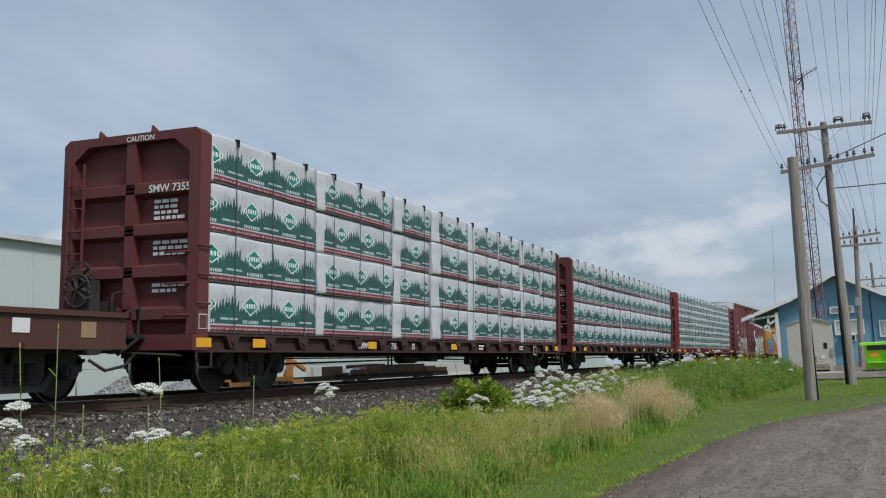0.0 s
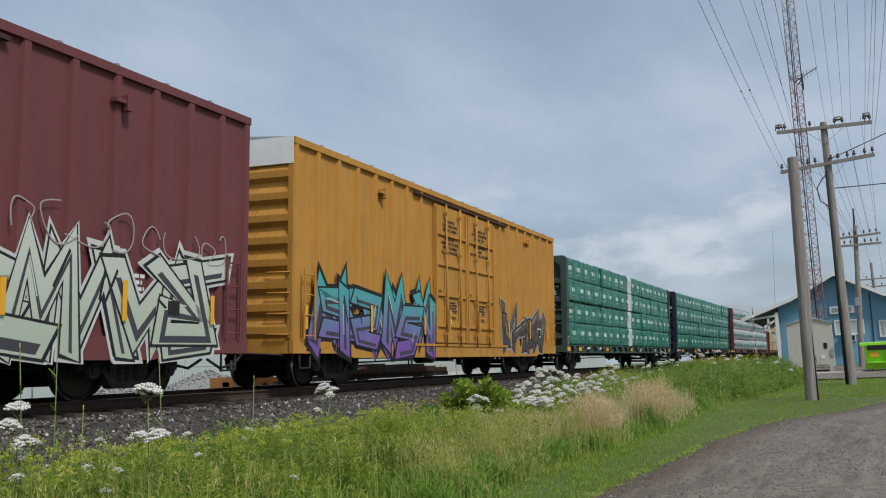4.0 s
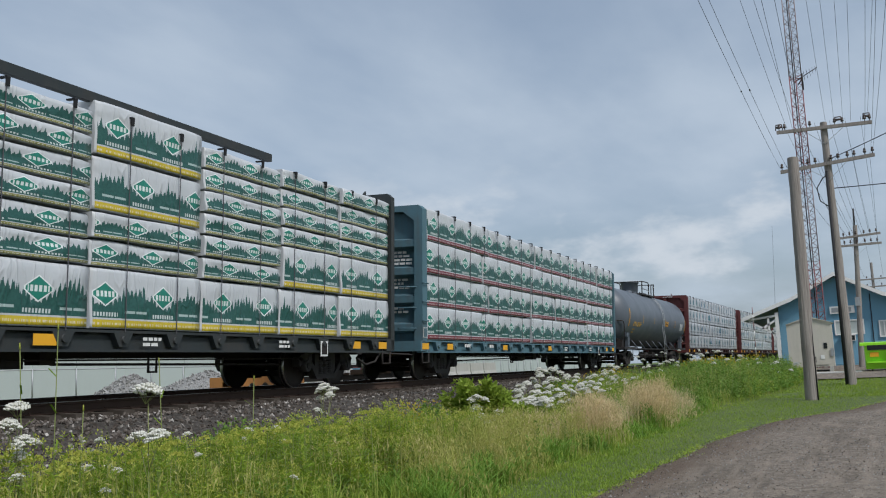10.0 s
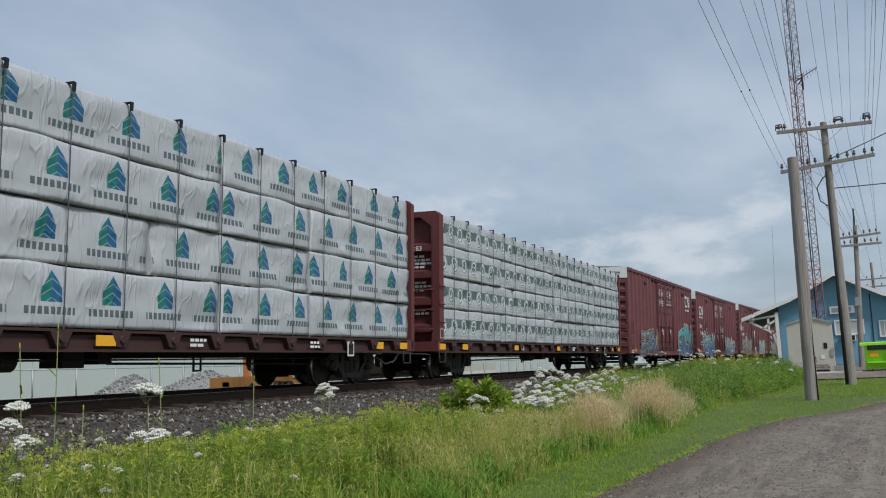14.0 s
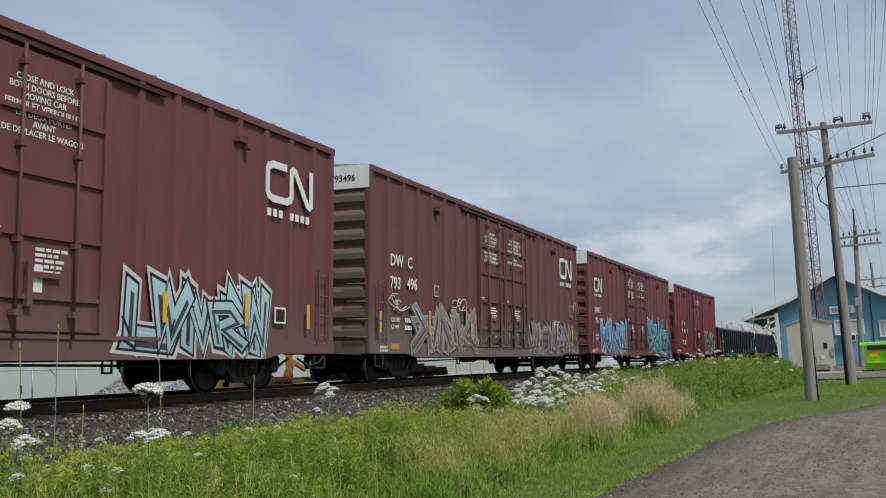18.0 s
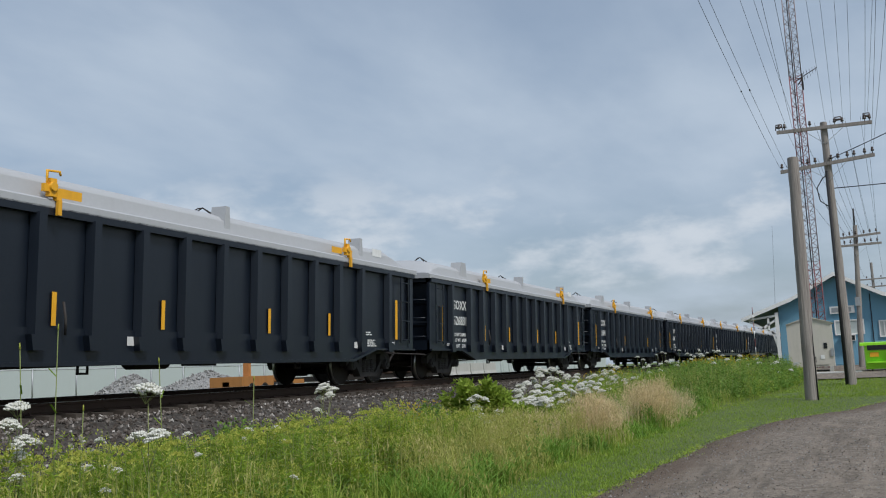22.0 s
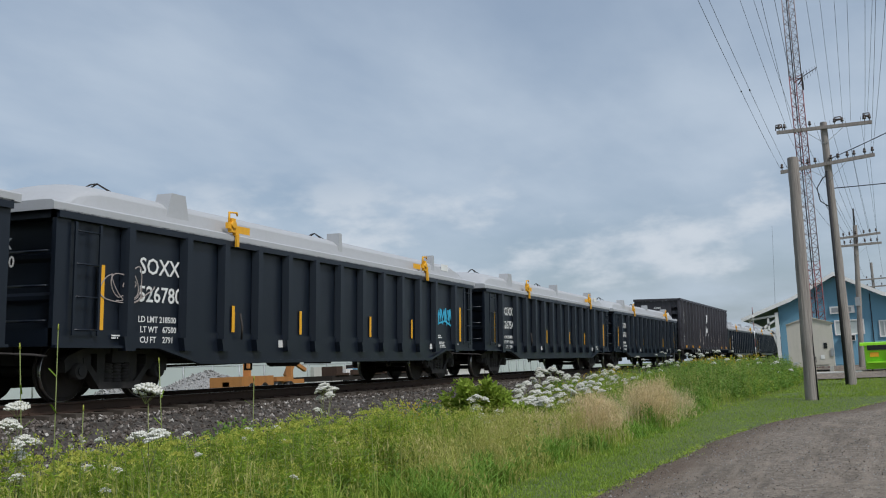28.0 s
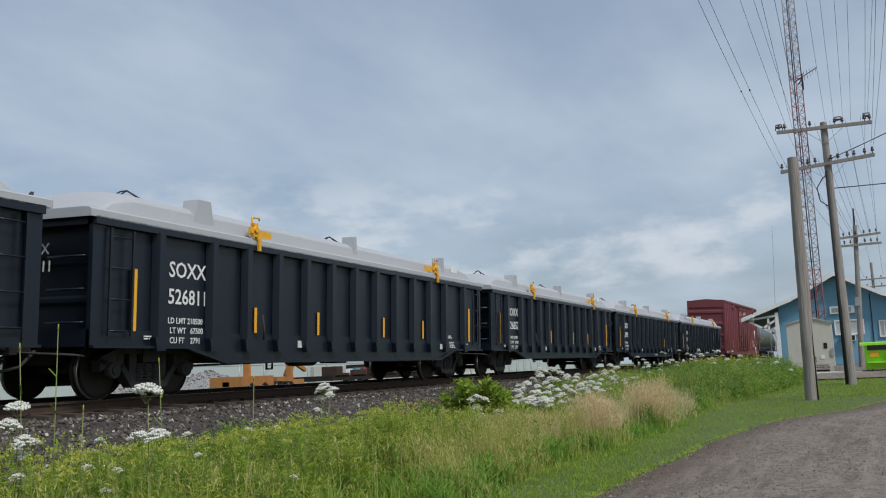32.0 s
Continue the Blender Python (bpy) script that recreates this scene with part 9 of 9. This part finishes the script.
def shrub(x, y, rad, hgt, n, mat, label, seed, size=0.09):
    """A leafy bush: stems from one root and a crown of pointed leaves with gaps."""
    q = np.random.RandomState(seed)
    z = ground_z(x, y)
    ob = thing("bush", Matrix.Translation((x, y, z)), label, "bush", "bushes on the bank")
    tips = []
    bm = bmesh.new()
    for k in range(16):
        a, d = q.uniform(0, 6.283), rad * q.uniform(0.3, 1.0)
        tip = (d * math.cos(a), d * math.sin(a), hgt * q.uniform(0.55, 1.0) * (1.1 - 0.35 * d / rad))
        mid = (tip[0] * 0.4, tip[1] * 0.4, tip[2] * 0.6)
        rod(bm, (0, 0, -0.05), mid, 0.012, 5, 0.008)
        rod(bm, mid, tip, 0.008, 5, 0.003)
        tips.append((mid, tip))
    part("stem", bm, STEM, ob)
    P, N = [], []
    for k in range(n):
        m, t = tips[q.randint(len(tips))]
        f = q.uniform(0.0, 1.1)
        p = np.array(m) + (np.array(t) - np.array(m)) * f + q.normal(0, rad * 0.10, 3)
        p[2] = max(0.02, p[2])
        P.append(p)
        N.append((p[0] * 1.2, p[1] * 1.2, 0.25))
    lv = leaves("foliage", np.array(P), np.array(N), size, mat, "", "", seed, 0.42)
    for key in ("label", "category", "kind"):
        if key in lv:
            del lv[key]
    lv.parent = ob
    return ob


shrub(16.95, 6.35, 0.60, 1.22, 7800, BUSHLEAF, "rounded green bush beside the ballast", 81, 0.115)
shrub(17.9, 6.05, 0.42, 0.80, 1500, BUSHLEAF, "fresh green bush beside the rounded one", 87, 0.10)
shrub(11.7, 8.5, 0.40, 0.62, 420, ROSE, "low dark green bush in the ballast edge", 82, 0.07)
shrub(12.8, 8.8, 0.42, 0.66, 520, ROSE, "low dark green bush in the ballast edge", 83, 0.07)
shrub(18.9, 8.2, 0.5, 0.62, 520, ROSE, "low dark green bush beside the ballast", 84, 0.08)
shrub(27.5, 7.6, 0.7, 0.9, 800, ROSE, "dark green bush under white flowers", 85, 0.11)
shrub(10.6, 7.3, 0.35, 0.62, 420, ROSE, "dark green bush among the goldenrod", 86, 0.07)


# white umbels
def umbel_mesh(seed):
    def build(bm):
        q = random.Random(seed)
        for k in range(34):
            a = k * 2.4
            d = 0.084 * math.sqrt((k + 0.5) / 34) * q.uniform(0.85, 1.15)
            cx, cy, cz = d * math.cos(a), d * math.sin(a), 0.032 - d * d * 7.0 + q.uniform(-0.011, 0.011)
            s = q.uniform(0.012, 0.019)
            for dx, dy, dz_ in ((0, 0, 0.3), (1, 0.3, 0), (-0.5, 1, 0.1), (-0.6, -0.9, 0), (0.5, -0.8, 0.15)):
                lathe(bm, [(cz + s * (dz_ - 0.4), s * 0.4), (cz + s * (dz_ + 0.1), s * 0.62), (cz + s * (dz_ + 0.5), s * 0.25)], 5, "z", (cx + dx * s, cy + dy * s, 0))
    return build


def ray_mesh(bm):
    for k in range(7):
        a = k * 0.8976
        rod(bm, (0, 0, -0.09), (0.07 * math.cos(a), 0.07 * math.sin(a), -0.005), 0.0016, 4)


UM = [cached("umbel%d" % k, umbel_mesh(k), UMBEL, True) for k in range(4)]
RAYS = cached("umbel_rays", ray_mesh, STEM)


def umbel_plant(x, y, hgt, heads, size, seed, spread=0.22):
    q = random.Random(seed)
    z = ground_z(x, y)
    ob = thing("white_flower_plant", Matrix.Translation((x, y, z)), "wild plant with flat white flower heads on thin stems", "wildflower", "white flowers on the bank")
    bm = bmesh.new()
    ends = []
    top = 0.62 * hgt
    rod(bm, (0, 0, -0.05), (0, 0, top), 0.007, 6, 0.005)
    for k in range(heads):
        a = k * 2.4 + q.uniform(-0.4, 0.4)
        d = spread * (0.15 + q.uniform(0.2, 1.0)) if k else 0.0
        e = Vector((d * math.cos(a), d * math.sin(a), hgt * (1.0 if not k else q.uniform(0.72, 0.97))))
        rod(bm, (0, 0, top * q.uniform(0.6, 1.0)), e - Vector((0, 0, 0.09 * size)), 0.005, 5, 0.003)
        ends.append(e)
    part("stem", bm, STEM, ob)
    for e in ends:
        m = Matrix.Translation(e) @ pose(0, 0, 0, q.uniform(-14, 14), q.uniform(-14, 14), q.uniform(0, 360)) @ Matrix.Scale(size * q.uniform(0.75, 1.15), 4)
        put("flower_head", UM[q.randrange(4)], ob, m)
        put("flower_stalk", RAYS, ob, m)
    return ob


def flowers(first, rows):
    for k, (x_, y_, z_, hd_, sz_, sp_) in enumerate(rows):
        near = x_ < 12
        umbel_plant(x_, y_, max(0.25, z_ - ground_z(x_, y_)), hd_, sz_ * (0.66 if near else 0.64), first + k, sp_ * (0.55 if near else 0.95))


flowers(300, (  # in front
    (5.21, 5.53, 1.39, 5, 1.25, 0.2), (5.53, 4.62, 1.47, 3, 1.5, 0.13), (10.84, 6.23, 1.39, 6, 1.35, 0.22), (5.71, 5.89, 1.11, 2, 0.9, 0.2),
    (6.49, 5.95, 1.06, 3, 0.9, 0.25), (7.70, 6.38, 1.06, 2, 0.8, 0.2), (8.30, 6.43, 0.98, 1, 0.8, 0.1), (5.98, 5.31, 0.86, 2, 0.8, 0.2),
    (7.57, 5.74, 0.83, 1, 0.7, 0.1), (5.14, 5.46, 0.90, 1, 0.9, 0.1), (9.50, 6.48, 0.94, 2, 1.0, 0.2), (10.10, 6.48, 0.92, 3, 1.0, 0.2)))
flowers(312, (  # in the middle, round the bush
    (15.82, 6.00, 1.03, 4, 1.75, 0.21), (15.52, 5.90, 0.83, 3, 1.75, 0.16), (15.33, 5.80, 0.68, 3, 1.75, 0.16), (16.39, 5.80, 0.75, 4, 1.75, 0.18), (17.07, 5.70, 0.59, 3, 1.75, 0.16), (20.27, 6.50, 1.16, 5, 1.75, 0.26),
    (18.42, 6.10, 1.04, 5, 1.75, 0.29), (18.15, 5.90, 0.88, 4, 1.75, 0.20), (22.92, 7.00, 1.45, 5, 1.75, 0.29), (24.05, 7.00, 1.45, 5, 1.75, 0.34), (21.69, 6.60, 1.30, 4, 1.75, 0.26), (20.13, 6.20, 0.96, 5, 1.75, 0.26),
    (19.88, 6.00, 0.83, 6, 1.75, 0.29), (21.48, 6.30, 1.06, 5, 1.75, 0.31), (21.72, 6.10, 0.86, 5, 1.75, 0.26), (24.80, 6.80, 1.26, 5, 1.75, 0.39), (25.91, 6.80, 1.26, 5, 1.75, 0.39), (24.43, 6.50, 1.11, 5, 1.75, 0.39),
    (24.61, 6.40, 0.98, 6, 1.75, 0.42), (24.42, 6.20, 0.90, 5, 1.75, 0.36), (27.40, 6.70, 1.19, 4, 1.75, 0.39), (26.27, 6.30, 0.98, 3, 1.75, 0.26), (30.89, 7.00, 1.47, 4, 1.75, 0.39), (30.17, 6.80, 1.28, 4, 1.75, 0.33),
    (28.77, 6.50, 1.09, 5, 1.75, 0.39), (29.26, 6.40, 1.06, 3, 1.75, 0.33), (29.11, 6.20, 0.87, 2, 1.75, 0.26), (31.11, 6.20, 1.02, 3, 1.75, 0.39), (30.21, 6.00, 0.88, 2, 1.75, 0.26), (35.45, 6.60, 1.40, 3, 1.75, 0.52),
    (33.37, 6.20, 1.14, 2, 1.75, 0.39)))
flowers(360, (  # standing over the far weeds
    (33.5, 6.6, 1.72, 3, 1.1, 0.5), (35.0, 6.0, 1.85, 3, 1.1, 0.5), (36.4, 5.6, 1.90, 4, 1.2, 0.6), (37.5, 6.3, 1.82, 3, 1.1, 0.5), (38.8, 5.2, 1.92, 4, 1.2, 0.6), (40.2, 4.8, 1.86, 3, 1.2, 0.6), (41.5, 4.2, 1.80, 3, 1.2, 0.6), (42.0, 5.6, 1.90, 3, 1.2, 0.6)))
flowers(323, (  # towards the station
    (26.46, 5.38, 1.09, 2, 1.3, 0.4), (25.53, 4.92, 0.79, 1, 1.3, 0.3), (30.58, 5.11, 1.51, 4, 1.5, 0.6), (33.71, 4.46, 1.69, 3, 1.5, 0.6),
    (35.76, 4.13, 1.79, 4, 1.6, 0.8), (36.84, 3.46, 1.59, 3, 1.5, 0.7), (37.89, 2.95, 1.44, 4, 1.5, 0.7), (38.93, 2.31, 1.31, 4, 1.5, 0.7),
    (37.96, 1.78, 0.98, 3, 1.3, 0.5), (35.95, 1.91, 0.62, 2, 1.2, 0.4), (32.73, 4.20, 1.08, 1, 1.2, 0.4), (11.54, 5.98, 0.60, 1, 0.7, 0.1),
    (13.82, 5.83, 0.53, 1, 0.8, 0.1), (8.08, 5.00, 0.56, 1, 0.6, 0.1)))
# flat green budding heads over the goldenrod
q = np.random.RandomState(401)
hx, hy, hk = tufts(q, 90, 2, 5.2, 13.6, 5.4, 7.2, 0.22)
hh = np.minimum(room(hx, hy), 1.0) * (0.85 + 0.22 * hk)
blades("budding_stems", hx, hy, hh, 0.0045, 0.05, STEM, "thin upright stems with budding heads", "weeds", 402)
a, d = q.uniform(0, 6.283, (len(hx), 60)), 0.055 * np.sqrt(q.uniform(0, 1, (len(hx), 60)))
P = np.stack([hx[:, None] + d * np.cos(a), hy[:, None] + d * np.sin(a), (gz(hx, hy) + hh - 0.03)[:, None] + 0.03 - d * d * 9 + q.uniform(-0.006, 0.006, d.shape)], 2).reshape(-1, 3)
leaves("budding_heads", P, np.tile(np.array([[0.0, 0.0, 1.0]]), (len(P), 1)), 0.020, BUD, "flat yellow-green budding flower heads", "weeds", 403, 0.8)
# tall thin stalks against the ballast
for k, (sx, top) in enumerate(((5.63, 1.84), (5.93, 2.0), (6.21, 1.33), (7.29, 1.72), (8.72, 1.52))):
    g = ground_z(sx, 5.9)
    stalk = thing("wild_stalk", Matrix.Translation((sx, 5.9, g)), "tall thin pale stalk with a budding tip on the bank", "weed stalk", "tall stalks on the bank")
    rs = random.Random(700 + k)
    lean = rs.uniform(-0.08, 0.08)
    bm = bmesh.new()
    pipe(bm, [(0, 0, -0.02), (lean * 0.3, 0.01, (top - g) * 0.5), (lean, 0.0, top - g)], 0.0045, 6)
    part("stem", bm, STEM, stalk)
    for i in range(4):
        z = (top - g) * (0.35 + 0.15 * i)
        a = rs.uniform(0, 6.28)
        bm = bmesh.new()
        beam(bm, (lean * 0.6, 0, z), (lean * 0.6 + 0.09 * math.cos(a), 0.09 * math.sin(a), z + 0.07), 0.014, 0.002)
        part("leaf", bm, ROD, stalk)
    bm = bmesh.new()
    rod(bm, (lean, 0, top - g - 0.01), (lean * 1.05, 0, top - g + 0.04), 0.009, 6, 0.004)
    part("bud", bm, BUD, stalk)
# mown strip between the lane and the bank
x, y = field(r, 56000, 6.5, 46, lambda q: along(LANE, q) - 0.12, lambda q: lawn_edge(q) + 0.3, 1.7)
blades("lawn", x, y, r.uniform(0.03, 0.085, len(x)), 0.0042, 0.5, LAWNGRASS, "mown green grass strip beside the lane", "grass", 91)
x, y = field(r, 20000, 30, 62, lambda q: -3.5, lambda q: lawn_edge(q) + 0.3, 1.3)
keep = np.array([(not (43 < a and b < 3.4)) and b > along(LANE, a) for a, b in zip(x, y)])
x, y = x[keep], y[keep]
blades("lawn", x, y, r.uniform(0.04, 0.11, len(x)), 0.009, 0.4, LAWNGRASS, "mown green grass round the timber poles", "grass", 92)
# ragged edge weeds along the lane
x, y = field(r, 5200, 7, 30, lambda q: along(LANE, q) - 0.30 - 0.2 * max(0.0, noise.noise(Vector((q * 2.2, 3, 1)))), lambda q: along(LANE, q) + 0.10, 1.4)
blades("edge_weeds", x, y, r.uniform(0.02, 0.08, len(x)), 0.010, 1.3, LAWNGRASS, "low broad-leaved weeds on the lane's edge", "weeds", 93)
# tufts that creep out over the lane
q = np.random.RandomState(17)
tx = 8 + 22 * q.uniform(0, 1, 110) ** 1.3
ty = np.array([along(LANE, u) for u in tx]) - q.uniform(0.0, 0.34, 110)
x = np.repeat(tx, 55) + q.normal(0, 0.07, 6050)
y = np.repeat(ty, 55) + q.normal(0, 0.05, 6050)
blades("edge_tufts", x, y, q.uniform(0.03, 0.10, 6050), 0.008, 1.2, BUSHLEAF, "small weedy tufts creeping over the lane's edge", "weeds", 95)
# loose grit on the lane


def on_lane(q, n):
    t = q.uniform(0, 1, n)
    xx = 7 + 26 * t ** 1.5
    yy = np.array([along(LANE, u) for u in xx]) - 0.1 - 7.0 * q.uniform(0, 1, n) ** 1.2
    return np.stack([xx, yy, gz(xx, yy) + 0.060], 1)


stones("lane_grit", 8000, on_lane, 0.0075, PALESTONE, "loose pale grit on the lane", "gravel", 7)
stones("lane_grit", 8000, on_lane, 0.0075, STONE, "loose dark grit on the lane", "gravel", 8)

motions()
